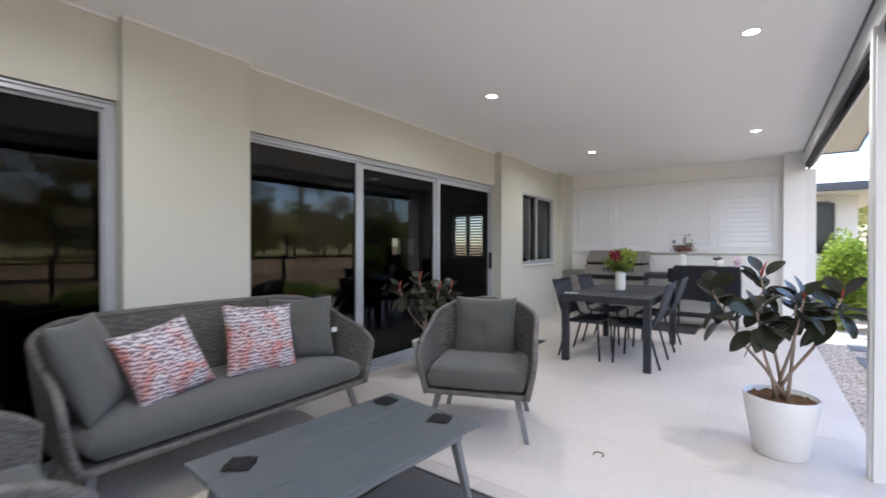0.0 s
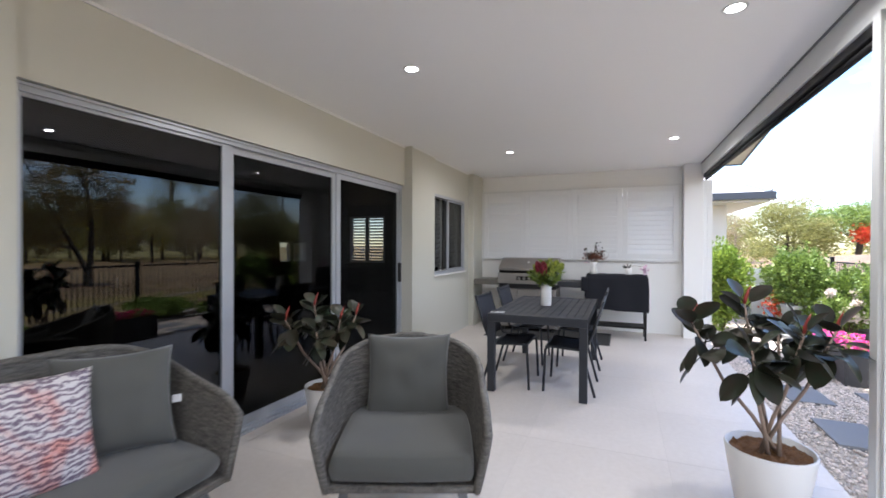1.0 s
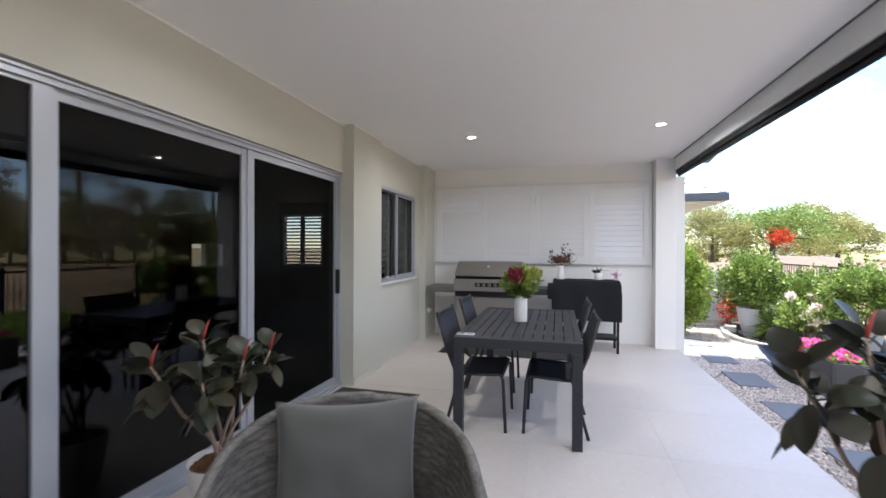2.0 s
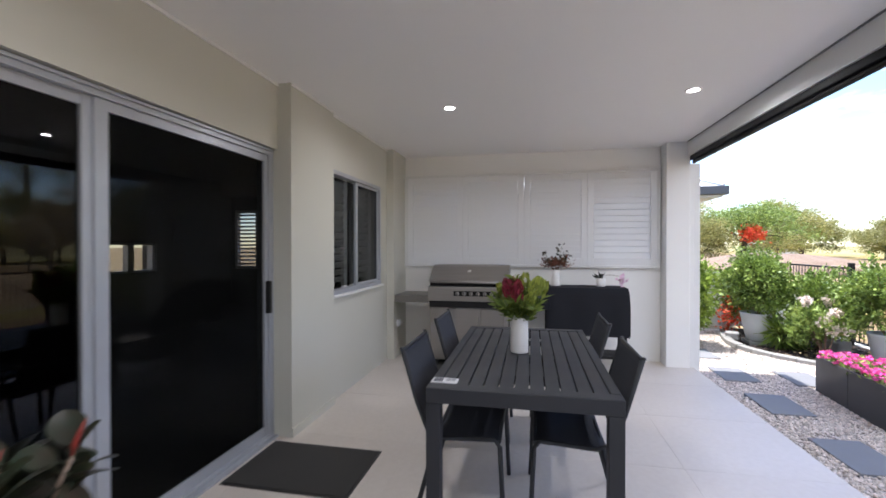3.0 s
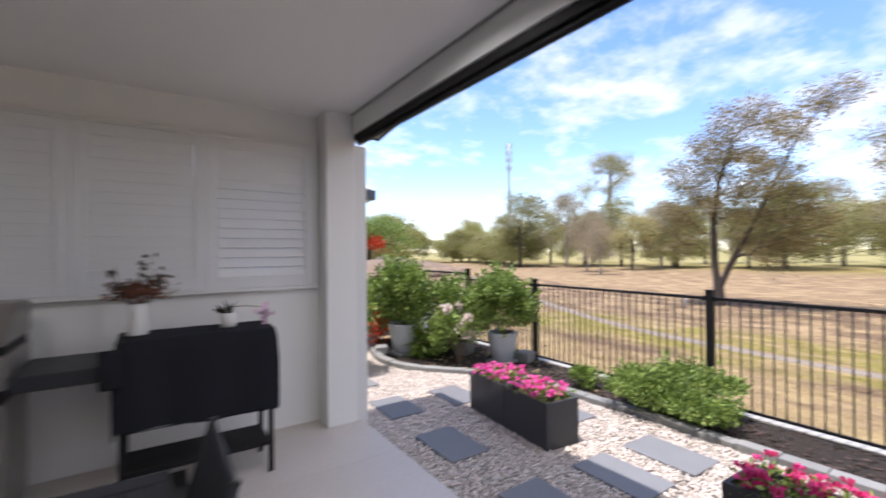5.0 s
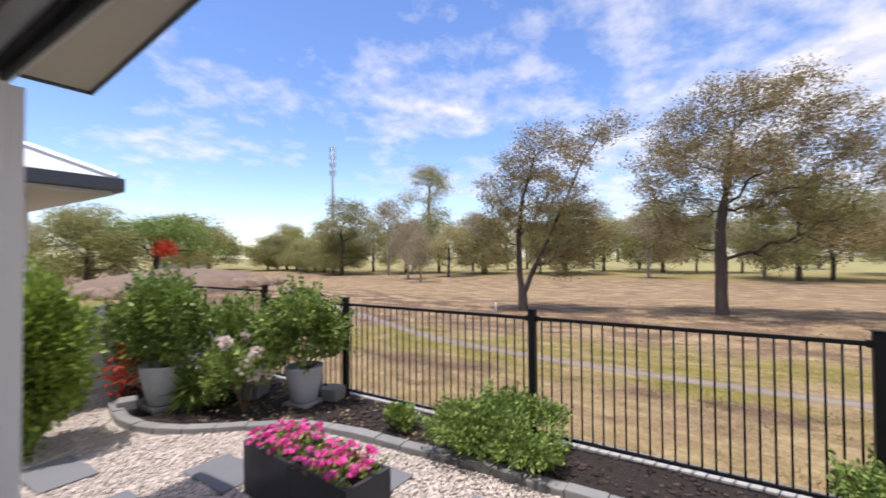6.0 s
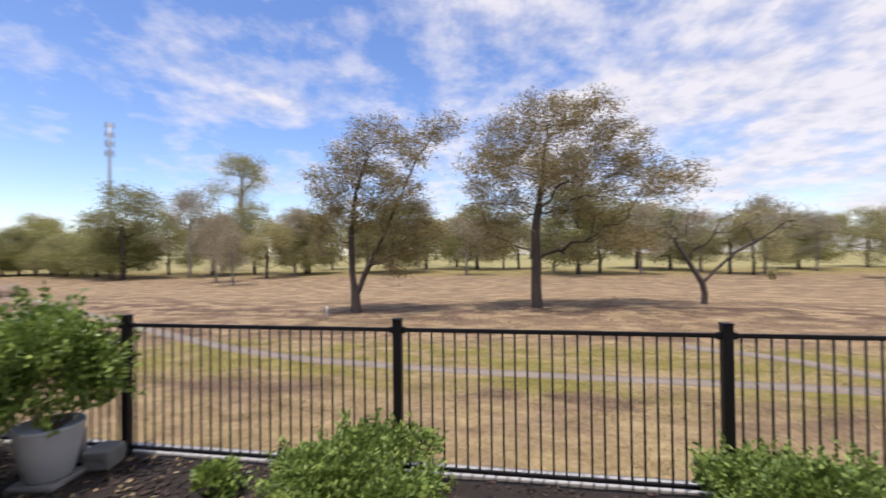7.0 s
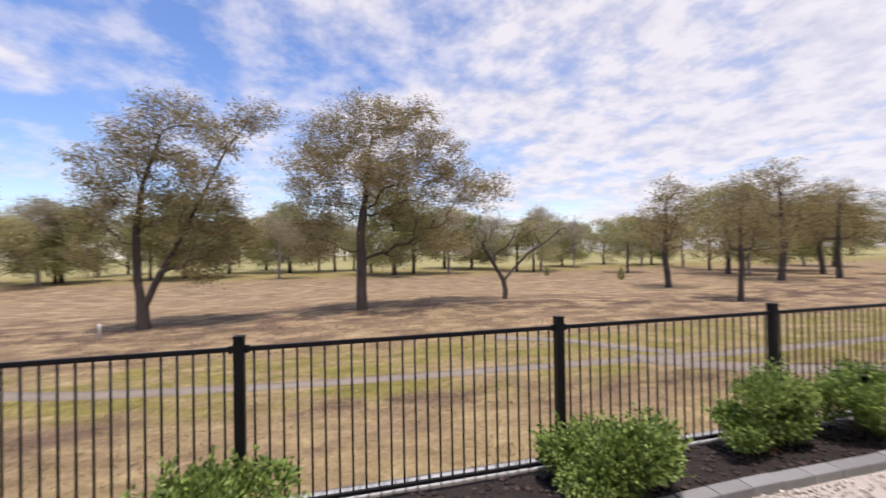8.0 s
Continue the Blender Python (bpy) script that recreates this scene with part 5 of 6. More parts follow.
part("blossom", leaf_mesh("blossom", pp, rng.normal(size=(26, 3)), rng.uniform(0.035, 0.055, 26), 0.9, MAUVE, rng), MAUVE, oc, "pale mauve orchid flowers")

for nm, lab, (x0, x1, y0, y1) in (("door_mat", "dark rectangular mat in front of the glass door", (-2.98, -2.17, 6.30, 6.88)), ("grill_mat", "dark mat on the tiles under the barbecue", (-2.45, -0.62, 8.52, 9.40))):
    mt = thing(nm, lab, "mat", (x0, y0, 0))
    part("mat_surface", boxes((0.015, x1 - x0 - 0.015, 0.015, y1 - y0 - 0.015, 0, 0.010), bevel=0.003), MAT, mt)
    part("rubber_edge", boxes((0, x1 - x0, 0, 0.015, 0, 0.006), (0, x1 - x0, y1 - y0 - 0.015, y1 - y0, 0, 0.006), (0, 0.015, 0.015, y1 - y0 - 0.015, 0, 0.006), (x1 - x0 - 0.015, x1 - x0, 0.015, y1 - y0 - 0.015, 0, 0.006)), HANDLE, mt)
ol = thing("wall_outlet", "white outdoor power outlet on the wall", "outlet", (XW + 0.08, 9.40, 0.43))
part("plate", boxes((0, 0.03, -0.055, 0.055, -0.04, 0.04), bevel=0.006), TRIM, ol)
part("socket_cover", boxes((0.03, 0.045, -0.04, 0.04, -0.025, 0.02), bevel=0.004), CERAMIC, ol)
pf = thing("picture_frame", "small dark framed picture on the far room wall", "picture", (-6.998, 10.58, 1.67))
part("moulding", boxes((0, 0.02, -0.40, 0.0, -0.25, 0.25)), HANDLE, pf)


# ---- garden ----
GZ = -0.24


def catmull(pts, step):
    """Evenly stepped points along a smooth curve."""
    pts = [Vector(p) for p in pts]
    ext = [pts[0] * 2 - pts[1]] + pts + [pts[-1] * 2 - pts[-2]]
    fine = []
    for a, b, c, d in zip(ext, ext[1:], ext[2:], ext[3:]):
        for i in range(24):
            t = i / 24
            fine.append(0.5 * ((2 * b) + (c - a) * t + (2 * a - 5 * b + 4 * c - d) * t * t + (3 * b - a - 3 * c + d) * t ** 3))
    fine.append(pts[-1])
    out, left = [fine[0]], step
    for a, b in zip(fine, fine[1:]):
        ln = (b - a).length
        while ln >= left:
            a = a + (b - a) * (left / ln)
            ln -= left
            left = step
            out.append(a.copy())
        left -= ln
    return out


EDGE = [(2.60, 13.6), (2.28, 12.7), (2.16, 12.0), (2.36, 11.35), (2.78, 10.85), (3.10, 10.42), (3.24, 9.9), (3.28, 9.2), (3.33, 8.5), (3.33, 7.5), (3.36, 6.2), (3.42, 4.8), (3.42, 3.6), (3.44, 2.0), (3.46, 0.0), (3.46, -2.5)]
line = catmull(EDGE, 0.30)


def edge_x(y):
    best = min(line, key=lambda p: abs(p.y - y))
    return best.x


# the pebble bed and the mulch bed lie on either side of the edging
def bed(name, material, left, right, z, label):
    bm = bmesh.new()
    yy = [-2.5 + 0.2 * i for i in range(82)]
    rows_ = []
    for y in yy:
        a, c = left(y), right(y)
        rows_.append([bm.verts.new((a + (c - a) * i / 10, y, z + 0.012 * noise.noise(Vector((a + (c - a) * i / 10, y, 0)) * 3))) for i in range(11)])
    for a, c in zip(rows_, rows_[1:]):
        for i in range(10):
            bm.faces.new((a[i], a[i + 1], c[i + 1], c[i]))
    return setting(name, bm, material, label, True)


bed("ground_pebble_bed", PEBBED, lambda y: 0.69, edge_x, GZ - 0.018, "bed of cream pebbles")
bed("ground_mulch_bed", SOIL, edge_x, lambda y: 4.13, GZ, "dark bark mulch bed along the fence")

kerb = tagged(new("edging"), "curved grey concrete edging blocks between pebbles and mulch", "edging", "", "structure")
blk = mesh_of("edging_block", boxes((-0.148, 0.148, -0.065, 0.065, -0.06, 0.055), bevel=0.010), KERB)
for a, c in zip(line, line[1:]):
    o = part("edging_block", blk, KERB, kerb)
    m = (a + c) / 2
    o.matrix_basis = pose(m.x, m.y, GZ + random.uniform(-0.006, 0.006), random.uniform(-1.5, 1.5), 0, math.degrees(math.atan2(c.y - a.y, c.x - a.x)))

pav = tagged(new("stepping_stones"), "dark blue-grey rectangular stone pavers set in the pebbles", "pavement", "", "structure")
pmesh = mesh_of("paver", boxes((-0.195, 0.195, -0.30, 0.30, -0.03, 0.012), bevel=0.005), PAVER)
cells = [(1.37, 11.32), (1.38, 10.21), (1.36, 9.14), (1.36, 8.00), (1.36, 6.90), (1.36, 5.80), (1.36, 4.70), (1.36, 3.60), (1.36, 2.50), (2.13, 10.15), (2.10, 7.97), (2.10, 5.75), (2.10, 4.65), (2.72, 9.10), (2.72, 7.95), (2.75, 6.85), (2.75, 5.75), (2.75, 4.65)]
for x, y in cells:
    o = part("paver", pmesh, PAVER, pav)
    o.matrix_basis = pose(x, y, GZ + 0.006, 0, 0, random.uniform(-1, 1))


def stones(name, pts, size, material, flat=0.55, label="", seed=1):
    """Many small rounded stones in one mesh."""
    rng = np.random.default_rng(seed)
    t = (1 + 5 ** 0.5) / 2
    ico = np.array([(-1, t, 0), (1, t, 0), (-1, -t, 0), (1, -t, 0), (0, -1, t), (0, 1, t), (0, -1, -t), (0, 1, -t), (t, 0, -1), (t, 0, 1), (-t, 0, -1), (-t, 0, 1)]) / math.hypot(1, t)
    tri = np.array([(0, 11, 5), (0, 5, 1), (0, 1, 7), (0, 7, 10), (0, 10, 11), (1, 5, 9), (5, 11, 4), (11, 10, 2), (10, 7, 6), (7, 1, 8), (3, 9, 4), (3, 4, 2), (3, 2, 6), (3, 6, 8), (3, 8, 9), (4, 9, 5), (2, 4, 11), (6, 2, 10), (8, 6, 7), (9, 8, 1)])
    n = len(pts)
    s = rng.uniform(size[0], size[1], (n, 1, 1)) * rng.uniform(0.7, 1.25, (n, 1, 3)) * (1, 1, flat)
    v = ico[None] * (1 + rng.normal(size=(n, 12, 1)) * 0.10) * s
    a = rng.uniform(0, 6.28, n)
    ca, sa = np.cos(a)[:, None], np.sin(a)[:, None]
    v = np.stack([v[..., 0] * ca - v[..., 1] * sa, v[..., 0] * sa + v[..., 1] * ca, v[..., 2]], axis=2) + np.asarray(pts)[:, None]
    f = (np.arange(n)[:, None, None] * 12 + tri[None]).reshape(-1, 3)
    me = bpy.data.meshes.new(name)
    me.vertices.add(n * 12)
    me.vertices.foreach_set("co", v.reshape(-1))
    me.loops.add(len(f) * 3)
    me.loops.foreach_set("vertex_index", f.reshape(-1).astype(np.int32))
    me.polygons.add(len(f))
    me.polygons.foreach_set("loop_start", (np.arange(len(f)) * 3).astype(np.int32))
    me.update(calc_edges=True)
    me.polygons.foreach_set("use_smooth", [True] * len(f))
    me.materials.append(material)
    return tagged(new(name, me), label, name.split("_")[-1], "", "stuff")


rng = np.random.default_rng(3)
pts = []
for y0, y1, n in ((7.0, 11.4, 40000), (4.2, 7.0, 12000), (11.4, 13.4, 3500), (0.0, 4.2, 4000)):
    p = np.stack([rng.uniform(0.71, 3.4, n), rng.uniform(y0, y1, n), np.full(n, GZ - 0.006)], axis=1)
    lim = np.interp(p[:, 1], [q.y for q in line[::-1]], [q.x for q in line[::-1]]) - 0.09
    p = p[p[:, 0] < lim]
    ok = np.ones(len(p), bool)
    for cx, cy in cells:
        ok &= ~((abs(p[:, 0] - cx) < 0.19) & (abs(p[:, 1] - cy) < 0.295))
    p = p[ok]
    p[:, 2] += rng.uniform(0, 0.012, len(p))
    pts.append(p)
stones("pebbles", np.concatenate(pts), (0.008, 0.0165), PEBBLE, 0.6, "loose cream and tan pebbles between the pavers")
n = 5200
p = np.stack([rng.uniform(2.2, 4.1, n), rng.uniform(1.5, 12.6, n), np.full(n, GZ + 0.006)], axis=1)
lim = np.interp(p[:, 1], [q.y for q in line[::-1]], [q.x for q in line[::-1]]) + 0.08
p = p[p[:, 0] > lim]
stones("mulch_chips", p, (0.010, 0.030), CHIP, 0.4, "loose dark bark chips on the bed", 5)
n = 520
p = np.stack([rng.uniform(2.6, 4.05, n), rng.uniform(8.6, 12.0, n), np.full(n, GZ + 0.02)], axis=1)
lim = np.interp(p[:, 1], [q.y for q in line[::-1]], [q.x for q in line[::-1]]) + 0.1
p = p[p[:, 0] > lim]
lf = leaf_mesh("fallen_leaves", p, rng.normal(size=p.shape) * (1, 1, 0.15), rng.uniform(0.03, 0.06, len(p)), 0.55, DRYLEAF, rng)
tagged(new("fallen_leaves", lf), "dry fallen leaves scattered on the mulch", "leaves", "", "stuff")

# ---- fence ----
FX = 4.09
fence = thing("pool_fence", "black tubular steel fence with square posts", "fence", (FX, 0, 0))
posts = [(14.96, 1.15), (12.48, 1.12), (10.77, 1.01), (8.24, 1.01), (5.82, 1.01), (3.52, 1.01), (1.10, 1.01), (-1.3, 1.01)]
for y, top in posts:
    po = part("post", boxes((-0.034, 0.034, y - 0.034, y + 0.034, -0.34, top), bevel=0.004), BLACK, fence)
    part("post_cap", boxes((-0.038, 0.038, y - 0.038, y + 0.038, top, top + 0.012), bevel=0.004), BLACK, po)
    for s in (-1, 1):
        part("bracket", boxes((-0.014, 0.014, y + s * 0.05 - 0.016, y + s * 0.05 + 0.016, top - 0.105, top - 0.055)), BLACK, po)
bar = bmesh.new()
tube(bar, [(0, 0, -0.16), (0, 0, 0.935)], 0.008, 7)
bar = mesh_of("bar", bar, BLACK, True)
for (ya, ta), (yb, tb) in zip(posts, posts[1:]):
    lift = min(ta, tb) - 1.01
    part("top_rail", boxes((-0.016, 0.016, yb + 0.034, ya - 0.034, 0.915 + lift, 0.947 + lift), bevel=0.004), BLACK, fence)
    part("bottom_rail", boxes((-0.014, 0.014, yb + 0.034, ya - 0.034, -0.175 + lift, -0.147 + lift), bevel=0.004), BLACK, fence)
    k = int((ya - yb - 0.07) / 0.094)
    for i in range(k):
        o = part("bar", bar, BLACK, fence)
        o.location = (0, yb + (ya - yb) * (i + 1) / (k + 1), lift)
strip = boxes((4.16, 4.34, -6, 16, -0.36, -0.235), bevel=0.01)
setting("trim_mowing_strip", strip, STRIP, "narrow concrete mowing strip outside the fence", category="kerb")


def ribbon(name, pts, width, material, label, lift=0.012):
    c = catmull(pts, 0.5)
    bm = bmesh.new()
    prev = None
    for i, p in enumerate(c):
        t = (c[min(i + 1, len(c) - 1)] - c[max(i - 1, 0)]).normalized()
        nn = Vector((t.y, -t.x))
        row = []
        for s in (-1, -0.96, 0, 0.96, 1):
            q = p + nn * (s * width / 2)
            row.append(bm.verts.new((q.x, q.y, tz(q.x, q.y) + (lift if abs(s) < 1 else -0.05))))
        if prev:
            for a in range(4):
                bm.faces.new((prev[a], prev[a + 1], row[a + 1], row[a]))
        prev = row
    return setting(name, bm, material, label, True, "path")


ribbon("path_main", [(24, 48), (20, 38.5), (15.2, 28), (10.3, 16.7), (8.15, 12.0), (7.60, 9.3), (7.38, 6.8), (7.22, 4.2), (6.98, 0.8), (6.95, -2.9), (7.1, -7), (7.8, -14), (9, -26)], 0.34, PATHCON, "narrow pale concrete path through the grass")
ribbon("path_branch", [(9.6, 4.2), (8.76, 2.9), (7.9, 2.3), (7.3, 1.6)], 0.34, PATHCON, "branch of the concrete path", 0.018)
ribbon("path_spur", [(7.25, 2.6), (6.6, 2.0), (5.7, 0.6), (5.3, -0.6), (5.0, -3)], 0.55, PATHCON, "wider end of the concrete path", 0.018)


# dry grass blades and earth crumbs beyond the fence
DRYGRASS = surf("dry_grass_blades", (0.42, 0.32, 0.16), (0.27, 0.25, 0.09), rough=0.8, scale=0.6, fine=8, vary=1.6, island=0.4, bump=0, sub=0.25)
CLOD = surf("earth_crumbs", (0.20, 0.13, 0.09), (0.12, 0.075, 0.05), rough=0.95, scale=3, fine=30, island=0.5)
n = 42000
gx = 4.36 + rng.uniform(0, 1, n) ** 1.5 * 9.0
gy = rng.uniform(-3.0, 17.0, n)
tuft = np.array([noise.noise(Vector((a * 0.9, b * 0.55, 3.3))) for a, b in zip(gx, gy)])
keep = tuft > rng.uniform(-0.45, 0.35, n)
gx, gy = gx[keep], gy[keep]
gz = np.array([tz(a, b) for a, b in zip(gx, gy)]) - 0.004
p = np.stack([gx, gy, gz], axis=1)
gr = leaf_mesh("dry_grass", p, rng.normal(size=p.shape) * (0.8, 0.8, 0.2) + (0, 0, 0.55), rng.uniform(0.03, 0.075, len(p)), 0.16, DRYGRASS, rng)
tagged(new("dry_grass", gr), "short dry straw and green grass blades beyond the fence", "grass", "", "stuff")
n = 2600
gx, gy = 8.6 + rng.uniform(0, 1, n) * 8.5, rng.uniform(-4.0, 17.0, n)
p = np.stack([gx, gy, np.array([tz(a, b) for a, b in zip(gx, gy)]) + 0.002], axis=1)
stones("earth_crumbs", p, (0.008, 0.03), CLOD, 0.35, "crumbs of brown earth and leaf litter under the trees", 9)


# ---- planted things in the garden ----
def planter_box(at, turn, mat, petals, lab, seed):
    t = thing("planter_trough", lab, "planter", at, turn, "flower troughs")
    rg = np.random.default_rng(seed)
    w, h = 0.37, 0.40
    for k in (0, 1):
        y0, y1 = k * 0.60 + 0.003, k * 0.60 + 0.597
        for row in ((0, 0.028, y0, y1, 0, h), (w - 0.028, w, y0, y1, 0, h), (0.028, w - 0.028, y0, y0 + 0.028, 0, h), (0.028, w - 0.028, y1 - 0.028, y1, 0, h)):
            part("side_panel", boxes(row, bevel=0.004), mat, t)
        part("soil", boxes((0.026, w - 0.026, y0 + 0.026, y1 - 0.026, h - 0.12, h - 0.045)), SOIL, t)
    n = 900
    p = np.stack([rg.uniform(0.0, w, n), rg.uniform(0.03, 1.17, n), h - 0.04 + rg.uniform(0, 0.10, n)], axis=1)
    part("foliage", leaf_mesh("foliage", p, rg.normal(size=(n, 3)) + (0, 0, 0.5), rg.uniform(0.03, 0.055, n), 0.55, GREENLEAF, rg), GREENLEAF, t)
    fl, al = [], []
    for _ in range(125):
        c = np.array((rg.uniform(-0.03, w + 0.03), rg.uniform(0.02, 1.18), h + rg.uniform(0.01, 0.085)))
        for a in np.linspace(0, 6.28, 7)[:-1]:
            fl.append(c)
            al.append((math.cos(a), math.sin(a), 0.45 + rg.normal() * 0.2))
    part("blossom", leaf_mesh("blossom", np.array(fl), np.array(al), 0.040, 0.95, petals, rg), petals, t, "vivid flowers")
    return t


planter_box((1.93, 8.55, GZ), -5, TROUGH, PINK, "charcoal double trough of bright pink petunias on the pebbles", 21)
planter_box((1.78, 5.97, GZ), -2, TROUGH, REDPINK, "charcoal double trough of red and pink petunias on the pebbles", 22)


def shrub(name, lab, cat, at, radii, n, leaf, mat, seed, group="", lift=0.5, width=0.5, stems=7, count=11, sprigs=0):
    t = thing(name, lab, cat, at, 0, group)
    rg = np.random.default_rng(seed)
    c = (0, 0, radii[2] * lift * 2 if lift != 0.5 else radii[2] * 0.95)
    p, al = lobes(rg, n, c, radii, count, 0.6)
    keep = p[:, 2] > 0.01
    p, al = p[keep], al[keep]
    al = al + rg.normal(size=al.shape) * 0.55 + (0, 0, 0.3)
    if sprigs:
        # young shoots that stand out of the mass
        pick = rg.integers(0, len(p), sprigs)
        way = al[pick] * (0.5, 0.5, 0.3) + (0, 0, 0.75)
        way /= np.linalg.norm(way, axis=1, keepdims=True)
        f = rg.uniform(0, 1, (sprigs, 16, 1))
        sp = (p[pick][:, None] + way[:, None] * f * rg.uniform(0.08, 0.2, (sprigs, 1, 1)) + rg.normal(size=(sprigs, 16, 3)) * 0.010).reshape(-1, 3)
        p, al = np.concatenate([p, sp]), np.concatenate([al, np.repeat(way, 16, axis=0) + rg.normal(size=sp.shape) * 0.8])
    part("leaves", leaf_mesh("leaves", p, al, rg.uniform(leaf * 0.7, leaf * 1.25, len(p)), width, mat, rg), mat, t)
    bm = bmesh.new()
    for i in range(stems):
        e = p[rg.integers(0, len(p))] * (0.8, 0.8, 0.95)
        tube(bm, [(0.02 * math.cos(i), 0.02 * math.sin(i), 0), tuple(e * (0.35, 0.35, 0.5)), tuple(e)], [0.012, 0.008, 0.003], 5)
    part("branching", bm, STEM, t)
    return t, p, rg


shrub("bush", "rounded soft green bush in the mulch bed", "bush", (3.66, 8.36, GZ), (0.62, 0.72, 0.245), 15000, 0.042, BUSHLEAF, 31, "bushes along the fence", count=15, width=0.55, sprigs=260)
shrub("bush", "rounded soft green bush in the mulch bed", "bush", (3.72, 5.70, GZ), (0.46, 0.68, 0.265), 15000, 0.042, BUSHLEAF, 32, "bushes along the fence", count=15, width=0.55, sprigs=260)
shrub("bush", "loose green bush in the mulch bed", "bush", (3.80, 3.95, GZ), (0.38, 0.58, 0.34), 10000, 0.038, BUSHLEAF, 33, "bushes along the fence", count=12, width=0.55, sprigs=200)
shrub("bush", "loose green bush in the mulch bed", "bush", (3.82, 2.85, GZ), (0.40, 0.58, 0.34), 10000, 0.038, BUSHLEAF, 34, "bushes along the fence", count=12, width=0.55, sprigs=200)
shrub("bush", "small low green plant in the mulch bed", "bush", (3.62, 9.50, GZ), (0.22, 0.24, 0.15), 700, 0.055, GREENLEAF, 35, "bushes along the fence")


def potted(at, r, h, top_r, plant, n, seed, lab):
    t = thing("potted_shrub", lab, "potted plant", at, 0, "potted shrubs")
    bm = bmesh.new()
    lathe(bm, [(0, 0), (r * 0.62, 0), (r * 0.68, 0.02), (r * 0.9, h * 0.6), (r, h - 0.03), (r * 1.03, h - 0.02), (r * 1.03, h), (r * 0.95, h), (r * 0.92, h - 0.05), (0, h - 0.06)], 32)
    part("pot", bm, POTGREY, t, "blue-grey glazed pot", True)
    rg = np.random.default_rng(seed)
    p, al = lobes(rg, n, (0, 0, h + plant[2] * 0.92), plant, 15, 0.6)
    keep = p[:, 2] > h - 0.05
    p, al = p[keep], al[keep]
    pick = rg.integers(0, len(p), 150)
    way = p[pick] - (0, 0, h + plant[2] * 0.5)
    way /= np.linalg.norm(way, axis=1, keepdims=True)
    sp = (p[pick][:, None] + way[:, None] * rg.uniform(0, 0.22, (150, 14, 1)) + rg.normal(size=(150, 14, 3)) * 0.012).reshape(-1, 3)
    p, al = np.concatenate([p, sp]), np.concatenate([al, np.repeat(way, 14, axis=0) + rg.normal(size=sp.shape) * 0.7])
    part("leaves", leaf_mesh("leaves", p, al + rg.normal(size=al.shape) * 0.5, rg.uniform(0.042, 0.07, len(p)), 0.6, GREENLEAF, rg), GREENLEAF, t)
    bm = bmesh.new()
    for i in range(8):
        e = p[rg.integers(0, len(p))]
        tube(bm, [(0.03 * math.cos(i), 0.03 * math.sin(i), h - 0.06), tuple(e * (0.4, 0.4, 0.6)), tuple(e)], [0.012, 0.008, 0.003], 5)
    part("branching", bm, STEM, t)
    return t


potted((2.62, 12.28, GZ + 0.07), 0.26, 0.46, 0.2, (0.55, 0.55, 0.60), 7500, 41, "leafy green shrub in a blue-grey pot on stones")
potted((3.60, 10.98, GZ + 0.045), 0.225, 0.42, 0.2, (0.56, 0.56, 0.52), 7500, 42, "leafy green shrub in a blue-grey pot on blocks beside the fence")
shrub("tall_shrub", "tall leafy green shrub behind the rose", "shrub", (3.35, 12.05, GZ), (0.62, 0.62, 0.80), 4800, 0.06, GREENLEAF, 43, count=16, sprigs=160)
shrub("tall_shrub", "tall leafy green shrub before the fence", "shrub", (3.05, 13.4, GZ), (0.85, 0.75, 0.80), 4800, 0.065, GREENLEAF, 47, count=16, sprigs=160)
rs, p, rg = shrub("rose_bush", "rose bush with cream-pink blooms and dark foliage", "rose", (3.05, 11.35, GZ), (0.45, 0.42, 0.48), 2200, 0.06, BUSHLEAF, 44, sprigs=60)
for i in range(9):
    e = p[np.argsort(-(p[:, 2] - p[:, 1] * 0.6 + rg.normal(size=len(p)) * 0.25))[i * 7]]
    q = rg.normal(size=(34, 3)) * 0.024 + e
    part("bloom", leaf_mesh("bloom", q, rg.normal(size=(34, 3)) + (0, 0, 0.4), rg.uniform(0.05, 0.075, 34), 0.95, ROSE, rg), ROSE, rs, "cream-pink rose")
shrub("strappy_plant", "clump of long strappy green leaves", "plant", (2.85, 12.0, GZ), (0.28, 0.28, 0.30), 420, 0.26, GREENLEAF, 45, width=0.12)
shrub("hedge_bush", "dense bright green rounded bush beside the end pier", "bush", (1.36, 12.0, GZ), (0.52, 0.55, 0.96), 11500, 0.07, HEDGELEAF, 46, count=30, width=0.6)
fl = thing("red_flower_clump", "clump of orange-red flowers among the shrubs", "flowers", (2.40, 12.90, GZ))
q = rg.normal(size=(160, 3)) * (0.09, 0.09, 0.17) + (0, 0, 0.34)
part("blossom", leaf_mesh("blossom", q, rg.normal(size=(160, 3)), 0.07, 0.6, FLAME, rg), FLAME, fl)
bm = bmesh.new()
for i in range(7):
    tube(bm, [(0.02 * i - 0.06, 0, 0), (0.025 * i - 0.08, 0.02, 0.3)], 0.005, 5)
part("stalk", bm, STEM, fl)


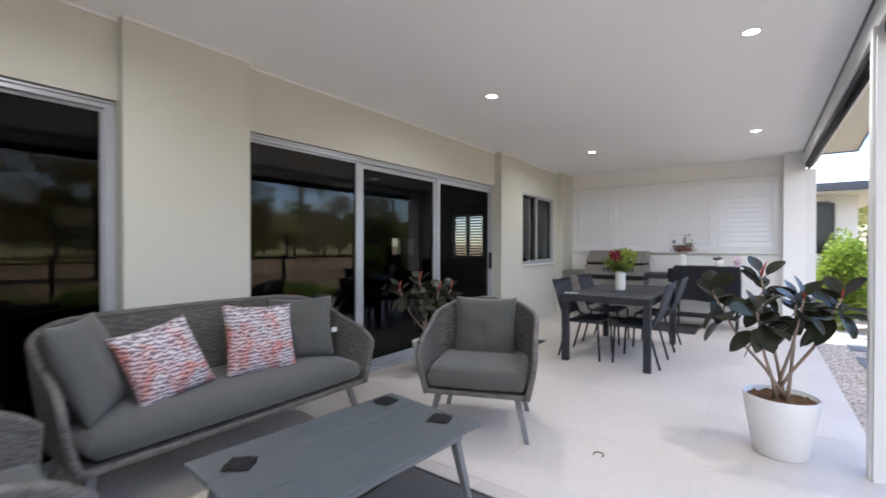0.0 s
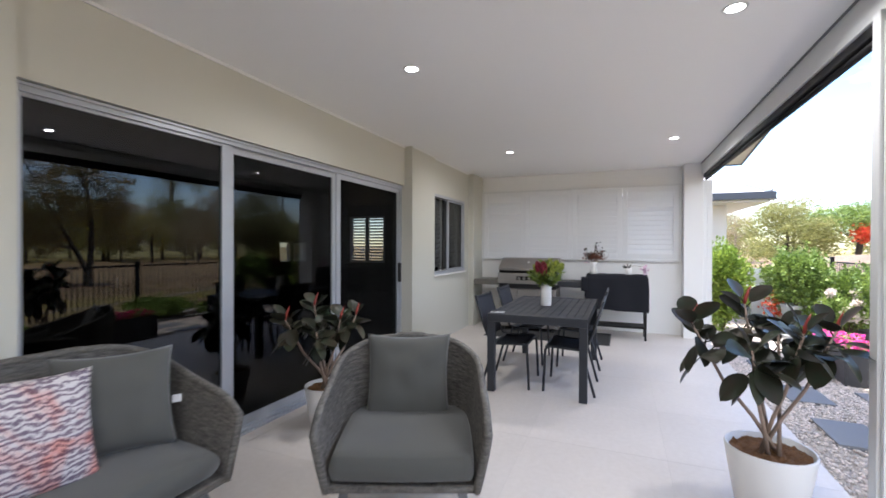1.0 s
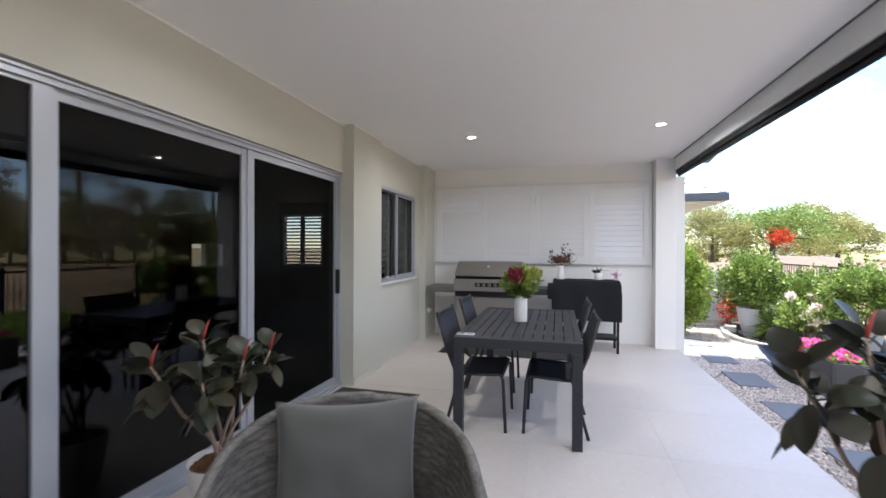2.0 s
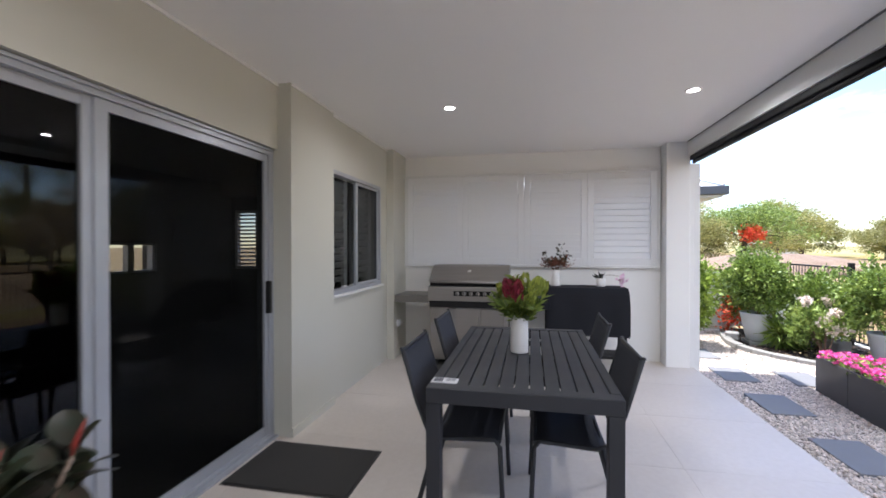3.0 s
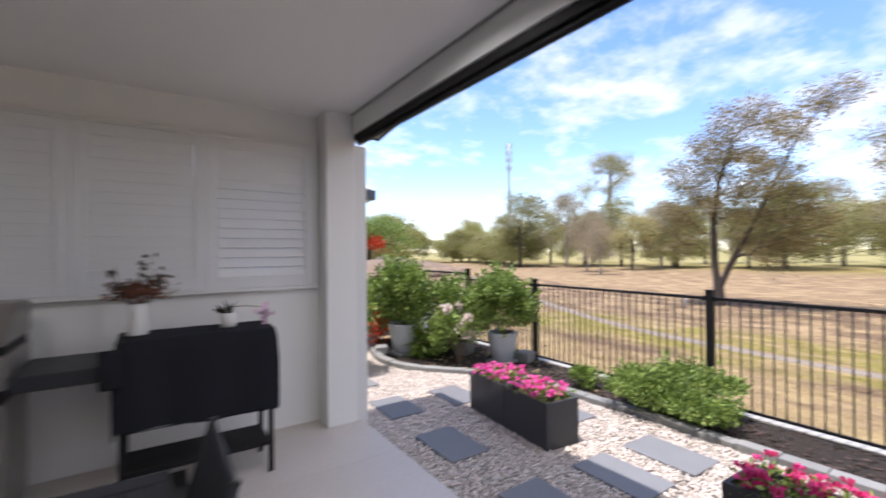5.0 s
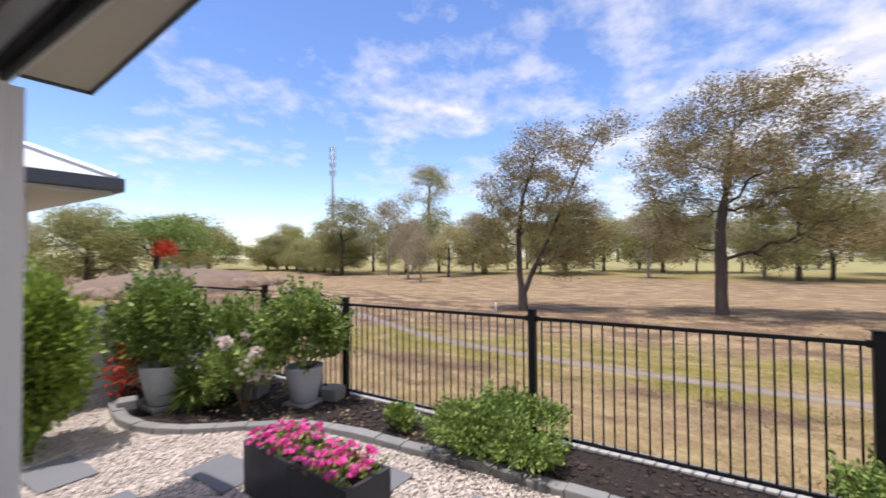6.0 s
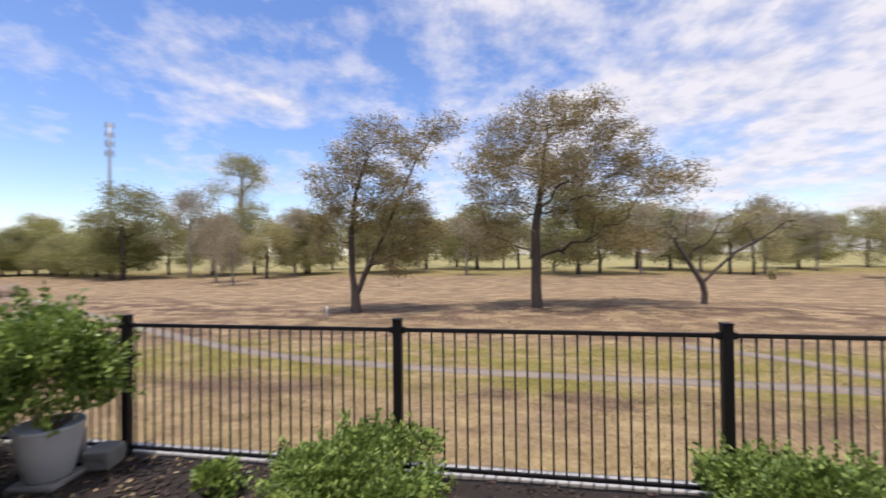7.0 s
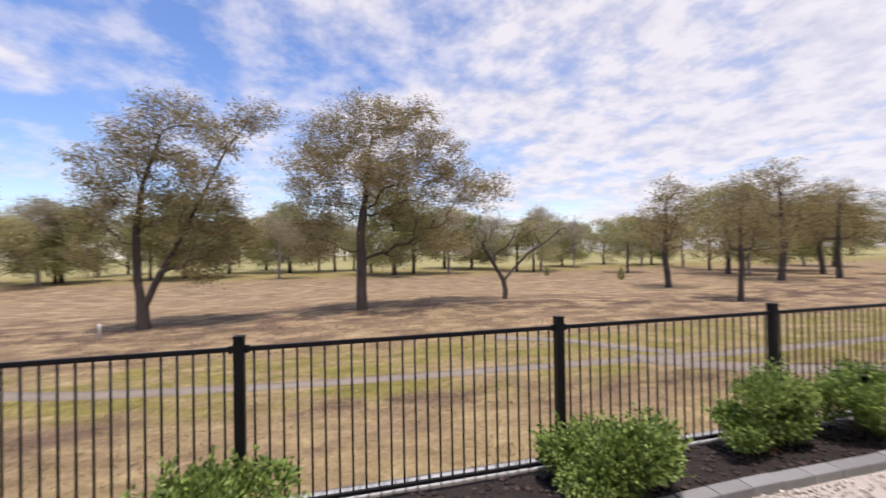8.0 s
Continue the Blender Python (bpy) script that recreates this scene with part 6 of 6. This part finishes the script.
def stone_block(at, turn, dims, lab, seed, name="garden_stone"):
    t = thing(name, lab, "stone", at, turn, "garden stones")
    bm = boxes((-dims[0] / 2, dims[0] / 2, -dims[1] / 2, dims[1] / 2, 0, dims[2]), bevel=0.02)
    bmesh.ops.subdivide_edges(bm, edges=bm.edges[:], cuts=1, use_grid_fill=True)
    for v in bm.verts:
        v.co += Vector((noise.noise(v.co * 9 + Vector((seed, 0, 0))), noise.noise(v.co * 9 + Vector((0, seed, 0))), 0)) * 0.016
    part("block", bm, KERB, t)


for i, (x, y, a, dims) in enumerate(((3.60, 10.98, 10, (0.36, 0.36, 0.045)), (3.90, 10.80, 15, (0.24, 0.22, 0.16)), (3.92, 11.2, 40, (0.26, 0.24, 0.24)), (2.62, 12.28, 0, (0.40, 0.36, 0.07)), (2.92, 12.42, 20, (0.30, 0.22, 0.18)), (3.2, 12.3, 5, (0.34, 0.22, 0.26)), (3.45, 11.75, 30, (0.32, 0.22, 0.2)), (2.36, 12.62, 70, (0.24, 0.2, 0.12)))):
    stone_block((x, y, GZ), a, dims, "rough grey concrete block stacked in the bed", i * 3.1)

for x, y, z in ((3.76, 3.72, 0.30), (3.76, 2.86, 0.36)):
    s = thing("solar_light", "black solar stake light in the mulch bed", "garden lamp", (x, y, GZ), 0, "solar stake lights")
    bm = bmesh.new()
    tube(bm, [(0, 0, 0), (0, 0, z - GZ - 0.11)], 0.009, 8)
    part("stake", bm, BLACK, s)
    bm = bmesh.new()
    lathe(bm, [(0, z - GZ - 0.12), (0.022, z - GZ - 0.11), (0.045, z - GZ - 0.01), (0.048, z - GZ), (0.0, z - GZ + 0.006)], 16)
    part("lamp_head", bm, BLACK, s, smooth=True)

# side fence and the neighbour's house
sf = thing("side_fence", "pale grey panel fence towards the neighbour", "fence", (1.9, 13.75, GZ))
for k in range(3):
    part("panel", boxes((0.75 * k + 0.01, 0.75 * k + 0.74, -0.012, 0.012, 0.04, 1.15 - 0.22 * k), bevel=0.004), TRIM, sf)
    part("post", boxes((0.75 * k - 0.02, 0.75 * k + 0.008, -0.03, 0.03, 0, 1.2 - 0.22 * k)), TRIM, sf)
nb = thing("neighbour_house", "white rendered house with white metal roof and slate gutter", "house", (0, 0, 0))
part("wall", boxes((-4.3, 1.78, 13.9, 20, -0.4, 2.35), bevel=0.01), RENDER, nb)
bm = bmesh.new()
co = [(-5.0, 13.2, 2.56), (2.45, 13.2, 2.56), (2.45, 21.4, 2.56), (-5.0, 21.4, 2.56), (-1.7, 17.3, 4.7), (-1.6, 17.3, 4.7)]
vv = [bm.verts.new(c) for c in co]
for f in ((0, 1, 5, 4), (1, 2, 5), (2, 3, 4, 5), (3, 0, 4), (3, 2, 1, 0)):
    bm.faces.new([vv[i] for i in f])
rf = part("roof", bm, ROOFING, nb, "white metal hip roof")
bm = bmesh.new()
tube(bm, [(2.45, 13.2, 2.58), (-1.6, 17.3, 4.72)], 0.05, 6)
tube(bm, [(2.45, 21.4, 2.58), (-1.6, 17.3, 4.72)], 0.05, 6)
part("hip_cap", bm, GALV, rf)
part("gutter", boxes((-5.0, 2.5, 13.08, 13.2, 2.40, 2.56), (2.42, 2.54, 13.2, 21.4, 2.40, 2.56), bevel=0.01), GUTTER, nb, "slate blue gutter")
part("soffit", boxes((-5.0, 2.42, 13.2, 13.9, 2.352, 2.40), (1.78, 2.42, 13.9, 21.3, 2.352, 2.40)), RENDER, nb)
wn1 = part("window", boxes((0.0, 0.06, 13.84, 13.9, 1.1, 2.2), (1.35, 1.41, 13.84, 13.9, 1.1, 2.2), (0.06, 1.35, 13.84, 13.9, 2.14, 2.2), (0.06, 1.35, 13.84, 13.9, 1.1, 1.16)), HANDLE, nb)
part("pane", boxes((0.06, 1.35, 13.87, 13.885, 1.16, 2.24)), SCREEN, wn1)


# ---- trees ----
def crown_tree(name, lab, seed, trunk, trunk_r, masses, clumps, per, leaf, leaf_mat, bark, clump=0.34, width=0.34, group="park trees", stems=(), sag=0.3):
    """A tree grown from its stems towards tufts spread through the leafy masses of its crown: each tuft joins the wood that
    lies nearest along the way from the root, and the wood thickens with the number of tufts that it bears.
    A mass is (x, y, z, rx, ry, rz)."""
    rg = np.random.default_rng(seed)
    t = thing(name, lab, "tree", (0, 0, 0), 0, group)
    at, before, way = [], [], []

    def grow(points, parent):
        for q in points:
            at.append(np.array(q, float))
            before.append(parent)
            way.append(0.0 if parent < 0 else way[parent] + float(np.linalg.norm(at[-1] - at[parent])))
            parent = len(at) - 1
        return parent

    def dense(points):
        out = [np.array(points[0], float)]
        for p, q in zip(points, points[1:]):
            k = max(2, int(math.dist(p, q) / 0.3))
            out += [np.array(p) + (np.array(q) - np.array(p)) * (i + 1) / k for i in range(k)]
        return out

    chains = []
    first = dense(trunk)
    grow(first, -1)
    chains.append(list(range(len(first))))
    for st in stems:
        root = int(np.argmin([np.linalg.norm(q - st[0]) for q in at]))
        lo = len(at)
        grow(dense(st)[1:], root)
        chains.append([root, *range(lo, len(at))])
    total = sum((m[3] * m[4] * m[5]) ** 0.8 for m in masses)
    heads = []
    for mx, my, mz, rx, ry, rz in (m[:6] for m in masses):
        cnt = max(4, int(clumps * (rx * ry * rz) ** 0.8 / total))
        d = rg.normal(size=(cnt, 3))
        d /= np.linalg.norm(d, axis=1, keepdims=True)
        heads.append(d * rg.uniform(0.15, 1, (cnt, 1)) ** 0.45 * (rx, ry, rz) + (mx, my, mz))
    heads = np.concatenate(heads)
    axis = np.array(first)
    order = np.argsort([np.linalg.norm(axis - h, axis=1).min() for h in heads])
    for h in heads[order]:
        nodes = np.array(at)
        d = np.linalg.norm(nodes - h, axis=1)
        cost = d + 0.28 * np.array(way) + 0.5 * np.maximum(nodes[:, 2] - h[2], 0) + 9.0 * (nodes[:, 2] < axis[-1][2] * 0.13)
        j = int(np.argmin(cost))
        k = max(2, min(7, int(d[j] / 0.22)))
        bend = rg.normal(size=3) * 0.09 * d[j] - (0, 0, 0.10 * d[j])
        lo = len(at)
        grow([at[j] + (h - at[j]) * (i + 1) / k + bend * math.sin(math.pi * (i + 1) / k) + rg.normal(size=3) * 0.015 for i in range(k)], j)
        chains.append([j, *range(lo, len(at))])
    load = np.zeros(len(at))
    for c in chains[1:]:
        load[c[-1]] += 1
    for i in range(len(at) - 1, -1, -1):
        if before[i] >= 0:
            load[before[i]] += load[i]
    load[chains[0]] = np.maximum(load[chains[0]], 1)
    thick = np.maximum(trunk_r * (load / load[0]) ** 0.66, 0.007)
    wood, fine = bmesh.new(), bmesh.new()
    c = chains[0]
    tube(wood, [at[i] for i in c], [thick[i] * (1.35 if n == 0 else 1.1 if n == 1 else 1.0) for n, i in enumerate(c)], 10, caps=False)
    for c in chains[1:]:
        r = [thick[i] for i in c]
        r[0] = min(r[0], r[1] * 1.25)
        tube(fine, [at[i] for i in c], r, 6 if r[0] > 0.03 else 4, caps=False)
    part("trunk", wood, bark, t, smooth=True)
    part("branching", fine, bark, t, smooth=True)["kind"] = "stuff"
    # leafy tufts: flat sprays round the twig ends
    reps = np.maximum((per * rg.uniform(0.3, 1.7, len(heads))).astype(int), 4)
    p = np.repeat(heads, reps, axis=0)
    p = p + rg.normal(size=p.shape) * (clump, clump, clump * 0.62)
    al = rg.normal(size=p.shape) * (0.8, 0.8, 0.45) + (0, 0, -sag)
    part("crown", leaf_mesh("crown", p, al, rg.uniform(leaf * 0.65, leaf * 1.3, len(p)), width, leaf_mat, rg), leaf_mat, t)
    return t


def round_masses(seed, k, h, r, low, flat=1.0):
    """Leafy masses spread unevenly through a rounded crown."""
    rg = random.Random(seed)
    out = []
    for i in range(k):
        a = 6.283 * i / k + rg.uniform(-0.5, 0.5)
        f = rg.uniform(0.0, 1.0)
        z = low + (h - low) * (0.2 + 0.68 * f)
        reach = r * (0.75 - 0.45 * f) * rg.uniform(0.7, 1.15)
        s = r * rg.uniform(0.32, 0.5)
        out.append((reach * math.cos(a), reach * math.sin(a), z, s, s, s * 0.72 * flat))
    out.append((0, 0, h - 0.25 * r * flat, r * 0.45, r * 0.45, r * 0.32 * flat))
    return out


def plant_tree(t, x, y, turn=0.0, size=1.0, tall=1.0):
    t.matrix_basis = Matrix.Translation((x, y, tz(x, y))) @ Matrix.Rotation(radians(turn), 4, "Z") @ Matrix.Diagonal((size, size, size * tall, 1))
    return t


def again(t, x, y, turn, size, tall=1.0):
    o = copy_thing(t, Matrix.Identity(4))
    return plant_tree(o, x, y, turn, size, tall)


plant_tree(crown_tree("gum_tree", "tall gum tree with several leaning stems and sparse brown-green crown", 71, [(0, 0, -0.2), (0, 0.02, 0.5), (0, 0.12, 1.2), (0.05, 0.16, 2.4), (0, 0.0, 3.6), (0.05, -0.4, 4.9)], 0.14,
    [(0.2, -2.6, 5.5, 0.6, 0.65, 0.5, 0.38), (-0.2, -1.9, 4.8, 0.7, 0.65, 0.55, 0.5), (0, -0.7, 5.35, 0.9, 0.85, 0.6, 0.95), (0.2, 0.2, 4.7, 0.9, 0.8, 0.65, 0.8), (-0.3, 0.75, 3.9, 0.8, 0.65, 0.65, 0.36), (0.3, -0.5, 4.1, 0.9, 0.9, 0.65, 0.7),
     (0, 0.95, 3.0, 0.8, 0.55, 0.65, 0.34), (0.2, -0.2, 3.1, 0.9, 0.9, 0.65, 0.5), (-0.3, -1.4, 3.6, 0.8, 0.8, 0.65, 0.5), (0.2, -1.9, 2.8, 0.8, 0.75, 0.65, 0.36), (-0.2, -2.3, 2.2, 0.7, 0.55, 0.55, 0.32), (0.3, -1.0, 2.2, 0.9, 0.8, 0.65, 0.36),
     (0, 0.9, 2.0, 0.7, 0.55, 0.55, 0.3), (0.2, -1.4, 1.55, 0.7, 0.65, 0.45, 0.28)], 640, 62, 0.08, GUMLEAF, BARK, 0.16, stems=[[(0, 0, 0.45), (0, -0.25, 1.1), (0.05, -0.75, 2.1), (0.1, -1.3, 3.3), (0.1, -1.9, 4.6), (0.1, -2.4, 5.3)]]), 13.2, 12.1, 0)
plant_tree(crown_tree("gum_tree", "broad spreading gum tree with brown-green crown and low hanging branches", 83, [(0, 0, -0.2), (0, 0.02, 0.6), (0.02, 0, 1.4), (0, 0.02, 2.2), (0, -0.15, 3.4), (0, -0.3, 4.8)], 0.145,
    [(0.0, -0.2, 5.55, 1.3, 1.2, 0.6, 1.0), (0.3, 1.0, 5.0, 1.1, 0.9, 0.7, 0.75), (-0.3, -1.4, 5.35, 1.2, 1.0, 0.65, 0.8), (0.4, -2.4, 4.75, 1.1, 0.9, 0.7, 0.7), (-0.5, 1.4, 3.9, 1.0, 0.7, 0.75, 0.5), (0.5, -3.0, 3.9, 1.0, 0.9, 0.7, 0.55),
     (-0.2, -3.6, 3.5, 0.8, 0.8, 0.6, 0.5), (0.2, 0.3, 4.2, 1.3, 1.1, 0.7, 0.7), (0.3, -1.1, 4.1, 1.3, 1.1, 0.75, 0.6), (-1.2, -0.6, 3.8, 0.9, 1.0, 0.7, 0.6), (0.3, 1.5, 2.8, 0.9, 0.7, 0.6, 0.4), (-0.3, 1.2, 1.9, 0.8, 0.7, 0.5, 0.36),
     (0.2, -1.9, 2.9, 1.0, 0.9, 0.65, 0.42), (-0.4, -2.4, 2.0, 0.9, 0.8, 0.5, 0.38), (0.5, -1.2, 1.7, 0.8, 0.7, 0.4, 0.36), (0.9, 0.7, 3.0, 0.9, 0.9, 0.6, 0.5), (0.1, -0.6, 3.1, 0.9, 0.8, 0.5, 0.5)], 880, 68, 0.08, GUMLEAF, BARK, 0.165), 13.5, 6.7, 0)
plant_tree(crown_tree("small_tree", "small bare-branched tree with thin grey crown", 77, [(0, 0, -0.2), (0.02, -0.05, 0.3), (0, 0.02, 0.62), (0.05, 0.35, 1.2), (0.05, 0.75, 1.9)], 0.085,
    [(0, 0.9, 2.1, 0.6, 0.6, 0.5, 0.5), (0.2, 0.3, 2.7, 0.6, 0.6, 0.45, 0.9), (-0.2, -0.9, 2.5, 0.6, 0.6, 0.5, 0.6), (0, -1.9, 2.2, 0.6, 0.7, 0.4, 0.5), (0.2, -2.5, 2.6, 0.5, 0.5, 0.3, 0.5), (0.3, 0.5, 1.7, 0.5, 0.5, 0.4, 0.4)], 150, 16, 0.06, BROWNLEAF, BARK, 0.15, stems=[[(0, 0.02, 0.6), (0, -0.35, 1.0), (0.05, -0.9, 1.5), (0.1, -1.7, 1.95), (0.1, -2.3, 2.4)]]), 14.4, 1.9, 0)
pa = crown_tree("park_tree", "olive and brown park tree with rounded crown", 91, [(0, 0, -0.2), (0, 0.05, 0.8), (0.05, 0, 1.6), (0, 0, 3.2)], 0.11, round_masses(1, 12, 5.0, 2.5, 0.75), 210, 52, 0.14, FARLEAF, BARK, 0.27)
pb = crown_tree("park_tree", "dry brown park tree with open crown", 95, [(0, 0, -0.2), (0.05, 0, 0.7), (0, 0.1, 1.5), (0, 0, 3.0)], 0.10, round_masses(2, 10, 5.0, 2.3, 0.9), 210, 34, 0.12, BROWNLEAF, PALEBARK, 0.25)
pc = crown_tree("park_tree", "tall park tree with a high flat crown", 99, [(0, 0, -0.2), (0.1, 0, 2.5), (0, 0.1, 5.0), (0, 0, 7.4)], 0.17, round_masses(3, 15, 9.2, 2.8, 5.0, 1.0), 280, 44, 0.13, FARLEAF, PALEBARK, 0.30)
pd = crown_tree("park_tree", "dense green rounded park tree", 103, [(0, 0, -0.2), (0, 0, 0.6), (0, 0, 1.4), (0, 0, 3.0)], 0.13, round_masses(4, 14, 5.0, 2.8, 0.2), 240, 76, 0.17, OLIVELEAF, BARK, 0.32)
plant_tree(pa, 33, 24, 0)
plant_tree(pb, 31, 30, 40)
plant_tree(pc, 62.4, 49.9, 0, 1.85)
plant_tree(pd, 46, 66, 0, 1.3)
rt = random.Random(8)
protos = [pa, pb, pd, pb, pa]
# the long belt of trees across the park
for k in range(46):
    az = 148 - 2.3 * k + rt.uniform(-1.2, 1.2)
    r = rt.uniform(30, 47)
    again(protos[k % 5], 1 + r * math.sin(radians(az)), 7.5 + r * math.cos(radians(az)), rt.uniform(0, 360), rt.uniform(0.72, 1.3), rt.uniform(0.85, 1.12))
# the belt recedes and sinks towards the far house
for k in range(9):
    az = 34.5 + 1.15 * k
    r = 58 - 2.0 * k + rt.uniform(-3, 3)
    again((pd, pa, pd)[k % 3], 1 + r * math.sin(radians(az)), 7.5 + r * math.cos(radians(az)), rt.uniform(0, 360), rt.uniform(0.95, 1.15), rt.uniform(0.66, 0.8))
for k in range(30):
    a = radians(-60 + 3.9 * k + rt.uniform(-2, 2))
    r = rt.uniform(76, 98)
    again((pd, pa)[k % 2], 1 + r * math.cos(a), 7.5 + r * math.sin(a), rt.uniform(0, 360), rt.uniform(1.2, 1.7), rt.uniform(0.8, 1.0))
# nearer trees to the south
pe = crown_tree("park_tree", "slim brown-green gum with a bare leaning dark trunk", 131, [(0, 0, -0.2), (0.05, 0.03, 0.7), (0.12, 0.1, 1.4), (0.05, 0.05, 2.6), (0, 0.1, 3.9)], 0.13, round_masses(9, 11, 4.9, 1.85, 1.35, 1.15), 230, 44, 0.10, GUMLEAF, BARK, 0.19)
plant_tree(pe, 17.2, -7.4, 15)
for x, y, turn, sz, tall in ((12.4, -5.9, 120, 0.72, 1.2), (16.8, -13.6, 200, 1.2, 0.98), (16.2, -16.6, 60, 1.0, 0.95), (19.5, -20.5, 10, 1.1, 1.0), (18.0, -25.0, 150, 1.1, 1.0), (15.0, -24.0, 280, 1.1, 1.0)):
    again(pe, x, y, turn, sz, tall)
again(pb, 24.5, 25.5, 77, 0.8)
again(pb, 22.0, 22.6, 10, 0.62)
for x, y in ((26.8, -6.5), (21.8, -8.4)):
    s_, _, _ = shrub("sapling", "small green sapling in the dry grass", "sapling", (x, y, tz(x, y) - 0.08), (0.22, 0.22, 0.45), 500, 0.10, FARLEAF, int(x * 7), "saplings")

# flame tree and green trees beyond the side fence
ft = plant_tree(crown_tree("flame_tree", "wide flat-topped green tree with a patch of red flowers", 121, [(0, 0, -0.2), (0, 0, 0.8), (0.1, 0, 1.6), (0, 0, 3.0)], 0.2, round_masses(6, 13, 4.6, 4.0, 1.6, 0.5), 240, 60, 0.2, GREENLEAF, BARK, 0.42), 15.0, 41.5, 0, 1.0)
rg = np.random.default_rng(5)
q = rg.normal(size=(420, 3)) * (0.34, 0.34, 0.26) + (-0.8, -3.2, 2.25)
part("flower_mass", leaf_mesh("flower_mass", q, rg.normal(size=(420, 3)) + (0, 0, 0.4), 0.22, 0.8, FLAME, rg), FLAME, ft, "orange-red flower masses")["kind"] = "stuff"
again(pd, 10.5, 40, 30, 1.15, 0.85)
again(pb, 8.2, 44, 130, 1.0, 0.9)
again(pa, 13.0, 47, 200, 1.45, 0.8)
again(pd, 22.5, 52, 80, 1.5, 0.85)
again(pd, 30.0, 62, 10, 1.6, 0.75)
again(pd, 8.0, 55, 310, 1.7, 0.85)

# earth mound with rocks beyond the side fence
bm = bmesh.new()
bmesh.ops.create_icosphere(bm, subdivisions=4, radius=1.0)
for v in bm.verts:
    v.co = Vector((v.co.x * 5.5, v.co.y * 4.0, v.co.z * 1.3)) * (1 + 0.12 * noise.noise(v.co * 2.5))
md = thing("earth_mound", "brown earth mound beyond the fence", "mound", (12.6, 32.0, tz(12.6, 32.0) - 0.15))
part("earth", bm, surf("bare_earth", (0.26, 0.19, 0.13), (0.16, 0.11, 0.08), rough=0.95, scale=1.2, fine=9, vary=1.2, bump=0.8, bump_d=0.08), md, smooth=True)
for i in range(16):
    a = rt.uniform(3.2, 6.0)
    x, y = 12.6 + 5.0 * math.cos(a), 32.0 + 3.6 * math.sin(a)
    t = thing("boulder", "pale brown boulder on the earth mound", "rock", (x, y, tz(x, y) - 0.02), rt.uniform(0, 360), "boulders")
    bm = bmesh.new()
    bmesh.ops.create_icosphere(bm, subdivisions=3, radius=1.0)
    for v in bm.verts:
        v.co = Vector((v.co.x * 0.55, v.co.y * 0.42, max(v.co.z, -0.4) * 0.4 + 0.14)) * (1 + 0.3 * noise.noise(v.co * 1.8 + Vector((i * 5, 0, 0))))
    part("stone", bm, ROCK, t, smooth=True)

# far house, tower, marker post
fh = thing("far_house", "small pale house far across the park", "house", (34, 77, tz(34, 77)))
part("wall", boxes((-3, 3, -2, 2, 0, 2.4)), RENDER, fh)
bm = bmesh.new()
vv = [bm.verts.new(c) for c in ((-3.5, -2.5, 2.4), (3.5, -2.5, 2.4), (3.5, 2.5, 2.4), (-3.5, 2.5, 2.4), (-2, 0, 3.6), (2, 0, 3.6))]
for f in ((0, 1, 5, 4), (1, 2, 5), (2, 3, 4, 5), (3, 0, 4), (3, 2, 1, 0)):
    bm.faces.new([vv[i] for i in f])
part("roof", bm, ROOFING, fh)
tw = thing("phone_tower", "tall slender steel telecom tower with antenna panels", "tower", (101.5, 117.0, 0.0))
bm = bmesh.new()
tube(bm, [(0, 0, 0), (0, 0, 24), (0, 0, 39)], [0.55, 0.42, 0.30], 10)
part("mast", bm, GALV, tw, smooth=True)
for z in (30.5, 33.2, 35.8, 38.2):
    for k in range(5):
        a = k * 1.257 + 0.4
        bm = boxes((-0.16, 0.16, -0.10, 0.10, -0.9, 0.9), bevel=0.05)
        bmesh.ops.transform(bm, matrix=pose(1.0 * math.cos(a), 1.0 * math.sin(a), z, 0, 0, math.degrees(a) + 90), verts=bm.verts)
        an = part("antenna", bm, GALV, tw)
        bm = bmesh.new()
        tube(bm, [(0, 0, z), (math.cos(a), math.sin(a), z)], 0.08, 6)
        part("arm", bm, GALV, an)
mk = thing("marker_post", "short pale marker post in the grass", "marker", (12.2, 12.6, tz(12.2, 12.6)))
bm = bmesh.new()
lathe(bm, [(0, 0), (0.028, 0), (0.028, 0.33), (0.018, 0.35), (0, 0.352)], 12)
part("stub", bm, TRIM, mk, smooth=True)
